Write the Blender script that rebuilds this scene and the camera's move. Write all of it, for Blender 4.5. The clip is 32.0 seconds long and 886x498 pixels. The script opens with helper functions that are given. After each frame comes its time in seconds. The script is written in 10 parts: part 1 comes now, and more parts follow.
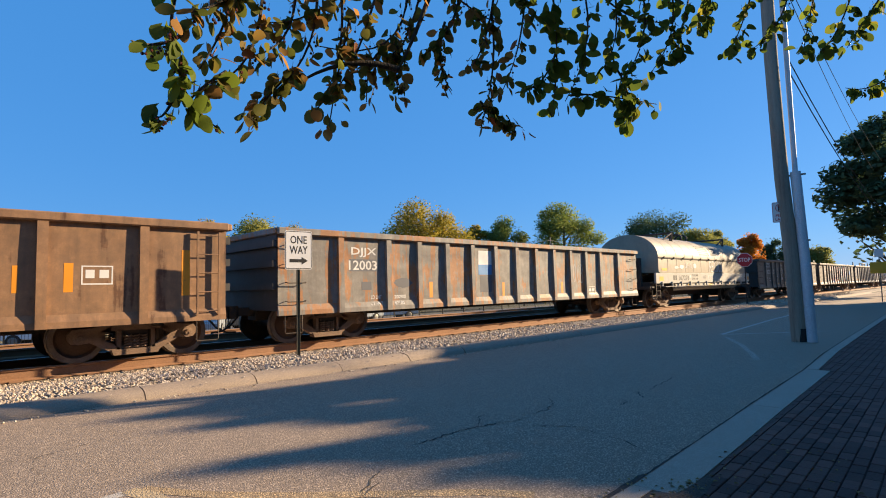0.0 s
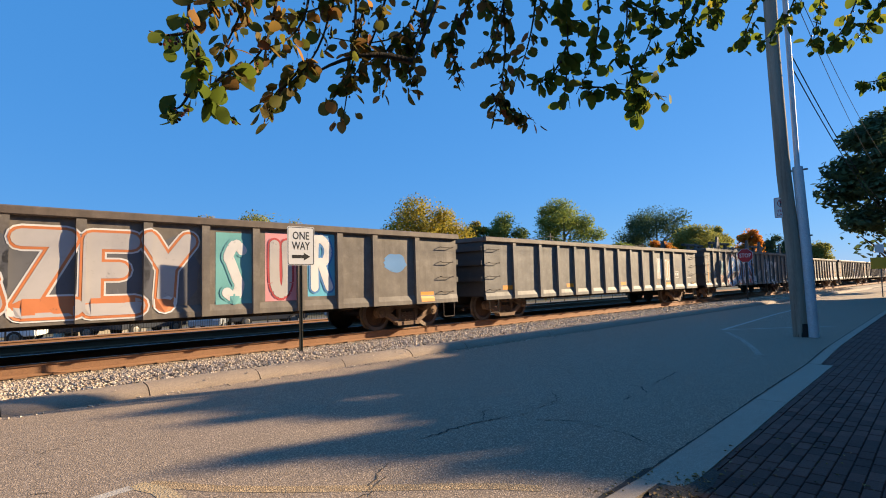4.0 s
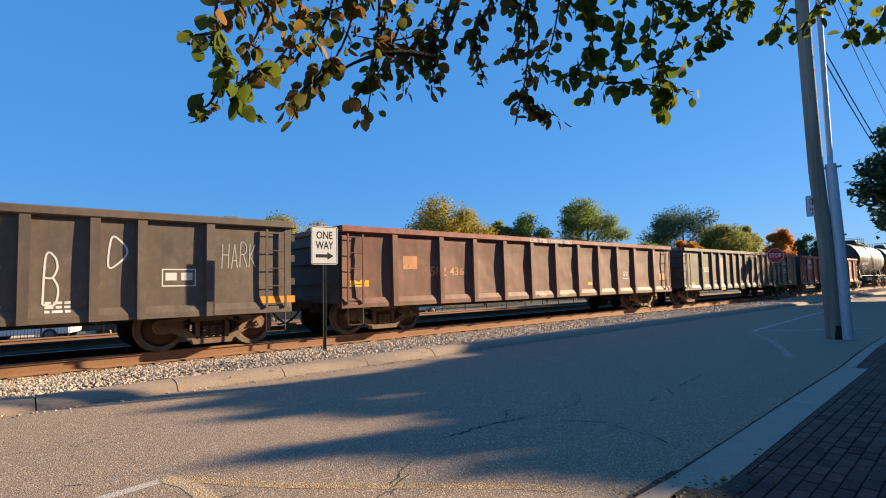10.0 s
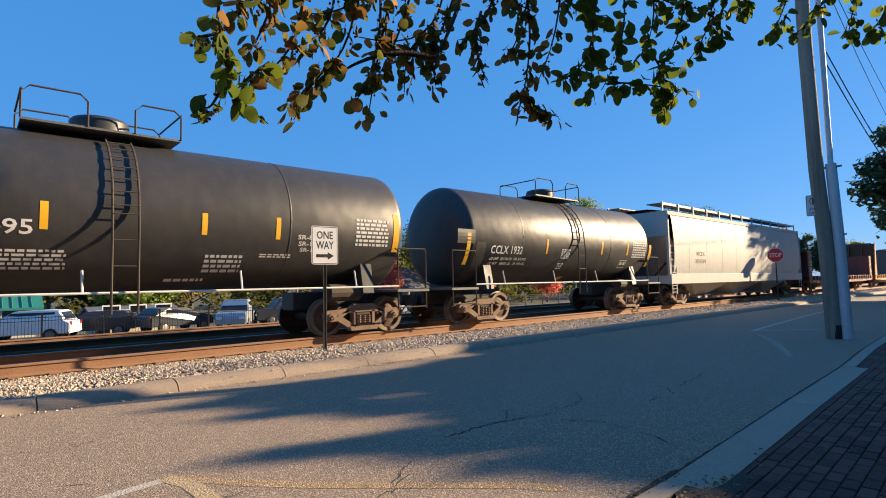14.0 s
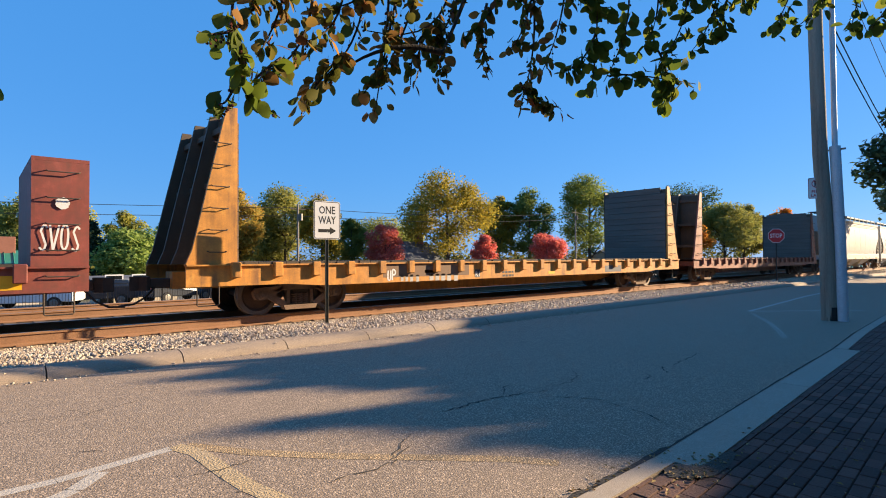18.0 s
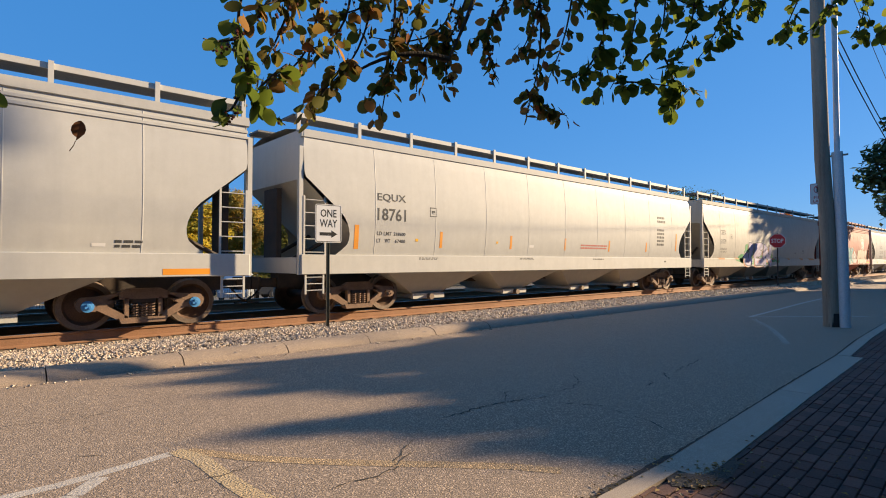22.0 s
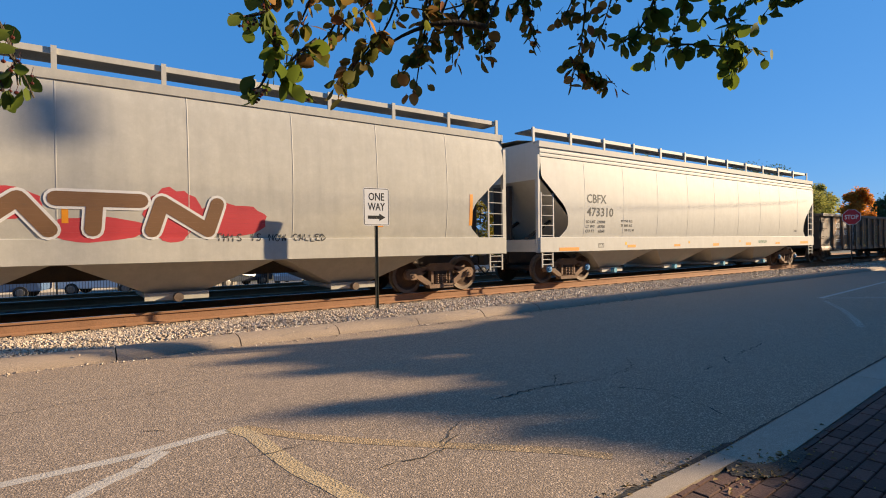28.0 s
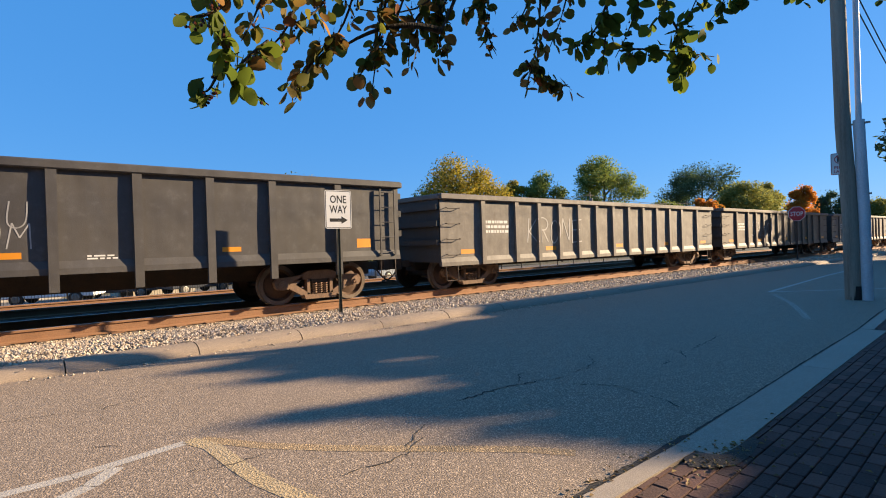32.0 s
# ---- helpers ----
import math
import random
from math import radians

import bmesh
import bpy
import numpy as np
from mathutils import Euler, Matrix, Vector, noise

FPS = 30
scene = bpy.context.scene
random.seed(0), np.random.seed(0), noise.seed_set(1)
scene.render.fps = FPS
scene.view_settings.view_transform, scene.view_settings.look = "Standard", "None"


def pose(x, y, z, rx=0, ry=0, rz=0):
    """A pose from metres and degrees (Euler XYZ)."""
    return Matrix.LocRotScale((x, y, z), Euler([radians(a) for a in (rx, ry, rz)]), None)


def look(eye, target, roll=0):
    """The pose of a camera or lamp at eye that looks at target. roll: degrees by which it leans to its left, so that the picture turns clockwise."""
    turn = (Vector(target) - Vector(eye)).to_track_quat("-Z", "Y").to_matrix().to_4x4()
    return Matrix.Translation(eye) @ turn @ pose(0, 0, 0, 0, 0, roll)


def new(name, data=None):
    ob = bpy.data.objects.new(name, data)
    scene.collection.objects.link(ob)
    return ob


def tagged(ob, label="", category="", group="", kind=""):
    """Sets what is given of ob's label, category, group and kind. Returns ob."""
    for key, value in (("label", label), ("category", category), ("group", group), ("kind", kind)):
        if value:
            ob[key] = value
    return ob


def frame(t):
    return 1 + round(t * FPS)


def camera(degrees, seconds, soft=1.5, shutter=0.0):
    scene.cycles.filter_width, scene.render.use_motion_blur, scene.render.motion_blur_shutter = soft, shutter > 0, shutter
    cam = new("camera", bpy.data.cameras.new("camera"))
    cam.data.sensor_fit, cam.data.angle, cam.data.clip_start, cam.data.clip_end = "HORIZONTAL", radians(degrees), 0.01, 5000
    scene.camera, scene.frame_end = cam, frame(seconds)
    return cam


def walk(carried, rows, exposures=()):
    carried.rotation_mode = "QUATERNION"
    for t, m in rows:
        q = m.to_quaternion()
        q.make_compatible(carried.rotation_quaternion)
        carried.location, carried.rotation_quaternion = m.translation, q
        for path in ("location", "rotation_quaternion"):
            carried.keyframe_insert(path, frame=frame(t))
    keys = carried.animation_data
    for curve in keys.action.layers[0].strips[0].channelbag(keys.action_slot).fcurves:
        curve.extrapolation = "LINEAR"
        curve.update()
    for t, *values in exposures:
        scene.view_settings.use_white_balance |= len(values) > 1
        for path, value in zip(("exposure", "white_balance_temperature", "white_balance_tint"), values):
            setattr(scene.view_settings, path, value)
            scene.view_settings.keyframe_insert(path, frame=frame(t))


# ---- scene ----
import itertools
# ---- camera ----
cam = camera(79.58, 32.0, soft=1.0)
# seconds, x, y, z, yaw, pitch, roll
PATH = [
    (0, 0.000, 0.000, 1.491, -43.927, 4.132, 1.294),
    (0.5, 0.014, 0.000, 1.482, -43.939, 4.140, 1.377),
    (1, -0.001, 0.024, 1.464, -43.935, 4.093, 1.358),
    (1.5, 0.004, 0.031, 1.469, -43.904, 3.755, 1.403),
    (2, -0.008, 0.030, 1.467, -43.921, 3.732, 1.383),
    (2.5, -0.019, 0.037, 1.469, -43.938, 3.727, 1.379),
    (3, -0.029, 0.034, 1.476, -43.923, 3.720, 1.341),
    (3.5, -0.033, 0.033, 1.479, -43.926, 3.740, 1.383),
    (5.5, -0.043, 0.046, 1.474, -43.953, 3.715, 1.356),
    (6, -0.047, 0.040, 1.478, -43.899, 3.721, 1.353),
    (6.5, -0.047, 0.041, 1.475, -43.894, 3.738, 1.352),
    (7, -0.050, 0.048, 1.471, -43.579, 3.747, 1.366),
    (7.5, -0.052, 0.049, 1.478, -42.817, 3.757, 1.301),
    (8, -0.040, 0.048, 1.475, -42.033, 3.774, 1.265),
    (8.5, -0.038, 0.046, 1.467, -41.634, 3.791, 1.241),
    (9, -0.032, 0.042, 1.467, -41.541, 3.795, 1.258),
    (9.5, -0.033, 0.039, 1.467, -41.546, 3.788, 1.235),
    (10, -0.034, 0.041, 1.469, -41.553, 3.782, 1.209),
    (10.5, -0.041, 0.040, 1.472, -41.552, 3.780, 1.220),
    (11, -0.036, 0.039, 1.477, -41.543, 3.759, 1.238),
    (11.5, -0.037, 0.035, 1.476, -41.526, 3.776, 1.243),
    (12, -0.034, 0.036, 1.471, -41.511, 3.771, 1.264),
    (12.5, -0.035, 0.042, 1.464, -41.565, 3.803, 1.246),
    (13, -0.047, 0.035, 1.461, -41.544, 3.850, 1.253),
    (13.5, -0.043, 0.040, 1.465, -41.560, 3.776, 1.226),
    (14, -0.041, 0.039, 1.470, -41.540, 3.758, 1.244),
    (14.5, -0.062, 0.040, 1.455, -40.783, 3.763, 1.123),
    (16.5, -0.069, -0.015, 1.514, -40.199, 1.362, 0.355),
    (17, -0.076, -0.024, 1.517, -40.944, 1.090, 0.353),
    (17.5, -0.093, -0.024, 1.520, -41.389, 1.099, 0.373),
    (18, -0.098, -0.017, 1.520, -41.477, 0.979, 0.299),
    (18.5, -0.092, -0.009, 1.516, -41.487, 0.425, 0.063),
    (19, -0.092, -0.006, 1.528, -41.494, 0.174, 0.071),
    (19.5, -0.087, -0.006, 1.534, -41.477, 0.148, 0.082),
    (20, -0.086, -0.003, 1.535, -41.504, 0.168, 0.097),
    (20.5, -0.090, -0.001, 1.541, -41.512, 0.108, 0.095),
    (21, -0.101, 0.008, 1.541, -41.517, 0.344, 0.082),
    (21.5, -0.096, -0.004, 1.541, -41.361, 0.731, -0.006),
    (22, -0.100, 0.007, 1.540, -41.427, 1.298, -0.015),
    (22.5, -0.103, 0.014, 1.540, -41.001, 1.609, -0.056),
    (23, -0.098, 0.016, 1.533, -40.052, 1.605, -0.054),
    (23.5, -0.090, 0.033, 1.534, -38.581, 1.506, -0.215),
    (24, -0.069, 0.025, 1.531, -37.362, 1.527, -0.175),
    (24.5, -0.061, 0.026, 1.529, -36.498, 1.253, -0.112),
    (25, -0.031, 0.036, 1.535, -35.964, 0.237, 0.402),
    (25.5, -0.038, 0.045, 1.534, -35.792, -0.315, 0.621),
    (27.5, -0.026, 0.040, 1.532, -36.049, -0.523, 0.668),
    (28, -0.025, 0.037, 1.529, -36.082, -0.560, 0.674),
    (28.5, -0.019, 0.037, 1.528, -36.457, -0.541, 0.724),
    (29, -0.021, 0.039, 1.536, -37.627, -0.365, 0.948),
    (29.5, -0.016, 0.027, 1.545, -38.249, -0.106, 1.343),
    (30, -0.007, 0.037, 1.534, -38.932, -0.253, 1.546),
    (30.5, -0.019, 0.035, 1.537, -39.657, -0.449, 1.551),
    (31, -0.013, 0.037, 1.535, -39.916, -0.485, 1.610),
    (31.5, -0.010, 0.034, 1.534, -39.903, -0.473, 1.619),
    (32, -0.008, 0.032, 1.536, -39.931, -0.491, 1.597),
]
walk(cam, [(t, pose(x, y, z, 90 + pitch, roll, yaw)) for t, x, y, z, yaw, pitch, roll in PATH],
     exposures=[(0, 1.37, 6900, 10), (14, 1.39, 6900, 10), (17, 1.51, 6900, 10), (20, 1.42, 6900, 10), (21.2, 1.22, 6850, 10), (22, 1.22, 6850, 10), (24, 1.24, 6850, 10), (25, 1.26, 6850, 10), (27, 1.2, 6850, 10), (28.8, 1.19, 6850, 10), (30.2, 1.37, 6900, 10), (32, 1.45, 6900, 10)])

# ---- sky, sun and exposure ----
TO_SUN = Vector((2.75, -1.0, 0.98)).normalized()
world = bpy.data.worlds.new("sky")
scene.world = world
world.use_nodes = True
sky = world.node_tree.nodes.new("ShaderNodeTexSky")
sky.sky_type, sky.sun_disc = "NISHITA", False
sky.sun_elevation, sky.sun_rotation = math.asin(TO_SUN.z), math.atan2(TO_SUN.x, TO_SUN.y)
sky.air_density, sky.dust_density, sky.ozone_density = 1.0, 0.15, 6.0
background = world.node_tree.nodes["Background"]
background.inputs["Strength"].default_value = 0.053
clear = world.node_tree.nodes.new("ShaderNodeMix")
clear.data_type, clear.inputs[0].default_value = "RGBA", 0.645
clear.inputs[7].default_value = (0.38, 2.6, 7.2, 1)
world.node_tree.links.new(sky.outputs["Color"], clear.inputs[6])
world.node_tree.links.new(clear.outputs[2], background.inputs["Color"])
sun_data = bpy.data.lights.new("sun", "SUN")
sun_data.energy, sun_data.angle, sun_data.color = 5.0, radians(0.55), (1.0, 0.79, 0.54)
sun = new("sun", sun_data)
sun.matrix_world = look(TO_SUN * 90, (0, 0, 0))


# ---- materials ----
def tree_of(name):
    m = bpy.data.materials.new(name)
    m.use_nodes = True
    nt = m.node_tree
    return m, nt, nt.nodes["Principled BSDF"]


def coords(nt, scale=(1, 1, 1)):
    """Object coordinates, shifted by a chance amount for each object."""
    tc, info, mul, add = (nt.nodes.new(k) for k in ("ShaderNodeTexCoord", "ShaderNodeObjectInfo", "ShaderNodeVectorMath", "ShaderNodeVectorMath"))
    mul.operation, add.operation = "SCALE", "ADD"
    mul.inputs[0].default_value = (37.0, 19.0, 11.0)
    nt.links.new(info.outputs["Random"], mul.inputs["Scale"])
    nt.links.new(tc.outputs["Object"], add.inputs[0])
    nt.links.new(mul.outputs[0], add.inputs[1])
    mp = nt.nodes.new("ShaderNodeMapping")
    mp.inputs["Scale"].default_value = scale
    nt.links.new(add.outputs[0], mp.inputs["Vector"])
    return mp.outputs["Vector"]


def noise_of(nt, vec, scale, detail=5.0, rough=0.6):
    n = nt.nodes.new("ShaderNodeTexNoise")
    n.inputs["Scale"].default_value, n.inputs["Detail"].default_value, n.inputs["Roughness"].default_value = scale, detail, rough
    nt.links.new(vec, n.inputs["Vector"])
    return n.outputs["Fac"]


def ramp_of(nt, fac, lo, hi):
    r = nt.nodes.new("ShaderNodeMapRange")
    r.inputs["From Min"].default_value, r.inputs["From Max"].default_value = lo, hi
    nt.links.new(fac, r.inputs["Value"])
    return r.outputs["Result"]


def mixed(nt, fac, a, b, blend="MIX"):
    m = nt.nodes.new("ShaderNodeMix")
    m.data_type, m.blend_type = "RGBA", blend
    for k, v in ((0, fac), (6, a), (7, b)):
        if isinstance(v, (int, float)):
            m.inputs[k].default_value = v
        elif isinstance(v, tuple):
            m.inputs[k].default_value = (*v, 1)
        else:
            nt.links.new(v, m.inputs[k])
    return m.outputs[2]


def bumped(nt, bsdf, height, strength, distance=0.02):
    b = nt.nodes.new("ShaderNodeBump")
    b.inputs["Strength"].default_value, b.inputs["Distance"].default_value = strength, distance
    nt.links.new(height, b.inputs["Height"])
    nt.links.new(b.outputs[0], bsdf.inputs["Normal"])


def surface(name, base, second, rough=0.75, metal=0.0, scale=2.0, fine=40.0, lo=0.35, hi=0.7, bump=0.25, stretch=(1, 1, 1), distance=0.01):
    m, nt, p = tree_of(name)
    v = coords(nt, stretch)
    big, small = noise_of(nt, v, scale), noise_of(nt, v, fine, 3)
    c = mixed(nt, ramp_of(nt, big, lo, hi), base, second)
    c = mixed(nt, 0.35, c, mixed(nt, ramp_of(nt, small, 0.3, 0.7), tuple(x * 0.55 for x in base), tuple(min(1, x * 1.35) for x in base)))
    nt.links.new(c, p.inputs["Base Color"])
    p.inputs["Roughness"].default_value, p.inputs["Metallic"].default_value = rough, metal
    bumped(nt, p, small, bump, distance)
    return m


def car_paint(name, base, rust=(0.10, 0.045, 0.022), amount=0.5, rough=0.6, dirt=(0.06, 0.05, 0.04), gloss=0.35, soil=0.4, crisp=False, wavy=0.07):
    """Weathered paint on steel: patches and runs of rust, a veil of dust and dents."""
    m, nt, p = tree_of(name)
    v, s = coords(nt), coords(nt, (2.2, 2.2, 0.18))
    patch, runs, grain, dent = noise_of(nt, v, 1.1, 8, 0.68), noise_of(nt, s, 2.6, 5, 0.6), noise_of(nt, v, 55, 3), noise_of(nt, v, 0.9, 2)
    add = nt.nodes.new("ShaderNodeMath")
    add.operation = "ADD"
    nt.links.new(patch, add.inputs[0])
    nt.links.new(runs, add.inputs[1])
    c = mixed(nt, ramp_of(nt, runs, 0.42, 0.75), base, tuple(b * (1 - soil) + d * soil for b, d in zip(base, dirt)))
    c = mixed(nt, ramp_of(nt, add.outputs[0], 1.42 - 0.55 * amount + (0.06 if crisp else 0), 1.50 - 0.55 * amount + 0.06 if crisp else 1.62 - 0.5 * amount), c, rust)
    mottle = noise_of(nt, v, 4.5, 6, 0.72)
    c = mixed(nt, ramp_of(nt, mottle, 0.42, 0.72), c, mixed(nt, 0.95 * soil, c, dirt))
    c = mixed(nt, ramp_of(nt, mottle, 0.44, 0.30), c, mixed(nt, 0.6 * soil, c, tuple(min(0.8, b * 1.7 + 0.03) for b in base)))
    c = mixed(nt, ramp_of(nt, grain, 0.35, 0.75), c, mixed(nt, 0.5 * soil, c, dirt))
    nt.links.new(c, p.inputs["Base Color"])
    p.inputs["Roughness"].default_value = rough
    p.inputs["Specular IOR Level"].default_value = gloss
    mix = nt.nodes.new("ShaderNodeMath")
    mix.operation, mix.inputs[1].default_value = "MULTIPLY_ADD", 0.04
    nt.links.new(grain, mix.inputs[0])
    nt.links.new(dent, mix.inputs[2])
    bumped(nt, p, mix.outputs[0], 0.5, wavy)
    return m


def flat_paint(name, colour, rough=0.6, worn=0.25):
    m, nt, p = tree_of(name)
    v = coords(nt)
    n, g = noise_of(nt, v, 7, 6, 0.7), noise_of(nt, v, 1.3)
    c = mixed(nt, ramp_of(nt, g, 0.3, 0.8), colour, tuple(x * 0.8 for x in colour))
    c = mixed(nt, ramp_of(nt, n, 0.68 - 0.2 * worn, 0.72), c, tuple(x * 0.45 + 0.03 for x in colour))
    nt.links.new(c, p.inputs["Base Color"])
    p.inputs["Roughness"].default_value = rough
    return m


def ground_mat(name, base, second, grain, scale_big, scale_fine, bump, rough=0.9, chips=0.0):
    m, nt, p = tree_of(name)
    v = coords(nt)
    big, mid, fine = noise_of(nt, v, scale_big, 6, 0.6), noise_of(nt, v, scale_big * 9, 4), noise_of(nt, v, scale_fine, 2, 0.5)
    c = mixed(nt, ramp_of(nt, big, 0.3, 0.7), base, second)
    c = mixed(nt, ramp_of(nt, mid, 0.35, 0.75), c, mixed(nt, 0.3, c, tuple(x * 0.5 for x in base)))
    c = mixed(nt, ramp_of(nt, fine, 0.38, 0.66), tuple(x * (1 - grain) for x in base), c)
    if chips:
        cells, split = nt.nodes.new("ShaderNodeTexVoronoi"), nt.nodes.new("ShaderNodeSeparateColor")
        cells.inputs["Scale"].default_value = chips
        nt.links.new(v, cells.inputs["Vector"])
        nt.links.new(cells.outputs["Color"], split.inputs[0])
        c = mixed(nt, ramp_of(nt, split.outputs[0], 0.80, 0.90), c, tuple(min(0.8, x * 1.55) for x in base))
        c = mixed(nt, ramp_of(nt, split.outputs[1], 0.76, 0.86), c, tuple(x * 0.5 for x in base))
    nt.links.new(c, p.inputs["Base Color"])
    p.inputs["Roughness"].default_value = rough
    bumped(nt, p, fine, bump, 0.01)
    return m


def leaf_mat(name, colours, through_light=0.5):
    """Leaves of several tints, one for each leaf, that let light through."""
    m, nt, p = tree_of(name)
    g = nt.nodes.new("ShaderNodeNewGeometry")
    ramp = nt.nodes.new("ShaderNodeValToRGB")
    ramp.color_ramp.interpolation = "LINEAR"
    el = ramp.color_ramp.elements
    for i, c in enumerate(colours):
        e = el[i] if i < 2 else el.new(1.0)
        e.position, e.color = i / (len(colours) - 1), (*c, 1)
    nt.links.new(g.outputs["Random Per Island"], ramp.inputs[0])
    nt.links.new(ramp.outputs[0], p.inputs["Base Color"])
    p.inputs["Roughness"].default_value = 0.7
    p.inputs["Specular IOR Level"].default_value = 0.2
    tr, mx = nt.nodes.new("ShaderNodeBsdfTranslucent"), nt.nodes.new("ShaderNodeMixShader")
    nt.links.new(ramp.outputs[0], tr.inputs["Color"])
    mx.inputs[0].default_value = through_light
    nt.links.new(p.outputs[0], mx.inputs[1])
    nt.links.new(tr.outputs[0], mx.inputs[2])
    nt.links.new(mx.outputs[0], nt.nodes["Material Output"].inputs["Surface"])
    return m


ASPHALT = ground_mat("asphalt", (0.345, 0.255, 0.18), (0.39, 0.295, 0.215), 0.5, 0.35, 85, 0.7, chips=105)
CONCRETE = ground_mat("concrete", (0.40, 0.325, 0.25), (0.47, 0.39, 0.31), 0.3, 1.2, 120, 0.3)
WORN_KERB = ground_mat("worn_kerb_concrete", (0.36, 0.275, 0.20), (0.44, 0.34, 0.25), 0.35, 2.2, 90, 0.8)
EARTH = ground_mat("earth", (0.11, 0.095, 0.06), (0.085, 0.1, 0.04), 0.5, 0.25, 8, 0.6)
GRAVEL = ground_mat("gravel_bed", (0.26, 0.2, 0.145), (0.36, 0.285, 0.21), 0.6, 0.6, 22, 0.9)
DARK_GRAVEL = ground_mat("dark_gravel", (0.07, 0.055, 0.045), (0.12, 0.095, 0.075), 0.6, 0.6, 22, 0.9)
RAIL_RUST = surface("rusty_rail", (0.33, 0.18, 0.10), (0.25, 0.13, 0.07), 0.8, 0.2, 3, 60)
RAIL_SHINE = surface("worn_steel", (0.45, 0.42, 0.40), (0.35, 0.30, 0.27), 0.35, 0.9, 3, 60)
TIE_WOOD = surface("tie_wood", (0.075, 0.055, 0.042), (0.12, 0.09, 0.07), 0.9, 0, 2, 30, stretch=(4, 0.5, 4))
WHITE_LINE = ground_mat("road_paint", (0.56, 0.50, 0.42), (0.46, 0.40, 0.33), 0.35, 5.0, 60, 0.6)
GALV = surface("galvanised_steel", (0.20, 0.19, 0.17), (0.13, 0.12, 0.11), 0.5, 0.7, 8, 90)
SIGN_WHITE = flat_paint("sign_white", (0.78, 0.77, 0.74), 0.4, 0.02)
SIGN_BLACK = flat_paint("sign_black", (0.012, 0.012, 0.012), 0.45, 0.0)
SIGN_RED = flat_paint("sign_red", (0.50, 0.02, 0.025), 0.4, 0.02)
SIGN_YELLOW = flat_paint("sign_yellow", (0.75, 0.42, 0.02), 0.4, 0.02)
STEEL_DARK = surface("grimy_steel", (0.055, 0.045, 0.038), (0.10, 0.065, 0.042), 0.8, 0.2, 3, 40)
TRUCK_STEEL = surface("truck_casting", (0.25, 0.16, 0.105), (0.13, 0.085, 0.06), 0.85, 0.1, 4, 50)
WHEEL_STEEL = surface("wheel_steel", (0.12, 0.07, 0.045), (0.07, 0.04, 0.027), 0.7, 0.3, 5, 50)
TREAD = surface("wheel_tread", (0.22, 0.17, 0.13), (0.13, 0.09, 0.07), 0.5, 0.5, 5, 50)
ORANGE = flat_paint("reflective_orange", (0.80, 0.30, 0.02), 0.5, 0.15)
YELLOW = flat_paint("reflective_yellow", (0.85, 0.45, 0.02), 0.5, 0.1)
LETTER_WHITE = flat_paint("white_stencil", (0.72, 0.70, 0.66), 0.7, 0.3)
LETTER_DARK = flat_paint("black_stencil", (0.05, 0.05, 0.05), 0.7, 0.1)
LETTER_RED = flat_paint("red_stencil", (0.55, 0.12, 0.08), 0.7, 0.1)


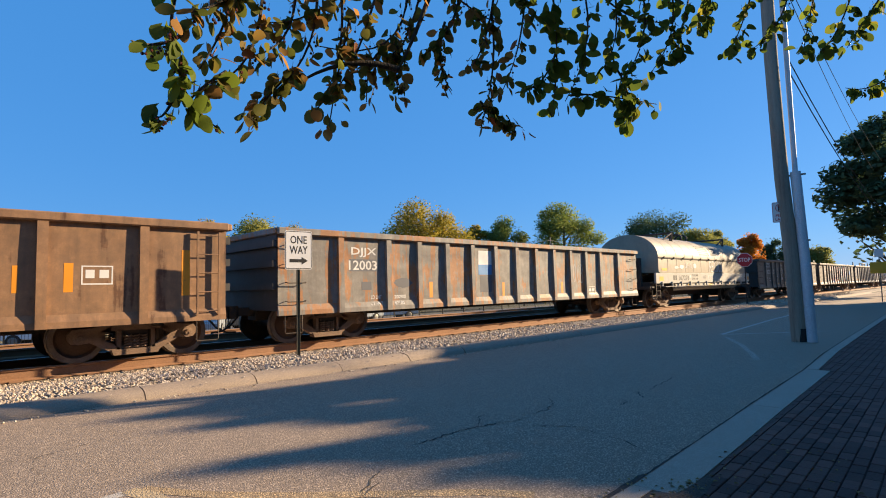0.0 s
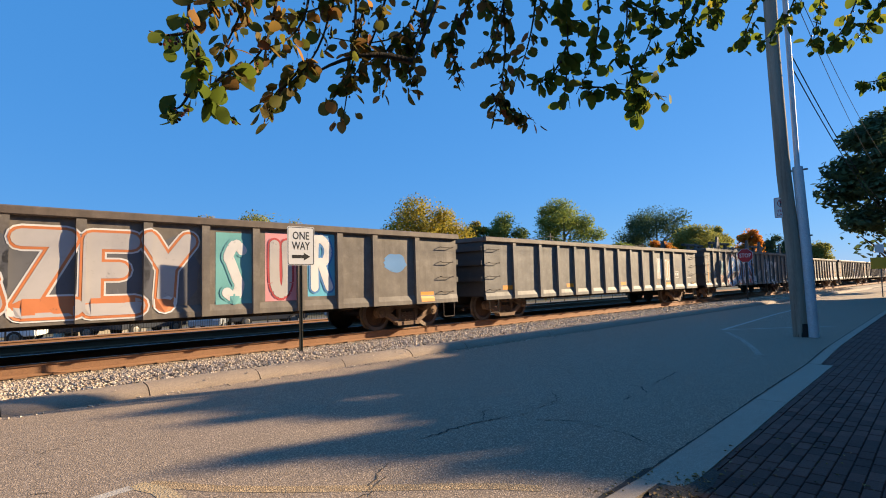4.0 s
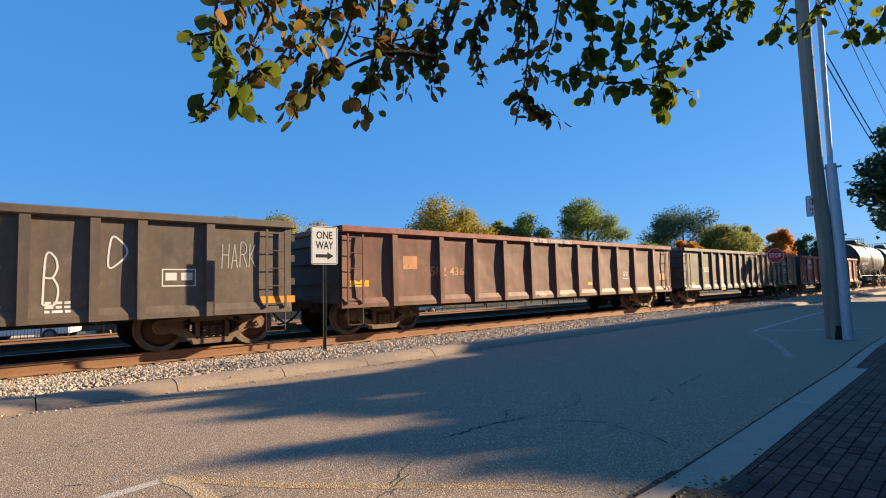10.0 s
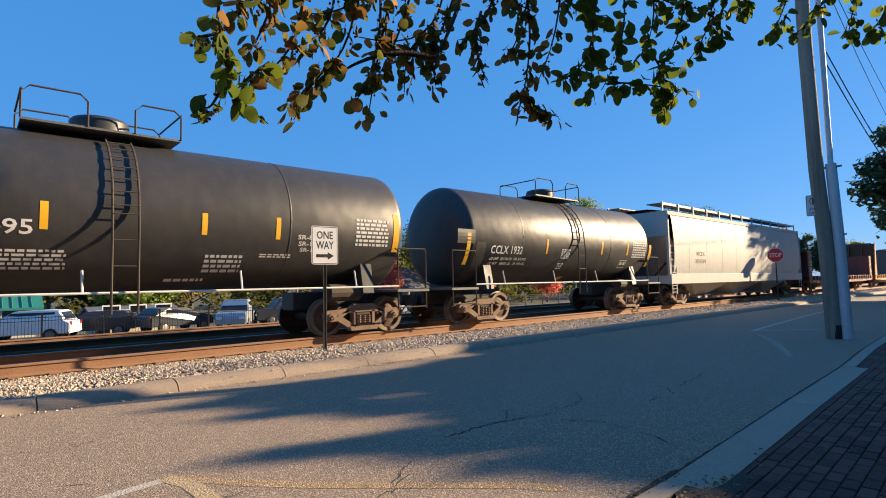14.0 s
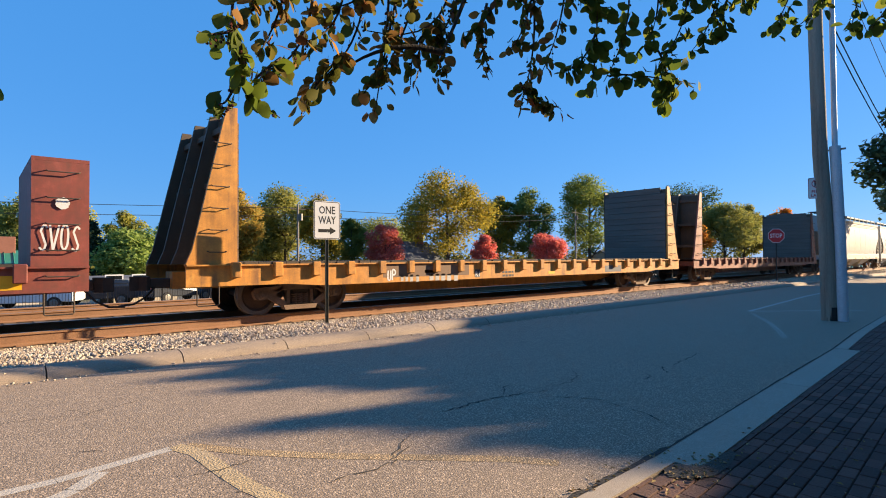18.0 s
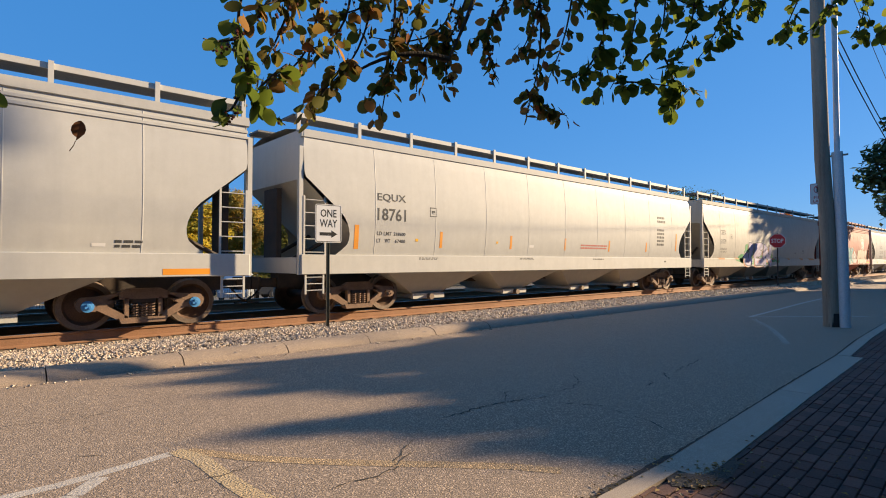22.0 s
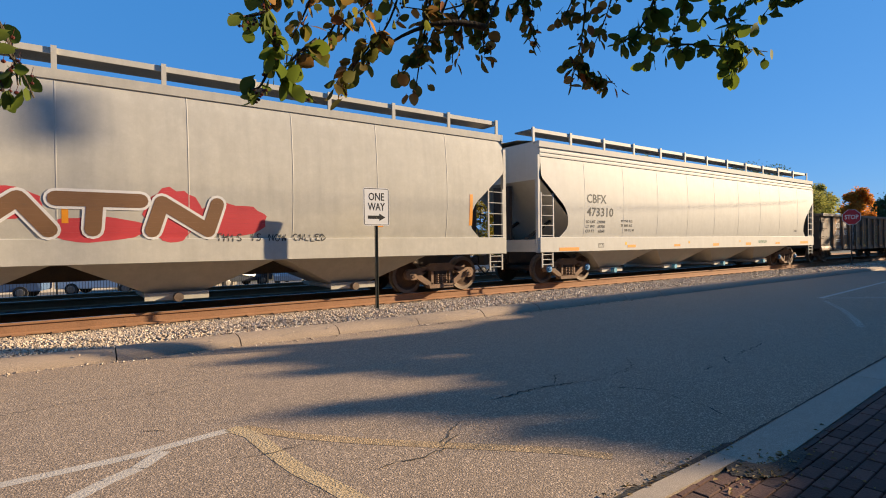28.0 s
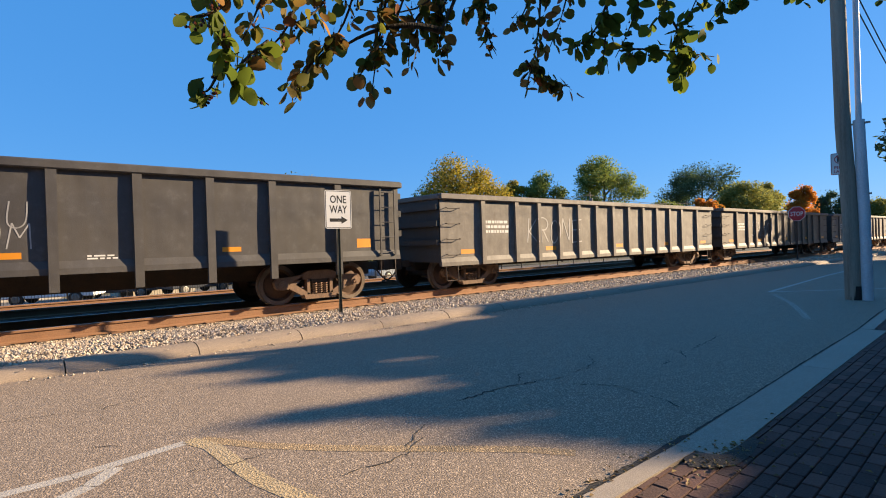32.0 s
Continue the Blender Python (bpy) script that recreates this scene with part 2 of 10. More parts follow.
# ---- mesh helpers ----
class Geo:
    """Vertices and faces of one mesh."""

    def __init__(self):
        self.v, self.f = [], []

    def add(self, verts, faces):
        n = len(self.v)
        self.v += [tuple(q) for q in verts]
        self.f += [tuple(i + n for i in q) for q in faces]
        return self

    def box(self, x0, x1, y0, y1, z0, z1, c=0.0):
        """A box; c: the chamfer along its edges."""
        if c <= 0:
            return self.add([(x, y, z) for x in (x0, x1) for y in (y0, y1) for z in (z0, z1)],
                            [(0, 1, 3, 2), (4, 6, 7, 5), (0, 4, 5, 1), (2, 3, 7, 6), (0, 2, 6, 4), (1, 5, 7, 3)])
        bm = bmesh.new()
        bmesh.ops.create_cube(bm, size=1.0)
        for q in bm.verts:
            q.co = ((x0 + x1) / 2 + q.co.x * (x1 - x0), (y0 + y1) / 2 + q.co.y * (y1 - y0), (z0 + z1) / 2 + q.co.z * (z1 - z0))
        bmesh.ops.bevel(bm, geom=bm.edges[:], offset=c, segments=1, affect="EDGES")
        return self.eat(bm)

    def eat(self, bm):
        bm.verts.index_update()
        self.add([q.co[:] for q in bm.verts], [[q.index for q in f.verts] for f in bm.faces])
        bm.free()
        return self

    def tube(self, pts, r, n=6, r2=None, cap=True):
        """A round bar along the points."""
        pts = [Vector(q) for q in pts]
        rings = []
        for i, q in enumerate(pts):
            d = (pts[min(i + 1, len(pts) - 1)] - pts[max(i - 1, 0)]).normalized()
            a = d.orthogonal().normalized() if abs(d.z) > 0.95 else d.cross(Vector((0, 0, 1))).normalized()
            b = d.cross(a)
            k = r if r2 is None else r + (r2 - r) * i / max(1, len(pts) - 1)
            rings.append([q + (a * math.cos(2 * math.pi * j / n) + b * math.sin(2 * math.pi * j / n)) * k for j in range(n)])
        faces = [(i * n + j, i * n + (j + 1) % n, (i + 1) * n + (j + 1) % n, (i + 1) * n + j) for i in range(len(pts) - 1) for j in range(n)]
        if cap:
            faces += [tuple(range(n)), tuple((len(pts) - 1) * n + j for j in range(n - 1, -1, -1))]
        return self.add([q for ring in rings for q in ring], faces)

    def prism(self, poly, axis, a, b):
        """A polygon in the other two axes, drawn out along axis from a to b."""
        def at(p, h):
            return {"x": (h, p[0], p[1]), "y": (p[0], h, p[1]), "z": (p[0], p[1], h)}[axis]
        n = len(poly)
        return self.add([at(p, a) for p in poly] + [at(p, b) for p in poly],
                        [tuple(range(n)), tuple(range(2 * n - 1, n - 1, -1))] + [(i, (i + 1) % n, n + (i + 1) % n, n + i) for i in range(n)])

    def lathe(self, prof, n=24, centre=(0, 0, 0), axis="y"):
        """A profile of (radius, height) turned round an axis."""
        out = []
        for r, h in prof:
            for j in range(n):
                c, s = r * math.cos(2 * math.pi * j / n), r * math.sin(2 * math.pi * j / n)
                p = {"y": (c, h, s), "x": (h, c, s), "z": (c, s, h)}[axis]
                out.append(tuple(p[k] + centre[k] for k in range(3)))
        return self.add(out, [(i * n + j, i * n + (j + 1) % n, (i + 1) * n + (j + 1) % n, (i + 1) * n + j) for i in range(len(prof) - 1) for j in range(n)])

    def sheet(self, rows):
        """Quads between rows of points of equal number."""
        n = len(rows[0])
        return self.add([q for r in rows for q in r], [(i * n + j, i * n + j + 1, (i + 1) * n + j + 1, (i + 1) * n + j) for i in range(len(rows) - 1) for j in range(n - 1)])

    def mesh(self, name, material, smooth=None):
        me = bpy.data.meshes.new(name)
        me.from_pydata(self.v, [], self.f)
        bm = bmesh.new()
        bm.from_mesh(me)
        bmesh.ops.recalc_face_normals(bm, faces=bm.faces[:])
        bm.to_mesh(me)
        bm.free()
        me.materials.append(material)
        if smooth is not None:
            me.shade_smooth()
            me.set_sharp_from_angle(angle=radians(smooth))
        return me


def part(name, geo, material, parent=None, label="", smooth=None, loc=None, rot=None):
    """Links a Geo or a ready mesh as one object under a thing or part."""
    me = geo.mesh(name, material, smooth) if isinstance(geo, Geo) else geo
    ob = new(name, me)
    if parent is not None:
        ob.parent = parent
    if loc is not None:
        ob.location = loc
    if rot is not None:
        ob.rotation_euler = rot
    if label:
        ob["label"] = label
    return ob


def thing(name, label, category, group="", at=(0, 0, 0), turn=0.0):
    ob = new(name)
    ob.location, ob.rotation_euler = at, (0, 0, radians(turn))
    ob.empty_display_size = 0.3
    return tagged(ob, label, category, group)


def text_mesh(text):
    cu = bpy.data.curves.new("letters", "FONT")
    cu.body, cu.size, cu.resolution_u, cu.offset = text, 1.0, 2, 0.014
    tmp = bpy.data.objects.new("letters", cu)
    scene.collection.objects.link(tmp)
    me = bpy.data.meshes.new_from_object(tmp.evaluated_get(bpy.context.evaluated_depsgraph_get()))
    verts, faces = [(v.co.x, v.co.y) for v in me.vertices], [tuple(p.vertices) for p in me.polygons]
    bpy.data.objects.remove(tmp)
    bpy.data.curves.remove(cu)
    bpy.data.meshes.remove(me)
    return verts, faces


GLYPHS = {" ": ([], [], 0.32)}
END_OF_H = max(x for x, y in text_mesh("H")[0])
for ch in "ABCDEFGHIJKLMNOPQRSTUVWXYZ0123456789.-":
    GLYPHS[ch] = (*text_mesh(ch), max(x for x, y in text_mesh(ch + "H")[0]) - END_OF_H)
def stencil(text, x, z, width, height, y):
    """Flat letters in the built-in font, fitted to a width and a height."""
    verts, faces, pen = [], [], 0.0
    for ch in text:
        v, f, step = GLYPHS[ch]
        faces += [tuple(i + len(verts) for i in q) for q in f]
        verts += [(p + pen, q) for p, q in v]
        pen += step
    xs, ys = [v[0] for v in verts], [v[1] for v in verts]
    kx, kz = width / (max(xs) - min(xs)), height / (max(ys) - min(ys))
    g = Geo()
    g.add([(x + (p - min(xs)) * kx, y, z + (q - min(ys)) * kz) for p, q in verts], faces)
    return g




# ---- ground, street and pavements ----
RAIL_TOP, TRACK_Y = 0.32, 12.0


def near_edge(x):
    """The line between the street and the near kerb."""
    pts = [(-80, 2.0), (3.72, 1.95), (5.33, 2.03), (7.33, 2.14), (10.5, 2.28), (12.7, 2.46), (16.5, 2.65), (29.6, 3.25), (47.6, 3.92), (148, 4.45)]
    for (a, ya), (b, yb) in zip(pts, pts[1:]):
        if x <= b:
            return ya + (yb - ya) * max(0, x - a) / (b - a)
    return pts[-1][1]


ground_profile = [(-2500, -0.06), (-40, -0.06), (8.5, -0.06), (8.9, 0.02), (19.5, 0.02), (27.5, -0.85), (38, -1.3), (60, -2.0), (300, -2.5), (2500, -2.5)]
g = Geo()
g.sheet([[(x, y, z) for x in (-2500, -400, -100, 0, 60, 200, 600, 2500)] for y, z in ground_profile])
tagged(part("ground", g, EARTH), "bare earth and thin grass beside the railway", "ground", kind="structure")

stations = [-80, -40, -20, -10, -4, 0, 3.5, 6, 8, 10.4, 13, 15.4, 20, 25, 29.6, 37, 45, 70, 140]
g = Geo()
g.sheet([[(x, near_edge(x) - 0.02 + (8.47 - near_edge(x) + 0.02) * k / 6, 0.012 * math.sin(math.pi * k / 6)) for k in range(7)] for x in stations])
road = tagged(part("road", g, ASPHALT), "cracked grey asphalt street with faded white paint", "street", kind="structure")

g = Geo()
g.sheet([[(x, y, 0.004) for x in (-80, -20, 0, 40, 140)] for y in (-3.4, -1.0)])
g.sheet([[(x, y, 0.004) for y in (-1.0, near_edge(x) - 0.1)] for x in stations])
pavement = tagged(part("pavement", g, surface("joint_sand", (0.03, 0.024, 0.02), (0.05, 0.04, 0.034), 0.95)), "red brick pavement beside a concrete kerb", "pavement", kind="structure")

# far kerb in cast lengths
kerb_far = tagged(new("kerb_far"), "weathered concrete kerb along the ballast", "kerb", kind="structure")
KERB_STEP = 1.63
prof = [(8.40, -0.05), (8.42, 0.012), (8.47, 0.075), (8.53, 0.115), (8.61, 0.138), (8.77, 0.15), (8.80, 0.14), (8.80, -0.05)]
g = Geo()
g.prism(prof, "x", 0.008, KERB_STEP - 0.008)
kerb_mesh = g.mesh("kerb_stone", WORN_KERB, 40)
for i in range(-9, 40):
    part("kerb_stone", kerb_mesh, WORN_KERB, kerb_far, loc=(0.62 + i * KERB_STEP, 0.004 * math.sin(i * 2.3), 0.004 * math.sin(i * 1.7)))

# near kerb: narrow, a wide concrete strip, then narrow again
kerb_near = tagged(new("kerb_near"), "concrete kerb and wide concrete strip beside the bricks", "kerb", kind="structure")


def kerb_run(name, x0, x1, width, z, step):
    g = Geo()
    n = max(1, round((x1 - x0) / step))
    for i in range(n):
        a, b = x0 + (x1 - x0) * i / n + 0.006, x0 + (x1 - x0) * (i + 1) / n - 0.006
        ya, yb = near_edge(a), near_edge(b)
        sec = [(0.0, -0.06), (0.0, z - 0.01), (-0.012, z), (-width, z + 0.004), (-width, -0.06)]
        m = len(sec)
        g = Geo()
        g.add([(a, ya + q, h) for q, h in sec] + [(b, yb + q, h) for q, h in sec],
              [tuple(range(m)), tuple(range(2 * m - 1, m - 1, -1))] + [(k, (k + 1) % m, m + (k + 1) % m, m + k) for k in range(m)])
        part(name, g, CONCRETE, kerb_near)


kerb_run("kerb_stone", -16.0, 3.75, 0.16, 0.024, 2.4)
kerb_run("concrete_strip", 3.75, 10.4, 0.345, 0.022, 3.33)
kerb_run("kerb_stone", 10.4, 48.0, 0.18, 0.024, 3.0)


def road_z(x, y):
    k = (y - near_edge(x)) / (8.47 - near_edge(x)) * 6
    lo = max(0, min(5, math.floor(k)))
    a, b = (0.012 * math.sin(math.pi * q / 6) for q in (lo, lo + 1))
    return a + (b - a) * (k - lo) + 0.0022


def flat_strip(g, pts, width):
    """A painted line along points on the road."""
    cut = [pts[0]]
    for (xa, ya), (xb, yb) in zip(pts, pts[1:]):
        n = max(1, int(math.hypot(xb - xa, yb - ya) / 0.4))
        cut += [(xa + (xb - xa) * (k + 1) / n, ya + (yb - ya) * (k + 1) / n) for k in range(n)]
    pts = cut
    for (xa, ya), (xb, yb) in zip(pts, pts[1:]):
        d = Vector((xb - xa, yb - ya)).normalized()
        n = Vector((-d.y, d.x)) * width / 2
        g.add([(px, py, road_z(px, py)) for px, py in ((xa + n.x, ya + n.y), (xa - n.x, ya - n.y), (xb - n.x, yb - n.y), (xb + n.x, yb + n.y))], [(0, 1, 2, 3)])


# painted lines on the road
def painted(pts, width, material=WHITE_LINE):
    g = Geo()
    flat_strip(g, pts, width)
    return part("painted_line", g, material, road)


painted([(-3.5, 4.42), (0.04, 4.475), (0.34, 4.48), (0.61, 4.53), (1.10, 4.62)], 0.11)
painted([(-0.4, 3.6), (0.22, 4.11), (0.41, 4.22), (0.60, 4.45)], 0.12)
FAINT_LINE = ground_mat("faded_orange_line", (0.47, 0.32, 0.17), (0.43, 0.315, 0.20), 0.6, 2.0, 85, 1.0, chips=105)
painted([(1.21, 4.62), (1.53, 4.12), (1.89, 3.71), (2.17, 3.43), (2.51, 3.10), (2.94, 2.68), (3.15, 2.38)], 0.12, FAINT_LINE)
YELLOW_LINE = ground_mat("worn_yellow_paint", (0.55, 0.40, 0.22), (0.50, 0.39, 0.26), 0.4, 4.0, 60, 1.0)
painted([(1.13, 4.66), (1.23, 4.4), (1.26, 3.8), (1.29, 3.5), (1.36, 3.2), (1.55, 2.1)], 0.135, YELLOW_LINE)
painted([(15.9, 5.4), (23.2, 5.95), (31.0, 6.25)], 0.11)
painted([(15.9, 5.4), (17.2, 4.35), (18.6, 3.3)], 0.09)
WORN_LINE = ground_mat("nearly_gone_paint", (0.42, 0.35, 0.27), (0.46, 0.38, 0.30), 0.5, 3.0, 85, 1.0, chips=105)
painted([(15.3, 5.1), (13.6, 4.2), (12.1, 3.55), (11.2, 3.2)], 0.12, WORN_LINE)

# ---- the railway ----
TRACK_X0, TRACK_X1 = -530.0, 640.0


def ballast_bed(name, yc, material, label):
    g = Geo()
    prof = [(yc - 3.25, 0.02), (yc - 3.2, 0.10), (yc - 2.5, 0.185), (yc - 2.0, 0.175), (yc - 1.35, 0.10), (yc + 1.4, 0.10), (yc + 2.0, 0.11), (yc + 3.2, 0.02)]
    g.sheet([[(x, y, z) for y, z in prof] for x in (TRACK_X0, -40, 0, 40, 120, TRACK_X1)])
    return tagged(part(name, g, material), label, "ballast", kind="structure")


bed_near = ballast_bed("ballast_bed", 12.0, GRAVEL, "pale grey ballast under the railway track")
# the second bed has a darker gravel than the first
bed_far = ballast_bed("ballast_bed", 16.3, DARK_GRAVEL, "dark ballast under the second track")


def track(yc, label):
    t = tagged(new("railway_track"), label, "railway track", kind="structure")
    for s in (-1, 1):
        y = yc + s * 0.785
        g = Geo()
        g.prism([(y - 0.07, 0.115), (y + 0.07, 0.115), (y + 0.07, 0.13), (y + 0.012, 0.155), (y + 0.012, 0.275), (y + 0.036, 0.285), (y + 0.036, 0.315), (y + 0.03, 0.32),
                 (y - 0.03, 0.32), (y - 0.036, 0.315), (y - 0.036, 0.285), (y - 0.012, 0.275), (y - 0.012, 0.155), (y - 0.07, 0.13)], "x", TRACK_X0, TRACK_X1)
        rail = part("rail", g, RAIL_RUST, t, "rust-brown steel rail")
        g = Geo()
        g.box(TRACK_X0, TRACK_X1, y - 0.022, y + 0.03, 0.3195, 0.3225)
        part("running_surface", g, RAIL_SHINE, rail, "bright worn top of the rail")
    g = Geo()
    g.box(-0.115, 0.115, -1.28, 1.28, -0.05, 0.115, 0.012)
    tie = g.mesh("tie", TIE_WOOD)
    for i in range(-12, 100):
        part("tie", tie, TIE_WOOD, t, loc=(i * 0.53, yc + 0.03 * math.sin(i * 5.1), 0.0), rot=(0, 0, 0.012 * math.sin(i * 3.3)))
    g = Geo()
    for i in itertools.chain(range(-980, -12), range(100, 1190)):
        g.box(i * 0.53 - 0.11, i * 0.53 + 0.11, yc - 1.28, yc + 1.28, 0.0, 0.115)
    tagged(part("tie_row", g, TIE_WOOD, t), kind="stuff")
    return t


track_near = track(12.0, "railway track with rusty rails on wooden ties")
track_far = track(16.3, "second railway track behind the train")
g = Geo()
for i in range(-10, 95):
    for s in (-1, 1):
        g.box(i * 0.53 - 0.09, i * 0.53 + 0.09, 12 + s * 0.785 - 0.18, 12 + s * 0.785 + 0.18, 0.115, 0.128)
tagged(part("tie_plate", g, RAIL_RUST, track_near), kind="stuff")

# ---- street signs and pole ----
def plate(g, w, h, r, y0, y1, cx=0.0, cz=0.0, n=5):
    """An upright plate with rounded corners."""
    pts = []
    for sx, sz, a0 in ((1, 1, 0), (-1, 1, 90), (-1, -1, 180), (1, -1, 270)):
        for k in range(n):
            a = radians(a0 + 90 * k / (n - 1))
            pts.append((cx + sx * (w / 2 - r) + r * math.cos(a), cz + sz * (h / 2 - r) + r * math.sin(a)))
    g.prism(pts, "y", y0, y1)
    return pts


def border(g, w, h, r, width, y, n=5):
    rows = []
    for ins in (0.0, width):
        pts = []
        for sx, sz, a0 in ((1, 1, 0), (-1, 1, 90), (-1, -1, 180), (1, -1, 270)):
            rr = max(0.002, r - ins)
            for k in range(n):
                a = radians(a0 + 90 * k / (n - 1))
                pts.append((sx * (w / 2 - r) + rr * math.cos(a), y, sz * (h / 2 - r) + rr * math.sin(a)))
        rows.append(pts + pts[:1])
    g.sheet(rows)


sign = thing("one_way_sign", "white one way sign with black arrow on steel post", "street sign", at=(5.355, 9.77, 0.13), turn=-4)
g = Geo()
g.box(-0.032, 0.032, 0.0, 0.008, -0.1, 2.53)
g.box(-0.032, -0.024, -0.028, 0.0, -0.1, 2.53)
g.box(0.024, 0.032, -0.028, 0.0, -0.1, 2.53)
part("post", g, surface("dull_green_steel", (0.10, 0.10, 0.075), (0.06, 0.055, 0.045), 0.6, 0.4, 6, 60), sign, "dark steel U-channel post")
g = Geo()
plate(g, 0.527, 0.705, 0.038, -0.034, -0.031)
face = part("plate", g, SIGN_WHITE, sign, "white reflective plate", loc=(0, 0, 2.18))
face.scale = (1.11, 1, 1.11)
g = Geo()
border(g, 0.505, 0.683, 0.032, 0.011, -0.0352)
part("border", g, SIGN_BLACK, face)
part("lettering", stencil("ONE", -0.16, 0.115, 0.32, 0.145, -0.0352), SIGN_BLACK, face)
part("lettering", stencil("WAY", -0.175, -0.07, 0.35, 0.145, -0.0352), SIGN_BLACK, face)
g = Geo()
g.prism([(-0.175, -0.225), (0.055, -0.225), (0.055, -0.265), (0.18, -0.195), (0.055, -0.125), (0.055, -0.165), (-0.175, -0.165)], "y", -0.0352, -0.0345)
part("arrow", g, SIGN_BLACK, face, "black arrow")
for z in (2.45, 1.95):
    g = Geo()
    g.lathe([(0.0, -0.04), (0.011, -0.04), (0.011, -0.03)], 10, (0, 0, z))
    part("bolt", g, GALV, sign)

POLE_WOOD = surface("grey_pole_wood", (0.36, 0.29, 0.215), (0.13, 0.095, 0.065), 0.9, 0, 1.2, 26, stretch=(6, 6, 0.35), bump=0.5)
pole = thing("utility_pole", "grey weathered wooden utility pole with a plastic conduit", "utility pole", at=(15.07, 3.36, 0.0))
g = Geo()
g.tube([(0, 0, -0.2), (-0.02, 0.04, 2), (-0.06, 0.13, 4), (-0.11, 0.17, 7), (-0.14, 0.16, 10.9)], 0.17, 16, 0.145)
part("shaft", g, POLE_WOOD, pole, smooth=60)
g = Geo()
g.tube([(0, 0, 0.0), (0, 0, 0.32)], 0.171, 14, 0.169)
part("tar_band", g, surface("tar_stain", (0.015, 0.013, 0.012), (0.03, 0.025, 0.02), 0.8), pole, "black stained foot")
CONDUIT = surface("grey_plastic", (0.62, 0.62, 0.62), (0.52, 0.52, 0.53), 0.5, 0, 2, 40, bump=0.05)
g = Geo()
g.tube([(0.02, -0.24, 0), (0.01, -0.215, 2), (0.0, -0.15, 4.1)], 0.118, 14, 0.112)
part("conduit", g, CONDUIT, pole, "grey plastic conduit", smooth=60)
g = Geo()
g.tube([(0.0, -0.15, 4.1), (0.0, -0.13, 9.5)], 0.06, 10)
part("cable_guard", g, CONDUIT, pole, smooth=60)
g = Geo()
g.tube([(-0.09, -0.135, 5.2), (-0.1, -0.09, 9.5)], 0.014, 6)
part("ground_wire", g, LETTER_WHITE, pole, "pale ground wire moulding")
for z in (1.2, 2.4, 4.0):
    g = Geo()
    g.box(-0.02, 0.02, -0.36, 0.0, z, z + 0.04)
    part("strap", g, GALV, pole)
park = thing("no_parking_sign", "white no parking fire lane sign on the pole", "street sign", at=(14.94, 3.55, 3.14), turn=-78)
g = Geo()
plate(g, 0.34, 0.50, 0.03, -0.03, -0.027)
face = part("plate", g, SIGN_WHITE, park)
g = Geo()
border(g, 0.325, 0.485, 0.026, 0.009, -0.0325)
part("border", g, SIGN_RED, face)
part("lettering", stencil("P", -0.045, 0.035, 0.095, 0.14, -0.0312), SIGN_BLACK, face)
g = Geo()
g.lathe([(0.085, -0.0345), (0.10, -0.0345), (0.10, -0.033), (0.085, -0.033)], 28, (0, 0, 0.105))
g.prism([(-0.065, 0.16), (-0.055, 0.17), (0.065, 0.05), (0.055, 0.04)], "y", -0.035, -0.0335)
part("prohibition_ring", g, SIGN_RED, face, "red ring with a slash")
part("lettering", stencil("FIRE", -0.1, -0.115, 0.2, 0.065, -0.0312), SIGN_RED, face)
part("lettering", stencil("LANE", -0.11, -0.205, 0.22, 0.065, -0.0312), SIGN_RED, face)


def stop_sign(at, turn, z, size=0.76):
    s = thing("stop_sign", "red octagonal stop sign on a dark steel post", "street sign", "stop signs", at=at, turn=turn)
    g = Geo()
    g.box(-0.03, 0.03, 0.0, 0.03, 0, z + 0.42)
    part("post", g, STEEL_DARK, s)
    for k, m, y in ((1.0, SIGN_WHITE, -0.006), (0.94, SIGN_RED, -0.012)):
        g = Geo()
        r = size / 2 / math.cos(radians(22.5)) * k
        g.prism([(r * math.cos(radians(22.5 + 45 * i)), z + r * math.sin(radians(22.5 + 45 * i))) for i in range(8)], "y", y, y + 0.005)
        part("plate", g, m, s, "red reflective face" if k < 1 else "white rim")
    part("lettering", stencil("STOP", -size * 0.37, z - size * 0.15, size * 0.74, size * 0.31, -0.0132), SIGN_WHITE, s)
    g = Geo()
    g.tube([(0, 0.02, 0), (0, 0.02, 0.12)], 0.1, 8, 0.05)
    part("foot", g, STEEL_DARK, s)
    return s


stop_sign((32.9, 9.72, 0.15), -72, 2.5)
stop_sign((24.1, 2.05, 0.015), -84, 1.5)
cross = thing("warning_sign", "yellow warning sign with a small white plate on a post", "street sign", at=(42.0, 4.9, 0.0), turn=-82)
g = Geo()
g.box(-0.03, 0.03, 0, 0.03, 0, 3.3)
part("post", g, GALV, cross)
g = Geo()
plate(g, 0.95, 0.7, 0.04, -0.02, -0.01, 0, 2.1)
part("plate", g, SIGN_YELLOW, cross, "yellow plate")
g = Geo()
plate(g, 0.45, 0.5, 0.03, -0.02, -0.01, 0, 3.0)
part("plate", g, SIGN_WHITE, cross, "white plate")


# ---- loose stones, cracks and bricks ----
STONE = leaf_mat("ballast_stones", [(0.52, 0.42, 0.31), (0.34, 0.265, 0.19), (0.62, 0.52, 0.40), (0.22, 0.165, 0.12), (0.46, 0.34, 0.23), (0.56, 0.48, 0.38)], 0.0)


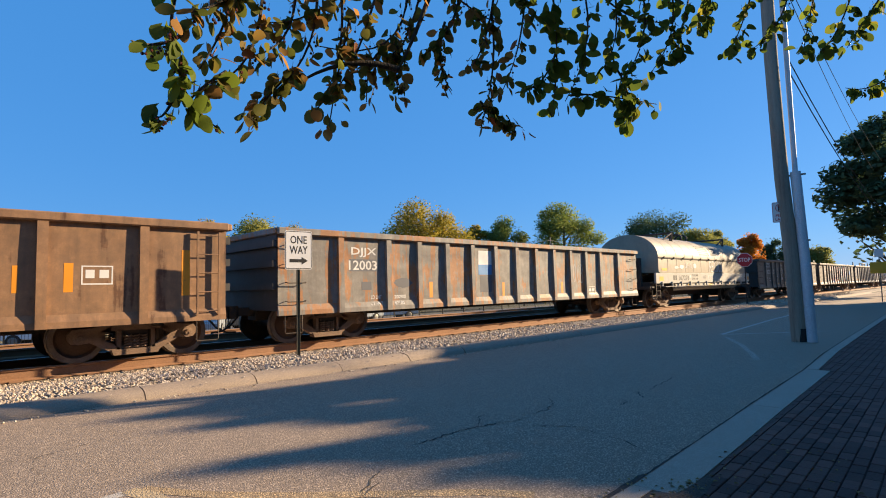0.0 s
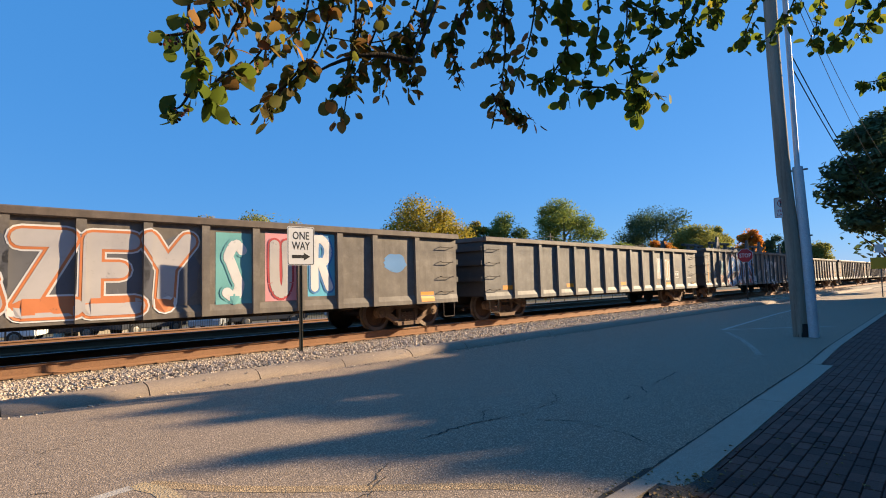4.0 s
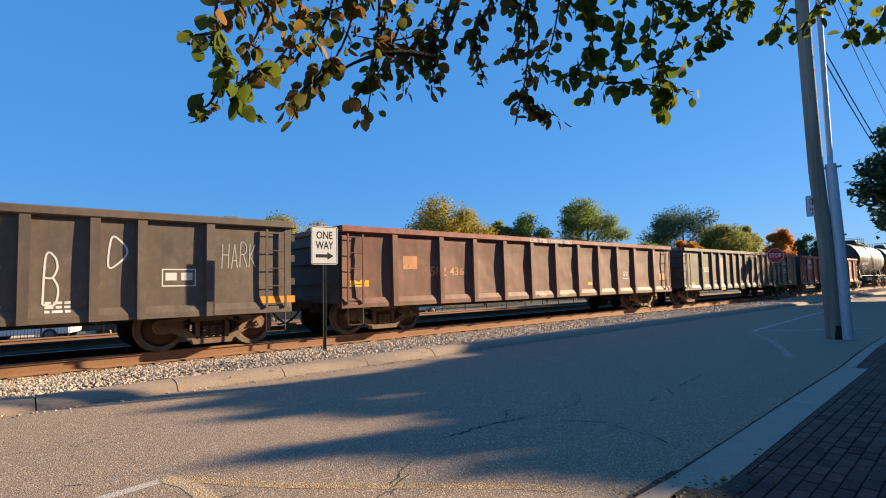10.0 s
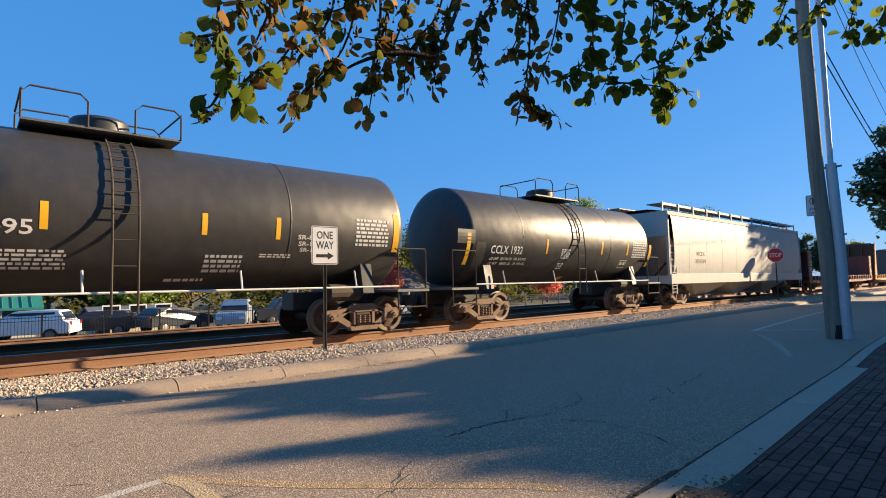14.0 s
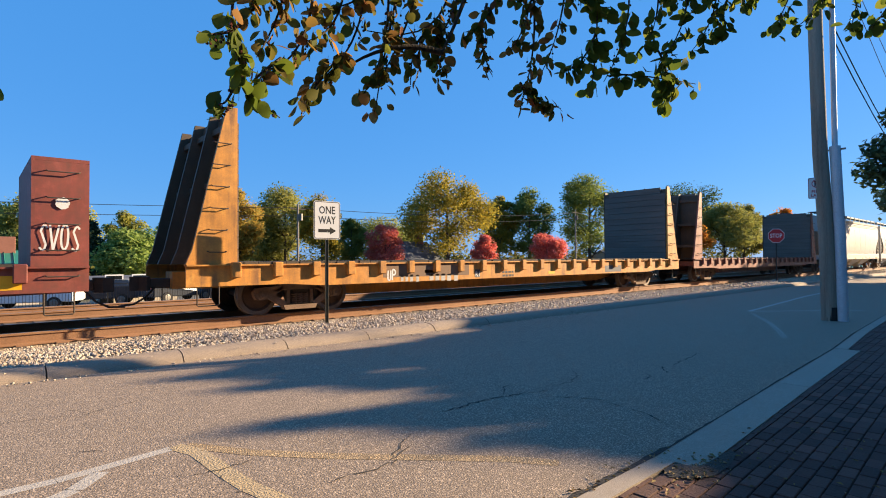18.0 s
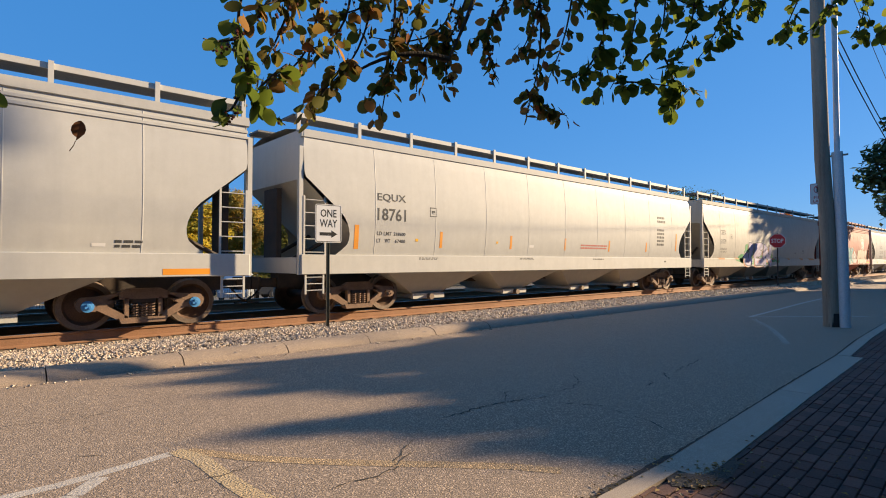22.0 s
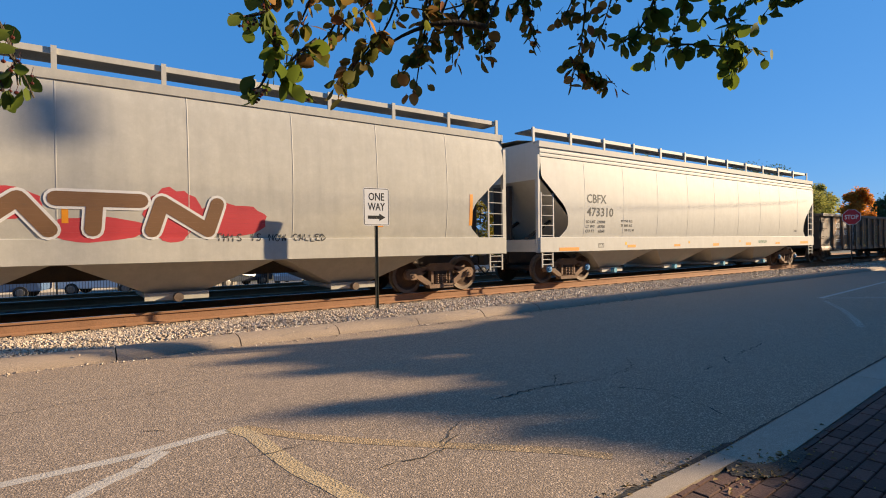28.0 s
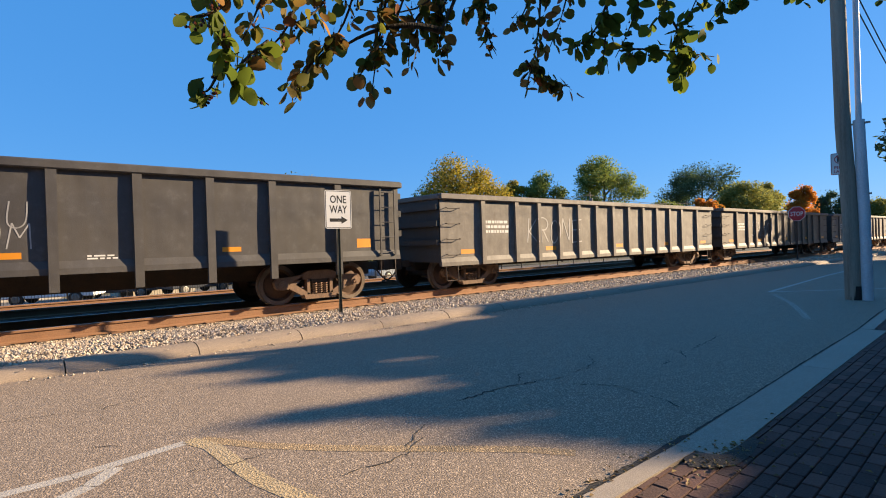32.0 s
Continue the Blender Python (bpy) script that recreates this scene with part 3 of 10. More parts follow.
def stones(name, n, x0, x1, y0, y1, height, size, seed, parent, power=1.0):
    """Broken stones lying on the bed, thinning out with distance."""
    rnd = random.Random(seed)
    g = Geo()
    for _ in range(n):
        x, y = x0 + (x1 - x0) * rnd.random() ** power, rnd.uniform(y0, y1)
        r = size * rnd.uniform(0.6, 1.4) * (1 + (x - x0) / 40)
        z = height(y) + r * 0.15
        a = rnd.uniform(0, 3.14)
        c, q = math.cos(a), math.sin(a)
        v = []
        for (u, w, k) in ((1, 0, 0.1), (0.2, 0.8, -0.1), (-0.9, 0.3, 0.1), (-0.3, -0.9, 0.0), (0.15, 0.1, 0.75), (0, 0, -0.6)):
            u, w, k = u + rnd.uniform(-0.25, 0.25), w + rnd.uniform(-0.25, 0.25), k + rnd.uniform(-0.15, 0.15)
            v.append((x + (u * c - w * q) * r, y + (u * q + w * c) * r, z + k * r))
        g.add(v, [(0, 1, 4), (1, 2, 4), (2, 3, 4), (3, 0, 4), (1, 0, 5), (2, 1, 5), (3, 2, 5), (0, 3, 5)])
    me = bpy.data.meshes.new(name)
    me.from_pydata(g.v, [], g.f)
    me.materials.append(STONE)
    return tagged(part(name, me, STONE, parent), kind="stuff")


def bed_height(y):
    pts = [(8.75, 0.1), (9.5, 0.185), (10.0, 0.175), (10.65, 0.10), (11.2, 0.10)]
    for (a, za), (b, zb) in zip(pts, pts[1:]):
        if y <= b:
            return za + (zb - za) * max(0, y - a) / (b - a)
    return pts[-1][1]


stones("ballast_stones", 27000, -1.0, 20.0, 8.8, 10.95, bed_height, 0.025, 3, bed_near, 1.25)
stones("ballast_stones", 6500, 20.0, 60.0, 8.8, 10.95, bed_height, 0.034, 4, bed_near, 1.3)
stones("stray_stones", 260, -1.0, 14.0, 8.22, 8.44, lambda y: 0.004, 0.016, 5, road, 1.0)
stones("stray_stones", 70, -1.0, 9.0, 8.44, 8.8, lambda y: 0.12, 0.014, 6, road, 1.0)
g = Geo()
BLACK_CRACK = surface("crack_shadow", (0.03, 0.027, 0.024), (0.045, 0.04, 0.035), 0.95)


def crack(pts, width, seed):
    rnd = random.Random(seed)
    fine = []
    for (xa, ya), (xb, yb) in zip(pts, pts[1:]):
        n = max(2, int(math.hypot(xb - xa, yb - ya) / 0.05))
        fine += [(xa + (xb - xa) * k / n + rnd.uniform(-0.018, 0.018), ya + (yb - ya) * k / n + rnd.uniform(-0.026, 0.026)) for k in range(n)]
    fine.append(pts[-1])
    g = Geo()
    rows = [[], []]
    for i, (x, y) in enumerate(fine):
        w = width * rnd.uniform(0.25, 1.2) / 2 * min(1, 8 * i / len(fine) + 0.1, 8 * (len(fine) - 1 - i) / len(fine) + 0.1)
        yn = near_edge(x)
        z = 0.012 * math.sin(math.pi * (y - yn) / (8.47 - yn)) + 0.004
        rows[0].append((x, y - w, z))
        rows[1].append((x, y + w, z))
    g.sheet(rows)
    part("crack", g, BLACK_CRACK, road)


crack([(3.37, 3.92), (4.01, 3.95), (4.25, 3.92), (4.58, 3.81)], 0.024, 1)
crack([(4.25, 3.92), (4.54, 4.17), (4.72, 4.23)], 0.018, 2)
crack([(4.68, 3.65), (4.70, 3.44), (4.91, 3.15), (4.83, 2.81), (4.78, 2.52), (4.64, 2.29), (4.61, 2.17)], 0.026, 3)
crack([(5.09, 3.84), (5.34, 3.81), (5.66, 3.93), (5.97, 4.25)], 0.018, 4)
crack([(6.06, 3.25), (6.32, 3.31), (6.45, 3.42)], 0.018, 5)
crack([(7.04, 3.51), (6.68, 3.25)], 0.022, 6)
crack([(7.22, 3.45), (8.53, 3.61)], 0.016, 7)
crack([(4.58, 3.81), (4.83, 3.76)], 0.012, 8)
crack([(2.2, 3.1), (2.35, 3.35), (2.75, 3.62)], 0.02, 9)
crack([(0.62, 6.6), (0.76, 6.24), (0.69, 5.84), (0.72, 5.57)], 0.014, 9)
crack([(-0.6, 6.3), (0.1, 6.41), (0.76, 6.24), (1.4, 6.5)], 0.010, 10)
crack([(2.55, 3.40), (2.2, 3.2), (1.7, 3.22)], 0.014, 11)
crack([(0.5, 5.05), (0.62, 5.0), (0.7, 4.9)], 0.014, 12)
crack([(1.19, 4.4), (1.17, 4.1), (1.20, 3.8), (1.2, 3.5), (1.26, 3.2), (1.35, 2.9)], 0.011, 13)
crack([(0.95, 4.0), (1.15, 3.92), (1.5, 3.95)], 0.010, 14)

BRICK = surface("pavement_brick", (0.16, 0.066, 0.046), (0.105, 0.05, 0.038), 0.9, 0, 2.5, 60, bump=0.5)
nt = BRICK.node_tree
tint, shift = nt.nodes.new("ShaderNodeObjectInfo"), nt.nodes.new("ShaderNodeHueSaturation")
old = nt.nodes["Principled BSDF"].inputs["Base Color"].links[0].from_socket
nt.links.new(ramp_of(nt, tint.outputs["Random"], -0.6, 1.0), shift.inputs["Value"])
nt.links.new(old, shift.inputs["Color"])
nt.links.new(shift.outputs[0], nt.nodes["Principled BSDF"].inputs["Base Color"])
BL, BW = 0.212, 0.106
g = Geo()
g.box(0.004, BL - 0.004, 0.004, BW - 0.004, -0.06, 0.018, 0.005)
brick_mesh = g.mesh("brick", BRICK)
rest = Geo()
count = 0
slope = math.atan2(0.28, 6.3)
for row in range(-24, 30):
    for col in range(-14, 170):
        u, w = 2.75 + (col + 0.5 * (row % 2)) * BL, -row * BW
        x, y = u * math.cos(slope) - w * math.sin(slope), u * math.sin(slope) + w * math.cos(slope) + 1.40
        edge = near_edge(x + 0.1) - (0.166 if x < 3.66 or x > 10.3 else 0.35)
        deep = min(BW, edge - y)
        if deep < 0.03 or y < -1.0 or x > 36 or (x > 6 and y < 0.045 * x - 0.4):
            continue
        z = 0.003 * math.sin(row * 12.9 + col * 7.7)
        if deep == BW and 2.4 < x < 8.2 and y > 0.05 * x - 0.05 and count < 300:
            count += 1
            b = part("brick", brick_mesh, BRICK, pavement, loc=(x, y, z), rot=(0.004 * math.sin(col * 3.1), 0.004 * math.sin(row * 5.3), slope))
        else:
            c, s = math.cos(slope), math.sin(slope)
            q = [(x + a * c - d * s, y + a * s + d * c) for a, d in ((0.004, 0.004), (BL - 0.004, 0.004), (BL - 0.004, deep - 0.004), (0.004, deep - 0.004))]
            rest.add([(*p, -0.01) for p in q] + [(*p, 0.018 + z) for p in q], [(4, 5, 6, 7), (0, 1, 5, 4), (1, 2, 6, 5), (2, 3, 7, 6), (3, 0, 4, 7)])
tagged(part("brick_field", rest, BRICK, pavement), kind="stuff")

# dirt that fills the joints along the near kerb
DIRT = ground_mat("dark_dirt", (0.05, 0.04, 0.03), (0.09, 0.07, 0.05), 0.5, 3.0, 60, 0.7)
rnd = random.Random(14)
g = Geo()
xs = [-6 + 0.09 * i for i in range(440)]
g.sheet([[(x, near_edge(x) + rnd.uniform(0.022, 0.04) * (1.8 if 1.5 < x < 4.0 else 1), 0.0065), (x, near_edge(x) + 0.018, 0.012), (x, near_edge(x) + 0.003, 0.016)] for x in xs])
part("gutter_dirt", g, ground_mat("gutter_soil", (0.03, 0.024, 0.018), (0.05, 0.04, 0.03), 0.5, 3.0, 60, 0.7), road)
g = Geo()
rim = [(3.70, 1.80), (3.80, 1.66), (3.98, 1.60), (4.3, 1.62), (4.25, 1.55), (3.95, 1.50), (3.72, 1.50), (3.55, 1.58), (3.46, 1.70), (3.56, 1.79)]
g.add([(x, y, 0.0235) for x, y in rim] + [(3.75, 1.62, 0.038)], [(i, (i + 1) % 10, 10) for i in range(10)])
part("joint_dirt", g, DIRT, pavement, "dark soil and leaf litter at the strip's end")

# fallen leaves along the near kerb
FALLEN = leaf_mat("fallen_leaves", [(0.20, 0.11, 0.04), (0.30, 0.2, 0.06), (0.14, 0.08, 0.035), (0.34, 0.27, 0.15)], 0.1)
rnd = random.Random(9)
g = Geo()
for k in range(330):
    if k < 130:
        x, y = rnd.gauss(3.75, 0.24), rnd.gauss(1.62, 0.07)
    elif k < 220:
        x = rnd.uniform(1.8, 4.0)
        y = near_edge(x) + rnd.gauss(0.05, 0.05)
    else:
        x, y = rnd.uniform(2.4, 5.5), rnd.uniform(0.4, 1.75)
    a, r = rnd.uniform(0, 6.28), rnd.uniform(0.008, 0.026)
    c, s = math.cos(a) * r, math.sin(a) * r
    z = 0.012 if y > near_edge(x) else 0.027
    g.add([(x - c, y - s, z), (x + s * 0.5, y - c * 0.5, z + 0.006), (x + c, y + s, z + 0.001), (x - s * 0.5, y + c * 0.5, z + 0.01)], [(0, 1, 2, 3)])
tagged(part("fallen_leaves", g, FALLEN), "dry fallen leaves scattered on the bricks", "leaves", kind="stuff")

# ---- the train ----
SPEED = 15.1


def shared(fn):
    """Keeps one mesh for alike parts."""
    cache = {}

    def get(*a):
        if a not in cache:
            cache[a] = fn(*a)
        return cache[a]
    return get


WHEEL_R = 0.43


@shared
def wheel_mesh():
    g = Geo()
    g.lathe([(0.0, -0.075), (0.11, -0.075), (0.13, -0.03), (0.30, 0.0), (0.345, -0.055), (WHEEL_R, -0.06), (WHEEL_R, 0.045), (WHEEL_R + 0.026, 0.055), (WHEEL_R + 0.024, 0.08), (0.35, 0.08), (0.31, 0.05), (0.13, 0.05), (0.1, 0.09), (0.0, 0.09)], 28)
    me = g.mesh("wheel", WHEEL_STEEL, 35)
    me.materials.append(TREAD)
    for p in me.polygons:
        c = p.center
        r = math.hypot(c.x, c.z)
        if r > WHEEL_R - 0.003 or (c.y < -0.05 and r > 0.36):
            p.material_index = 1
    return me


@shared
def axle_mesh():
    g = Geo()
    g.lathe([(0.0, -1.06), (0.075, -1.06), (0.075, -0.9), (0.085, -0.6), (0.085, 0.6), (0.075, 0.9), (0.075, 1.06), (0.0, 1.06)], 10)
    return g.mesh("wheelset", WHEEL_STEEL, 40)


@shared
def frame_mesh(side):
    """Cast side frame with two pedestals and a spring window."""
    g = Geo()
    y0, y1 = side * 0.94, side * 1.07
    top = [(-1.02, 0.52), (-0.98, 0.60), (-0.45, 0.62), (-0.30, 0.70), (0.30, 0.70), (0.45, 0.62), (0.98, 0.60), (1.02, 0.52)]
    g.prism([(-1.03, 0.40), (-1.05, 0.50), (-0.98, 0.585), (-0.72, 0.60), (-0.40, 0.64), (-0.40, 0.53), (-0.66, 0.50), (-0.74, 0.42), (-0.74, 0.34), (-0.98, 0.34)], "y", y0, y1)
    g.prism([(1.03, 0.40), (1.05, 0.50), (0.98, 0.585), (0.72, 0.60), (0.40, 0.64), (0.40, 0.53), (0.66, 0.50), (0.74, 0.42), (0.74, 0.34), (0.98, 0.34)], "y", y0, y1)
    g.prism([(-0.42, 0.53), (-0.42, 0.65), (-0.28, 0.72), (0.28, 0.72), (0.42, 0.65), (0.42, 0.53)], "y", y0, y1)
    for s in (-1, 1):
        g.prism([(s * 0.42, 0.60), (s * 0.74, 0.46), (s * 0.74, 0.36), (s * 0.36, 0.14), (s * 0.25, 0.14), (s * 0.25, 0.22), (s * 0.58, 0.43), (s * 0.42, 0.54)], "y", y0, y1)
        g.prism([(s * 0.24, 0.20), (s * 0.31, 0.20), (s * 0.31, 0.56), (s * 0.24, 0.56)], "y", y0, y1)
    g.prism([(-0.36, 0.10), (0.36, 0.10), (0.40, 0.20), (-0.40, 0.20)], "y", side * 0.9, side * 1.1)
    return g.mesh("side_frame", TRUCK_STEEL)


@shared
def spring_mesh():
    g = Geo()
    pts = [(0.055 * math.cos(a), 0.055 * math.sin(a), 0.20 + 0.24 * a / (10 * math.pi)) for a in [i * math.pi / 4 for i in range(41)]]
    g.tube(pts, 0.014, 5)
    return g.mesh("spring", TRUCK_STEEL)


@shared
def bearing_mesh(blue):
    g = Geo()
    g.lathe([(0.0, -0.13), (0.05, -0.13), (0.055, -0.115), (0.10, -0.11), (0.105, 0.0), (0.0, 0.0)], 14)
    for k in range(3):
        a = radians(90 + 120 * k)
        g.box(0.035 * math.cos(a) - 0.016, 0.035 * math.cos(a) + 0.016, -0.145, -0.125, 0.035 * math.sin(a) - 0.016, 0.035 * math.sin(a) + 0.016)
    return g.mesh("bearing_cap", flat_paint("blue_bearing_cap", (0.05, 0.25, 0.55), 0.6, 0.3) if blue else TRUCK_STEEL)


@shared
def bolster_mesh():
    g = Geo()
    g.box(-0.2, 0.2, -1.05, 1.05, 0.44, 0.62, 0.02)
    g.lathe([(0.0, 0.60), (0.2, 0.60), (0.2, 0.72), (0.0, 0.72)], 14, axis="z")
    return g.mesh("truck", STEEL_DARK)


WHEELSETS = []


def truck(car, x, half_base=0.87, blue=False):
    """A freight truck under a car: bolster, two side frames, springs and two wheelsets."""
    t = part("truck", bolster_mesh(), STEEL_DARK, car, "grimy cast steel freight truck", loc=(x, 0, 0))
    for s in (-1, 1):
        part("side_frame", frame_mesh(s), TRUCK_STEEL, t)
        for k in (-0.13, 0.0, 0.13):
            part("spring", spring_mesh(), TRUCK_STEEL, t, loc=(k, s * 1.04, 0))
        for k in (-half_base, half_base):
            part("bearing_cap", bearing_mesh(blue), TRUCK_STEEL, t, loc=(k, s * 1.0, WHEEL_R), rot=(0, 0, 0 if s < 0 else math.pi))
    for k in (-half_base, half_base):
        w = part("wheelset", axle_mesh(), WHEEL_STEEL, car, loc=(x + k, 0, WHEEL_R))
        for s in (-1, 1):
            part("wheel", wheel_mesh(), WHEEL_STEEL, w, loc=(0, s * 0.79, 0), rot=(0, 0, 0 if s < 0 else math.pi))
        WHEELSETS.append((w, car, x + k))


@shared
def coupler_mesh():
    g = Geo()
    g.box(-0.75, 0.0, -0.09, 0.09, 0.62, 0.82, 0.02)
    g.prism([(0.0, -0.12), (0.12, -0.20), (0.30, -0.16), (0.34, -0.02), (0.18, 0.0), (0.2, 0.1), (0.08, 0.2), (0.0, 0.14)], "z", 0.58, 0.86)
    g.tube([(-0.2, -0.25, 0.66), (0.0, -0.27, 0.42), (0.22, -0.2, 0.30), (0.5, -0.1, 0.28)], 0.022, 6)
    return g.mesh("coupler", STEEL_DARK)


def couplers(car, half):
    for s in (-1, 1):
        part("coupler", coupler_mesh(), STEEL_DARK, car, loc=(s * (half + 0.28), 0, 0), rot=(0, 0, 0 if s > 0 else math.pi))


@shared
def grab_mesh(w):
    g = Geo()
    g.tube([(-w / 2, 0, 0), (-w / 2, -0.06, 0), (-w / 2 + 0.02, -0.075, -0.015), (w / 2 - 0.02, -0.075, -0.015), (w / 2, -0.06, 0), (w / 2, 0, 0)], 0.011, 5)
    return g.mesh("grab_iron", STEEL_DARK)


@shared
def brake_wheel_mesh():
    g = Geo()
    n = 18
    g.tube([(0, 0.27 * math.cos(2 * math.pi * i / n), 0.27 * math.sin(2 * math.pi * i / n)) for i in range(n + 1)], 0.014, 5, cap=False)
    for k in range(4):
        a = math.pi * k / 2
        g.tube([(0, 0, 0), (0.0, 0.27 * math.cos(a), 0.27 * math.sin(a))], 0.011, 5)
    g.tube([(0.0, 0, 0), (0.16, 0, 0)], 0.03, 6)
    return g.mesh("brake_wheel", STEEL_DARK)


def ladder(car, x, y, z0, z1, w=0.42, n=5, material=None, facing=-1):
    """Stiles and rungs on a car's side."""
    g = Geo()
    for s in (-1, 1):
        g.box(x + s * w / 2 - 0.02, x + s * w / 2 + 0.02, y + facing * 0.06, y + facing * 0.03, z0, z1)
    for i in range(n):
        z = z0 + 0.08 + (z1 - z0 - 0.16) * i / (n - 1)
        g.tube([(x - w / 2, y + facing * 0.05, z), (x + w / 2, y + facing * 0.05, z)], 0.011, 5)
    return part("ladder", g, material or STEEL_DARK, car)


@shared
def step_mesh():
    g = Geo()
    g.tube([(-0.2, 0, 0), (-0.2, -0.01, -0.36), (-0.18, -0.01, -0.38), (0.18, -0.01, -0.38), (0.2, -0.01, -0.36), (0.2, 0, 0)], 0.013, 5)
    return g.mesh("stirrup_step", STEEL_DARK)


SIDE, FLEET, LOW, RIBS = {}, {}, {}, {}


def on_ribs(g, car):
    """The paint that lies on the faces of the ribs instead of the panels."""
    if car.name not in RIBS:
        return
    places, top, bottom = RIBS[car.name]
    old = list(g.v)
    for f in list(g.f):
        poly = [old[i] for i in f]
        lo, hi = min(p[0] for p in poly), max(p[0] for p in poly)
        for r in places:
            if lo < r + 0.07 and hi > r - 0.07:
                cut = clipped(clipped(poly, 0, r - 0.07, 1), 0, r + 0.07, -1)
                if len(cut) > 2:
                    g.add([(x, y + (SIDE[car.name](x, z) + 1.547 + 0.012 * min(1.0, (top - z) / (top - bottom))) / 0.3, z) for x, y, z in cut], [tuple(range(len(cut)))])


CREASE = {}


def clipped(poly, axis, edge, sign):
    """The part of a polygon on one side of a line."""
    out = []
    for p, q in zip(poly, poly[1:] + poly[:1]):
        a, b = (p[axis] - edge) * sign, (q[axis] - edge) * sign
        if a >= 0:
            out.append(p)
        if (a >= 0) != (b >= 0):
            k = a / (a - b)
            out.append(tuple(p[j] + (q[j] - p[j]) * k for j in range(3)))
    return out


def in_strips(g, levels):
    """Cuts paint into level strips, so that it follows a side that bends with height."""
    old, faces = list(g.v), list(g.f)
    done = Geo()
    for f in faces:
        poly = [tuple(old[i]) for i in f]
        lo, hi = min(p[2] for p in poly), max(p[2] for p in poly)
        for a, b in zip(levels, levels[1:]):
            if lo < b and hi > a:
                cut = clipped(clipped(poly, 2, a + 0.0004, 1), 2, b - 0.0004, -1)
                if len(cut) > 2:
                    done.add(cut, [tuple(range(len(cut)))])
    g.v, g.f = done.v, done.f


def decal(name, g, material, car, label="", parent=None):
    """A coat of paint laid on the street side of a car: y holds the thickness of the coat."""
    side = SIDE[car.name]
    if name.startswith("graffiti") or name == "spray_blob":
        on_ribs(g, car)
    if car.name in CREASE and name != "lettering":
        in_strips(g, CREASE[car.name])
    g.v = [(x, side(x, z) - y * 0.3, z) for x, y, z in g.v]
    return part(name, g, material, parent or car, label)


def words(car, text, x, z, width, height, material, y=None):
    """Stencilled letters in the built-in font, fitted to a width and a height."""
    g = stencil(text, x, z, width, height, 0.005)
    if y is None:
        return decal("lettering", g, material, car)
    g.v = [(p, y - 0.001, q) for p, k, q in g.v]
    return part("lettering", g, material, car)


def panel(g, x0, z0, x1, z1, y):
    n, m = max(1, int((z1 - z0) / 0.08)), max(1, int((x1 - x0) / 0.12))
    g.sheet([[(x0 + (x1 - x0) * j / m, y, z0 + (z1 - z0) * i / n) for j in range(m + 1)] for i in range(n + 1)])


def small_print(car, x0, z0, x1, z1, rows, material):
    """Lines of print too small to read, as broken bars."""
    rnd = random.Random(int(x0 * 100))
    g = Geo()
    pitch = (z1 - z0) / rows
    for r in range(rows):
        a = x0
        while a < x1 - 0.03:
            b = min(x1, a + rnd.uniform(0.05, 0.16))
            panel(g, a, z0 + r * pitch, b, z0 + (r + 0.58) * pitch, 0.004)
            a = b + 0.03
    return decal("small_print", g, material, car)


def patch(car, x0, z0, x1, z1, material):
    g = Geo()
    panel(g, x0, z0, x1, z1, 0.003)
    return decal("painted_patch", g, material, car)


def placard(car, x0, z0, x1, z1, material, letter=""):
    """A painted frame with a dark ground and two small boxes, or one letter."""
    t = 0.022
    g = Geo()
    for q in ((x0, z0, x1, z0 + t), (x0, z1 - t, x1, z1), (x0, z0 + t, x0 + t, z1 - t), (x1 - t, z0 + t, x1, z1 - t)):
        panel(g, *q, 0.004)
    if not letter:
        xm = (x0 + x1) / 2
        panel(g, x0 + 0.06, z0 + 0.11, xm - 0.04, z1 - 0.07, 0.004)
        panel(g, xm + 0.03, z0 + 0.11, x1 - 0.06, z1 - 0.07, 0.004)
    decal("placard", g, material, car, "painted placard frame")
    if letter:
        words(car, letter, (x0 + x1) / 2 - 0.05, z0 + 0.07, 0.1, (z1 - z0) * 0.38, material)
        small_print(car, x0 + 0.06, z1 - 0.13, x1 - 0.06, z1 - 0.05, 1, material)


def diamond(car, x, z, r, material):
    g = Geo()
    g.add([(x - r, 0.005, z), (x, 0.005, z - r), (x + r, 0.005, z), (x, 0.005, z + r)], [(0, 1, 2, 3)])
    decal("painted_diamond", g, material, car)


def round_emblem(car, x, z, r, material, ground):
    """A plain painted ring with a cross in it."""
    n = 36
    g = Geo()
    g.sheet([[(x + r * k * math.cos(2 * math.pi * i / n), 0.006, z + r * k * math.sin(2 * math.pi * i / n)) for i in range(n + 1)] for k in (1.0, 0.8, 0.6)])
    panel(g, x - r * 0.6, z - r * 0.15, x + r * 0.6, z + r * 0.15, 0.009)
    panel(g, x - r * 0.17, z - r * 0.6, x + r * 0.17, z + r * 0.6, 0.012)
    disc = decal("round_emblem", g, material, car, "round white ring emblem with a cross")
    g = Geo()
    for i in range(22):
        if i % 11 > 8:
            continue
        q = 2 * math.pi * i / 22
        c, e, u = Vector((x + r * 0.8 * math.cos(q), z + r * 0.8 * math.sin(q))), Vector((math.cos(q), math.sin(q))) * r * 0.11, Vector((-math.sin(q), math.cos(q))) * r * 0.07
        g.add([(p.x, 0.014, p.y) for p in (c - e - u, c + e - u, c + e + u, c - e + u)], [(0, 1, 2, 3)])
    decal("small_print", g, ground, car, parent=disc)


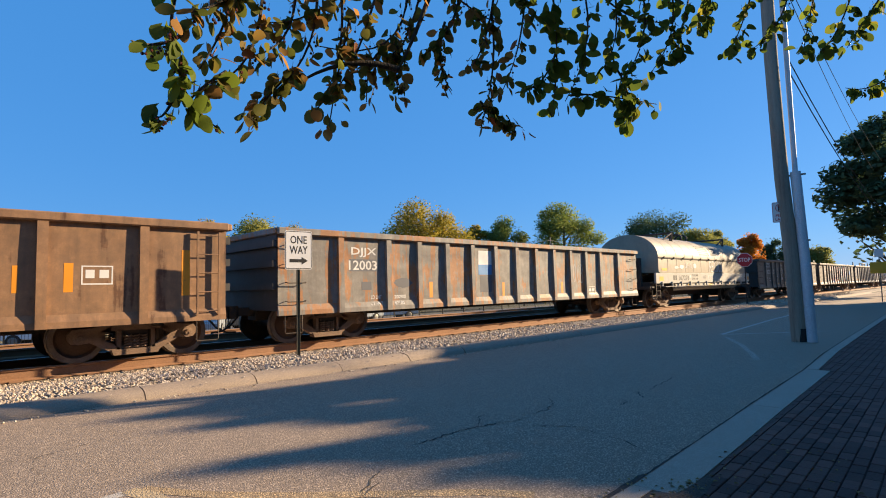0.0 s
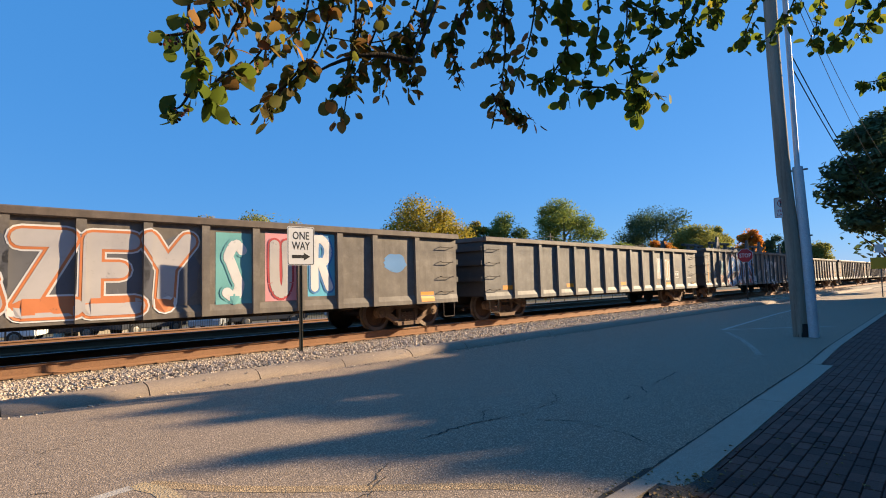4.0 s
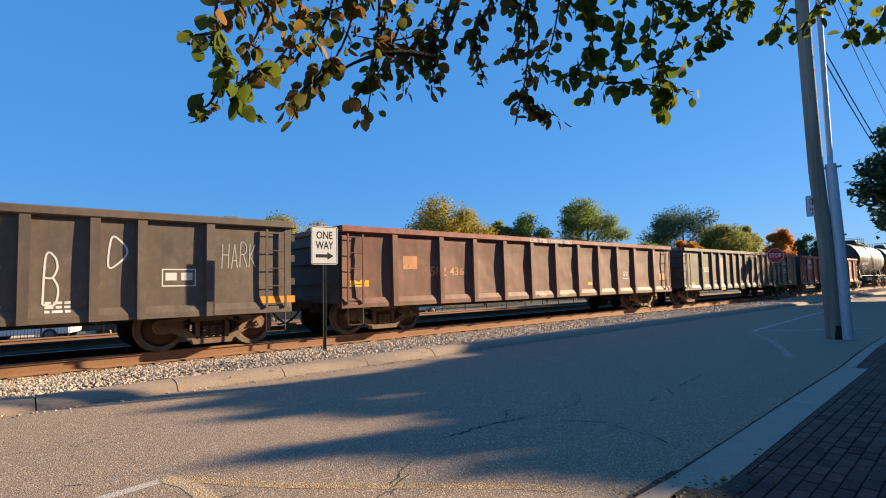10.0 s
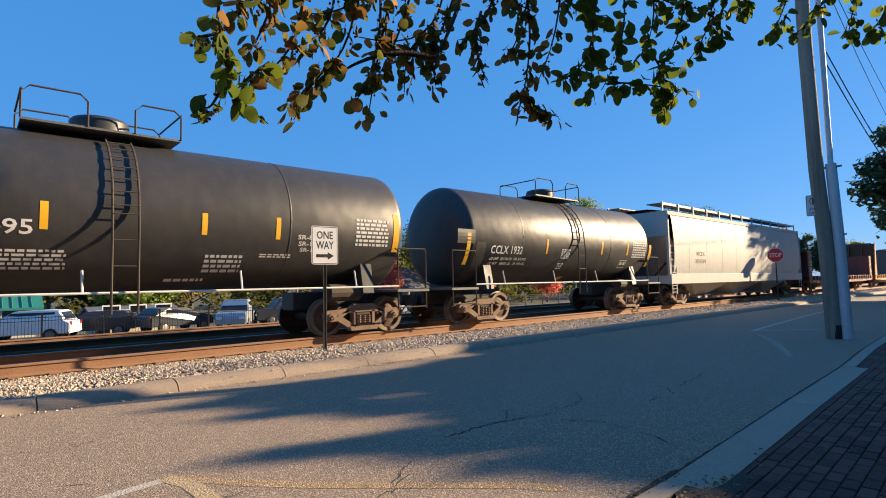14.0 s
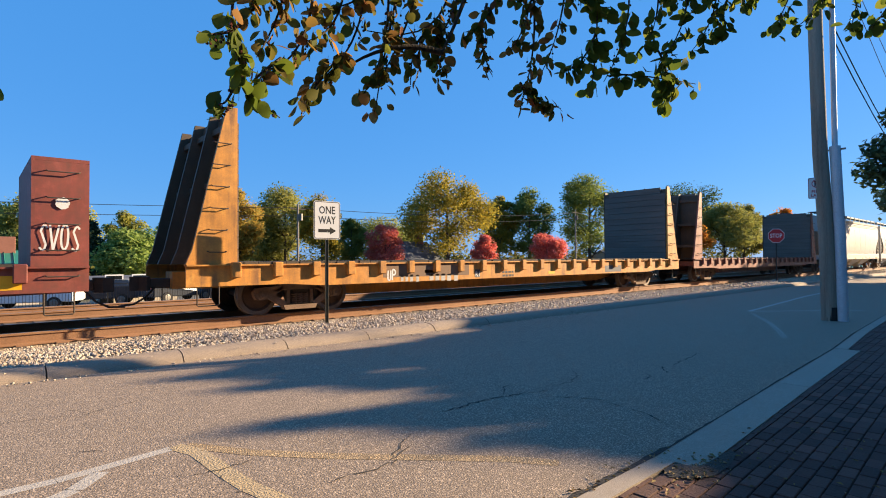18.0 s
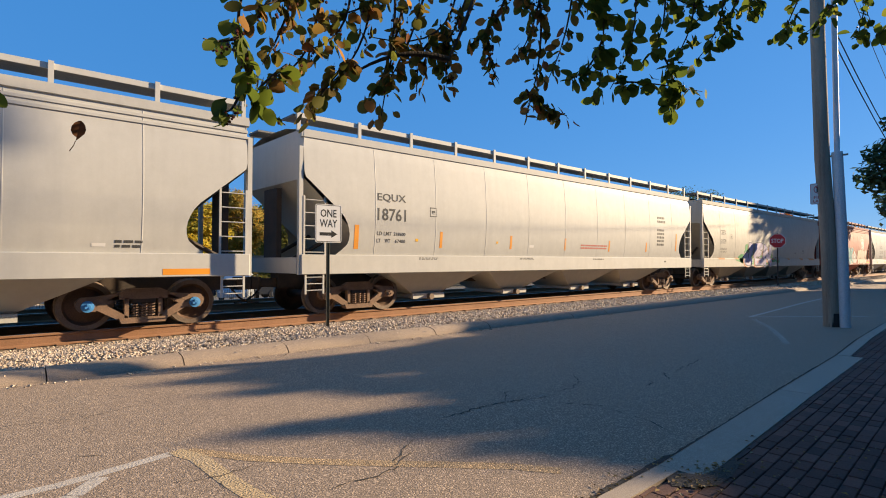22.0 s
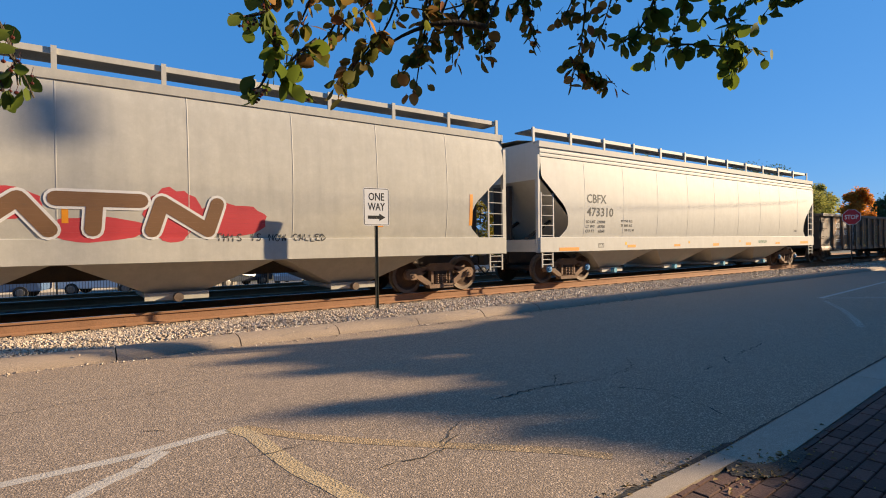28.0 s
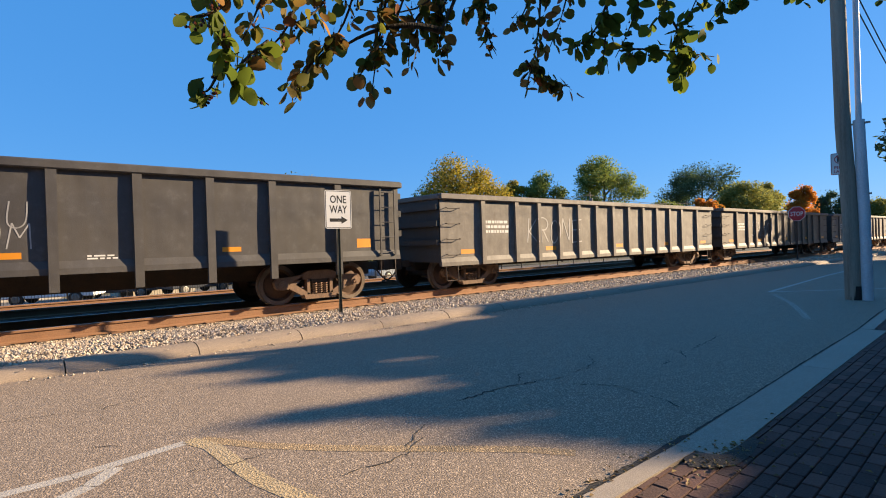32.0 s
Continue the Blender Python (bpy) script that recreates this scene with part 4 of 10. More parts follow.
def block_letter(car, x0, z0, x1, z1, material):
    """A faded block of old paint with two gaps."""
    w, h = x1 - x0, z1 - z0
    g = Geo()
    panel(g, x0, z0, x0 + w * 0.3, z1, 0.003)
    for k in (0.0, 0.42, 0.84):
        panel(g, x0 + w * 0.3, z0 + k * h, x1, z0 + (k + 0.16) * h, 0.003)
    panel(g, x1 - w * 0.28, z0 + h * 0.16, x1, z0 + h * 0.42, 0.003)
    decal("faded_block", g, material, car)


def spray_blob(car, x0, z0, x1, z1, material):
    rnd = random.Random(int((x0 + z0) * 1000))
    z0 = max(z0, LOW[car.name])
    g = Geo()
    cx, cz, n = (x0 + x1) / 2, (z0 + z1) / 2, 26
    rim = [(cx + (x1 - x0) / 2 * rnd.uniform(0.86, 1.06) * math.cos(2 * math.pi * i / n), 0.0025, cz + (z1 - z0) / 2 * rnd.uniform(0.86, 1.06) * math.sin(2 * math.pi * i / n)) for i in range(n)]
    mid = [((p[0] + cx) / 2, 0.0025, (p[2] + cz) / 2) for p in rim]
    g.add(rim + mid + [(cx, 0.0025, cz)], [(i, (i + 1) % n, n + (i + 1) % n, n + i) for i in range(n)] + [(n + i, n + (i + 1) % n, 2 * n) for i in range(n)])
    decal("spray_blob", g, material, car, "sprayed patch of paint")


# strokes of sprayed letters on a grid of ten by ten, x then z
STROKES = {"A": "10 49 80,23 73", "B": "10 19 59 77 55 15,55 83 70 10", "C": "88 59 26 23 50 81", "D": "10 19 58 85 62 10", "E": "89 19 10 90,15 65", "F": "10 19 89,15 65",
           "G": "88 59 26 23 50 82 84 54", "H": "10 19,80 89,15 85", "I": "40 49", "J": "29 89 72 50 21 13", "K": "10 19,89 24 90", "L": "19 10 80", "M": "00 19 44 79 90", "N": "10 19 80 89",
           "O": "49 17 12 40 72 77 49", "P": "10 19 69 87 65 15", "R": "10 19 69 87 65 15,45 90", "S": "88 59 27 36 63 72 50 11", "T": "09 99,49 40", "U": "19 12 40 72 79", "V": "09 40 89",
           "W": "09 20 46 70 99", "X": "10 89,19 80", "Y": "09 45 89,45 40", "Z": "19 89 10 90", "1": "37 59 50", "9": "76 45 18 49 88 60", "Q": "49 17 12 40 72 77 49,62 90", "4": "70 79 14 84", "2": "17 39 77 74 10 90",
           "b": "15 27 49 78 86 65 45,55 85 93 71 40 10 02 24 45 67", "o": "59 27 23 50 83 77 59", "k": "08 59 98,69 51 20,56 88,55 90", "s": "98 59 27 46 73 71 40 11",
           "j": "59 78 64 61 30 01 13 33", "e": "97 59 27 25 55 25 12 50 91", "n": "10 25 29 46 57 79 84 90", "v": "09 25 40 66 89"}


def letter_strokes(ch, x, z, w, h, lean):
    """The strokes of a letter in a cell, as runs of corners."""
    out = []
    for st in STROKES.get(ch, "45 46").split(","):
        pts = [Vector((int(p[0]) / 9, int(p[1]) / 9)) for p in st.split()]
        run = [Vector((x + (p.x + lean * (p.y - 0.5)) * w, z + p.y * h)) for p in pts]
        out.append(rounded(run) if ch in ROUND else run)
    return out


def rounded(pts, n=5):
    """A smooth run through the corners of a stroke."""
    if len(pts) < 3:
        return pts
    shut = (pts[0] - pts[-1]).length < 1e-6
    ext = [pts[-2] if shut else pts[0]] + list(pts) + [pts[1] if shut else pts[-1]]
    out = []
    for a, b, c, d in zip(ext, ext[1:], ext[2:], ext[3:]):
        for k in range(n):
            t = k / n
            out.append((b * 2 + (c - a) * t + (a * 2 - b * 5 + c * 4 - d) * t * t + (b * 3 - a - c * 3 + d) * t ** 3) * 0.5)
    return out + [pts[-1]]


ROUND = set("BCDGJOPQRSU29bokse") | {"n", "j", "v"}


def stroke(g, pts, width, y):
    """A flat band with round joints in the plane of a car's side; each piece a hair above the last."""
    for i, (p, q) in enumerate(zip(pts, pts[1:])):
        d = (q - p).normalized()
        n = Vector((-d.y, d.x)) * width / 2
        m = max(1, int((q - p).length / 0.2))
        g.sheet([[(c.x + n.x, y, c.y + n.y), (c.x - n.x, y, c.y - n.y)] for c in [p.lerp(q, k / m) for k in range(m + 1)]])
        y += 0.0001
    if width > 0.045:
        for p in pts[::2] if len(pts) > 8 else pts:
            g.add([(p.x + width / 2 * math.cos(a), y, p.y + width / 2 * math.sin(a)) for a in [math.pi * k / 6 for k in range(12)]], [tuple(range(12))])
            y += 0.0001
    return y


def graffiti(car, text, x0, z0, x1, z1, fills, line, cloud=None, thick=0.2, outer=None, shine=None, drop=None, rim=0.09):
    """A painted piece: a cloud and letters with outlines, each a thin coat of paint."""
    rnd = random.Random(int(x0 * 100) + len(text))
    z0 = max(z0, LOW[car.name])
    w, h = x1 - x0, z1 - z0
    if cloud:
        for i in range(len(text)):
            c = x0 + w * (i + 0.5) / len(text)
            spray_blob(car, c - w / len(text) * 0.62, z0 + h * rnd.uniform(-0.08, 0.1), c + w / len(text) * 0.62, z1 - h * rnd.uniform(-0.1, 0.12), cloud)
    cell, t = w / len(text), thick * h
    for i, ch in enumerate(text):
        lean, up = rnd.uniform(-0.1, 0.14), rnd.uniform(-0.05, 0.05) * h
        st = letter_strokes(ch, x0 + cell * i + t * 0.35, z0 + up + t * 0.5, max(cell * 1.02 - t * 0.7, cell * 0.4), h - t, lean)
        top = None
        for width, m, y, name in ((t * 1.0, fills[i % len(fills)], 0.038, "graffiti_letter"), (t * 1.0 + rim, line, 0.026, "graffiti_outline"), (t * 1.0 + rim + 0.06, outer, 0.014, "graffiti_outline"), (t * 1.0 + rim * 0.6, drop, 0.008, "graffiti_shadow"), (t * 0.16, shine, 0.05, "graffiti_shine")):
            if m:
                g = Geo()
                for path in st:
                    y = stroke(g, [p + Vector((-0.1, -0.08)) for p in path] if name == "graffiti_shadow" else path, width, y)
                ob = decal(name, g, m, car, "sprayed graffiti letter" if top is None else "", parent=top)
                top = top or ob


def tag_scrawl(car, text, x0, z0, x1, z1, material, width=0.03):
    """A quick sprayed scrawl."""
    rnd = random.Random(int(x0 * 100) + len(text))
    z0 = max(z0, LOW[car.name])
    g = Geo()
    cell = (x1 - x0) / len(text)
    y = 0.008
    for i, ch in enumerate(text):
        if ch != " ":
            for path in letter_strokes(ch, x0 + cell * i, z0 + rnd.uniform(-0.06, 0.06) * (z1 - z0), cell * 0.86, z1 - z0, 0.12):
                y = 0.008 if y > 0.015 else y
                y = stroke(g, path if len(path) > 8 else [p + Vector((rnd.uniform(-1, 1), rnd.uniform(-1, 1))) * min(0.02, cell * 0.06) for p in path], width, y)
    return decal("graffiti_scrawl", g, material, car, "thin sprayed scrawl")


def new_car(name, s0, s1, label):
    car = thing(name, label, "freight car", "cars of the freight train", at=((s0 + s1) / 2, TRACK_Y, RAIL_TOP))
    car["start"] = (s0 + s1) / 2
    return car


TRAIN = []


DENTS = {}


def dent_depth(name, x, z):
    """How far a gondola's side panel is pushed in at a place."""
    panels, bottom, top = DENTS[name]
    for a, b, amp, tilt, k1, k2, f1, f2, wave in panels:
        if a <= x < b:
            u, v = (x - a) / (b - a), min(1.0, max(0.0, (z - bottom) / (top - bottom)))
            swell = max(0.0, math.sin(math.pi * u)) ** 0.7 * max(0.0, math.sin(math.pi * v)) ** 0.6
            return swell * (amp * (1 + tilt * (v - 0.5)) + wave * (1 + math.sin(f1 * u * 2 + k1) * math.sin(f2 * v * 2 + k2)))
    return 0.0


def dents(g, s, car, h, places, bottom, top, seed, depth):
    """A side sheet whose panels are pushed in between the ribs and knocked about."""
    rnd = random.Random(seed)
    edges = [-h] + list(places) + [h]
    DENTS[car.name] = ([(a, b, depth * rnd.uniform(0.2, 1.3), rnd.uniform(-0.5, 0.5), rnd.uniform(0, 6), rnd.uniform(0, 6), rnd.uniform(2, 6), rnd.uniform(2, 8), depth * 0.35) for a, b in zip(edges, edges[1:])], bottom, top)
    xs = [a + (b - a) * i / 8 for a, b in zip(edges, edges[1:]) for i in range(8)] + [h]
    g.sheet([[(x, s * (1.472 - dent_depth(car.name, x, bottom + (top - bottom) * j / 10)), bottom + (top - bottom) * j / 10) for j in range(11)] for x in xs])


# Black like the pale grey car's ends; elsewhere shade put into the colour.
END_SHADE_PAINT = car_paint("black_shaded_end_paint", (0.06, 0.058, 0.056), (0.07, 0.04, 0.025), amount=0.4)


def gondola(s0, s1, paint, chord_paint, label, ribs, top=2.44, bottom=0.65, ladder_style="grab", rib_bottom=None, inner=None, dented=0.007):
    """An open gondola: side and end sheets, top chords, side sills, ribs, floor, trucks and fittings."""
    car = new_car("gondola_car", s0, s1, label)
    h = (s1 - s0) / 2
    for s in (-1, 1):
        g = Geo()
        g.box(-h, h, s * 1.42 - 0.01, s * 1.42 + 0.01, bottom, top - 0.02)
        dents(g, s, car, h, sorted(ribs) if not isinstance(ribs, int) else [-h + (i + 1) * 2 * h / (ribs + 1) for i in range(ribs)], bottom, top - 0.02, int(s0 * 10), dented)
        part("side_sheet", g, paint, car, smooth=40)
        g = Geo()
        g.box(-h - 0.03, h + 0.03, s * 1.488 - 0.082, s * 1.488 + 0.082, top - 0.06, top + 0.09, 0.02)
        part("top_chord", g, chord_paint, car)
        g = Geo()
        g.prism([(s * 1.44, bottom), (s * 1.515, bottom), (s * 1.51, bottom + 0.1), (s * 1.476, bottom + 0.22), (s * 1.44, bottom + 0.22)], "x", -h, h)
        part("side_sill", g, paint, car)
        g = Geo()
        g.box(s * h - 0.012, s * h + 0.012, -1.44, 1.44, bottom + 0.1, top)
        part("end_sheet", g, END_SHADE_PAINT, car)
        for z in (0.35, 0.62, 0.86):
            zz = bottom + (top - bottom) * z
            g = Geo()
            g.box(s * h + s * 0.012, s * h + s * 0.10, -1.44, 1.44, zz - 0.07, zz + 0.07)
            part("end_rib", g, END_SHADE_PAINT, car)
        g = Geo()
        g.box(s * h - 0.07, s * h + 0.12, -1.5, 1.5, top - 0.05, top + 0.085, 0.02)
        part("top_chord", g, chord_paint, car)
    rz = bottom if rib_bottom is None else rib_bottom
    g = Geo()
    wt, wb, dt, db = 0.075, 0.07, 0.072, 0.084
    g.add([(-wt, 0, top - 0.05), (wt, 0, top - 0.05), (-wt, -dt, top - 0.05), (wt, -dt, top - 0.05), (-wb, 0, rz), (wb, 0, rz), (-wb, -db, rz), (wb, -db, rz),
           (-wb, -db, bottom + 0.3), (wb, -db, bottom + 0.3), (-wb, 0, bottom + 0.3), (wb, 0, bottom + 0.3)],
          [(0, 1, 3, 2), (2, 3, 9, 8), (8, 9, 7, 6), (4, 6, 7, 5), (0, 2, 8, 10), (10, 8, 6, 4), (1, 11, 9, 3), (11, 5, 7, 9)])
    rib = g.mesh("rib", paint)
    step = 2 * h / (ribs + 1) if isinstance(ribs, int) else 1.0
    for x in [-h + (i + 1) * step for i in range(ribs)] if isinstance(ribs, int) else ribs:
        for s in (-1, 1):
            part("rib", rib, paint, car, loc=(x, s * 1.472, 0), rot=(0, 0, 0 if s < 0 else math.pi))
    g = Geo()
    g.box(-h, h, -1.45, 1.45, bottom + 0.12, bottom + 0.2)
    part("floor", g, inner or STEEL_DARK, car)
    g = Geo()
    g.box(-h + 0.1, h - 0.1, -0.22, 0.22, 0.52, bottom + 0.12)
    part("centre_sill", g, STEEL_DARK, car)
    g = Geo()
    g.box(-0.06, 0.06, -1.4, 1.4, bottom - 0.06, bottom + 0.12)
    bearer = g.mesh("cross_bearer", STEEL_DARK)
    for i in range(7):
        part("cross_bearer", bearer, STEEL_DARK, car, loc=(-h + 2 * h * (i + 0.5) / 7, 0, 0))
    SIDE[car.name], LOW[car.name] = (lambda x, z: -1.517 if z < bottom + 0.1 else min(-1.473 + dent_depth(car.name, x, z), -1.477 - 0.34 * (bottom + 0.22 - z) if z < bottom + 0.22 else 0.0)), bottom + 0.03
    RIBS[car.name] = ([-h + (i + 1) * step for i in range(ribs)] if isinstance(ribs, int) else ribs, top - 0.05, bottom + 0.3)
    for sx in (-1, 1):
        part("stirrup_step", step_mesh(), STEEL_DARK, car, loc=(sx * (h - 0.35), -1.5, bottom))
        if ladder_style == "ladder":
            ladder(car, sx * (h - 0.35), -1.49, bottom + 0.1, top - 0.1, 0.4, 5, paint)
        else:
            for k in range(4):
                part("grab_iron", grab_mesh(0.46), STEEL_DARK, car, loc=(sx * (h - 0.4), -1.475, bottom + 0.3 + k * (top - bottom - 0.5) / 3.2))
    part("brake_wheel", brake_wheel_mesh(), STEEL_DARK, car, loc=(-h - 0.3, 0.85, top - 0.55))
    couplers(car, h)
    for s in (-1, 1):
        truck(car, s * (h - (1.45 if h < 9 else 1.9)))
    car["h"], car["step"] = h, step
    TRAIN.append(car)
    return car, h, step


def hopper(s0, s1, paint, sill_paint, label, seams=9, bays=3, eave=3.98, roof=4.22, blue=False, belly=0.10, style="round", board=True, cutaway=True):
    """A covered hopper: curved sides with open ends, slope sheets, hopper bays, roof and running boards."""
    car = new_car("covered_hopper", s0, s1, label)
    h = (s1 - s0) / 2
    sill0, sill1 = 0.93, 1.35
    half = 1.50

    def cut(z):
        """How far the side sheet stands back from the car's end at a height."""
        if not cutaway:
            return 0.34
        if z > 3.05:
            return 0.06
        if z > 2.25:
            return 0.06 + (3.05 - z) / 0.8 * 0.95
        return 1.01 + 0.17 * math.sin(math.pi * min(1, (2.25 - z) / 0.9)) - 0.2 * max(0, (1.6 - z) / 0.3)

    def out(z):
        k = (z - sill1) / (eave - sill1)
        return half + belly * math.sin(math.pi * min(1, max(0, k)) ** 0.8) - 0.04 * max(0, k - 0.9) * 10 * (1 if style == "round" else 0)

    zs = [sill1 + (eave - sill1) * i / 22 for i in range(23)]
    for s in (-1, 1):
        g = Geo()
        rows = []
        for z in zs:
            c = cut(z)
            rows.append([(-h + c + (2 * h - 2 * c) * j / 24, s * out(z), z) for j in range(25)])
        g.sheet(rows)
        part("side_sheet", g, paint, car, smooth=50)
        g = Geo()
        g.box(-h, h, s * 1.53 - 0.05, s * 1.53 + 0.05, sill0, sill1 + 0.01, 0.012)
        part("side_sill", g, sill_paint, car)
        g = Geo()
        e = out(eave)
        g.prism([(s * (e - 0.03), eave - 0.1), (s * (e + 0.05), eave - 0.08), (s * (e + 0.06), eave + 0.08), (s * (e - 0.03), eave + 0.1)], "x", -h + 0.02, h - 0.02)
        part("eave_angle", g, paint, car)
        if style == "band":
            for z in (eave - 0.2, eave - 0.32):
                g = Geo()
                g.box(-h + 0.05, h - 0.05, s * out(z) - 0.025, s * out(z) + 0.025, z - 0.025, z + 0.025)
                part("side_band", g, paint, car)
    # seams
    for s in (-1, 1):
        for i in range(seams):
            x = -h + 2 * h * (i + 1) / (seams + 1)
            g = Geo()
            zz = [z for z in zs if abs(x) < h - cut(z)]
            g.sheet([[(x - 0.012, s * (out(z) + 0.001), z) for z in zz], [(x - 0.006, s * (out(z) + 0.0035), z) for z in zz], [(x + 0.006, s * (out(z) + 0.0035), z) for z in zz], [(x + 0.012, s * (out(z) + 0.001), z) for z in zz]])
            part("weld_seam", g, paint, car)
    # roof
    g = Geo()
    e = out(eave)
    sec = [(-e, eave), (-e + 0.25, eave + 0.12), (-0.7, roof - 0.02), (0, roof), (0.7, roof - 0.02), (e - 0.25, eave + 0.12), (e, eave)]
    g.sheet([[(x, y, z) for y, z in sec] for x in [-h + 0.03 + (2 * h - 0.06) * k / 12 for k in range(13)]])
    part("roof", g, paint, car, smooth=50)
    for k in range(4 if bays < 4 else 5):
        x = -h + 2 * h * (k + 0.5) / (4 if bays < 4 else 5)
        g = Geo()
        g.box(x - 1.5, x + 1.5, -0.3, 0.3, roof, roof + 0.1, 0.02)
        part("hatch_cover", g, paint, car)
    SIDE[car.name], LOW[car.name] = (lambda x, z: -1.5815 if z < 1.37 else -(out(z) + 0.002)), 0.95
    CREASE[car.name] = [0.7, 1.37] + [1.37 + 0.09 * k for k in range(1, 28)]
    # ends
    for s in (-1, 1):
        g = Geo()
        g.sheet([[(s * (h - 0.07), y, z) for y in (-1.52, 0, 1.52)] for z in (3.0, eave + 0.1)])
        g.sheet([[(s * (h - 0.07), y, 3.0) for y in (-1.52, 0, 1.52)], [(s * (h - 2.3), y, 1.05) for y in (-1.5, 0, 1.5)]])
        part("slope_sheet", g, paint, car)
        for q in (-1, 1):
            g = Geo()
            g.box(s * h - 0.045, s * h + 0.045, q * 1.5 - 0.05, q * 1.5 + 0.05, sill0, eave - 0.3)
            part("end_post", g, sill_paint, car)
        g = Geo()
        g.box(s * h - 0.06, s * h + 0.06, -1.45, 1.45, sill0 + 0.02, sill1 - 0.05)
        part("end_sill", g, sill_paint, car)
        ladder(car, s * (h - 0.32), -1.5, sill1 - 0.02, 2.62, 0.5, 5, paint)
        g = Geo()
        g.box(s * (h - 0.05) - 0.06, s * (h - 0.05) + 0.06, -0.35, 0.35, 1.0, 2.9)
        part("end_frame", g, STEEL_DARK, car)
        for q in (-1, 1):
            g = Geo()
            g.tube([(s * (h - 0.1), q * 0.7, 1.2), (s * (h - 1.6), q * 0.7, 2.0)], 0.05, 6)
            part("end_brace", g, STEEL_DARK, car)
        ladder(car, s * (h - 0.32), -1.5, sill0 - 0.42, sill0 + 0.02, 0.42, 3, paint)
    part("brake_wheel", brake_wheel_mesh(), STEEL_DARK, car, loc=(-h - 0.25, 0.7, 2.1))
    # running boards and their posts
    if board:
        for s in (-1, 1):
            g = Geo()
            g.box(-h - 0.05, h + 0.05, s * 0.95 - 0.3, s * 0.95 + 0.3, roof + 0.16, roof + 0.2)
            part("running_board", g, GRATING, car, "open steel grating walkway")
            g = Geo()
            g.box(-h, h, s * 1.27 - 0.012, s * 1.27 + 0.012, roof + 0.14, roof + 0.24)
            part("board_edge", g, paint, car)
            g = Geo()
            g.box(-0.04, 0.04, -0.02, 0.02, eave + 0.05, roof + 0.27)
            post = g.mesh("board_bracket", paint)
            n = 12
            for k in range(n + 1):
                part("board_bracket", post, paint, car, loc=(-h + 0.05 + (2 * h - 0.1) * k / n, s * 1.3, 0))
    # hopper bays and outlets
    span = 2 * h - 4.6
    for b in range(bays):
        xc = -span / 2 + span * (b + 0.5) / bays
        wd = span / bays * 0.56
        g = Geo()
        top = [(xc - wd, -1.5, sill0 + 0.15), (xc + wd, -1.5, sill0 + 0.15), (xc + wd, 1.5, sill0 + 0.15), (xc - wd, 1.5, sill0 + 0.15)]
        low = [(xc - 0.42, -0.75, 0.32), (xc + 0.42, -0.75, 0.32), (xc + 0.42, 0.75, 0.32), (xc - 0.42, 0.75, 0.32)]
        g.add(top + low, [(0, 1, 5, 4), (1, 2, 6, 5), (2, 3, 7, 6), (3, 0, 4, 7), (4, 5, 6, 7)])
        bay = part("hopper_bay", g, paint, car)
        g = Geo()
        g.box(xc - 0.5, xc + 0.5, -0.85, 0.85, 0.24, 0.33, 0.01)
        g.box(xc - 0.55, xc + 0.55, -0.92, -0.85, 0.22, 0.36)
        part("outlet_gate", g, sill_paint, bay, "steel outlet gate")
        g = Geo()
        g.tube([(xc, -1.05, 0.27), (xc, -0.7, 0.27)], 0.085, 12)
        part("outlet_cap", g, CAP_BLUE if blue else TREAD, bay, "round outlet cap")
    g = Geo()
    g.box(-h + 0.1, h - 0.1, -0.2, 0.2, 0.6, 0.95)
    part("centre_sill", g, STEEL_DARK, car)
    couplers(car, h)
    for s in (-1, 1):
        truck(car, s * (h - 1.75), blue=blue)
    car["h"] = h
    TRAIN.append(car)
    return car, h, out


GRATING = surface("steel_grating", (0.16, 0.16, 0.15), (0.10, 0.09, 0.085), 0.6, 0.5, 30, 90)
CAP_BLUE = flat_paint("blue_cap", (0.10, 0.42, 0.62), 0.5, 0.2)


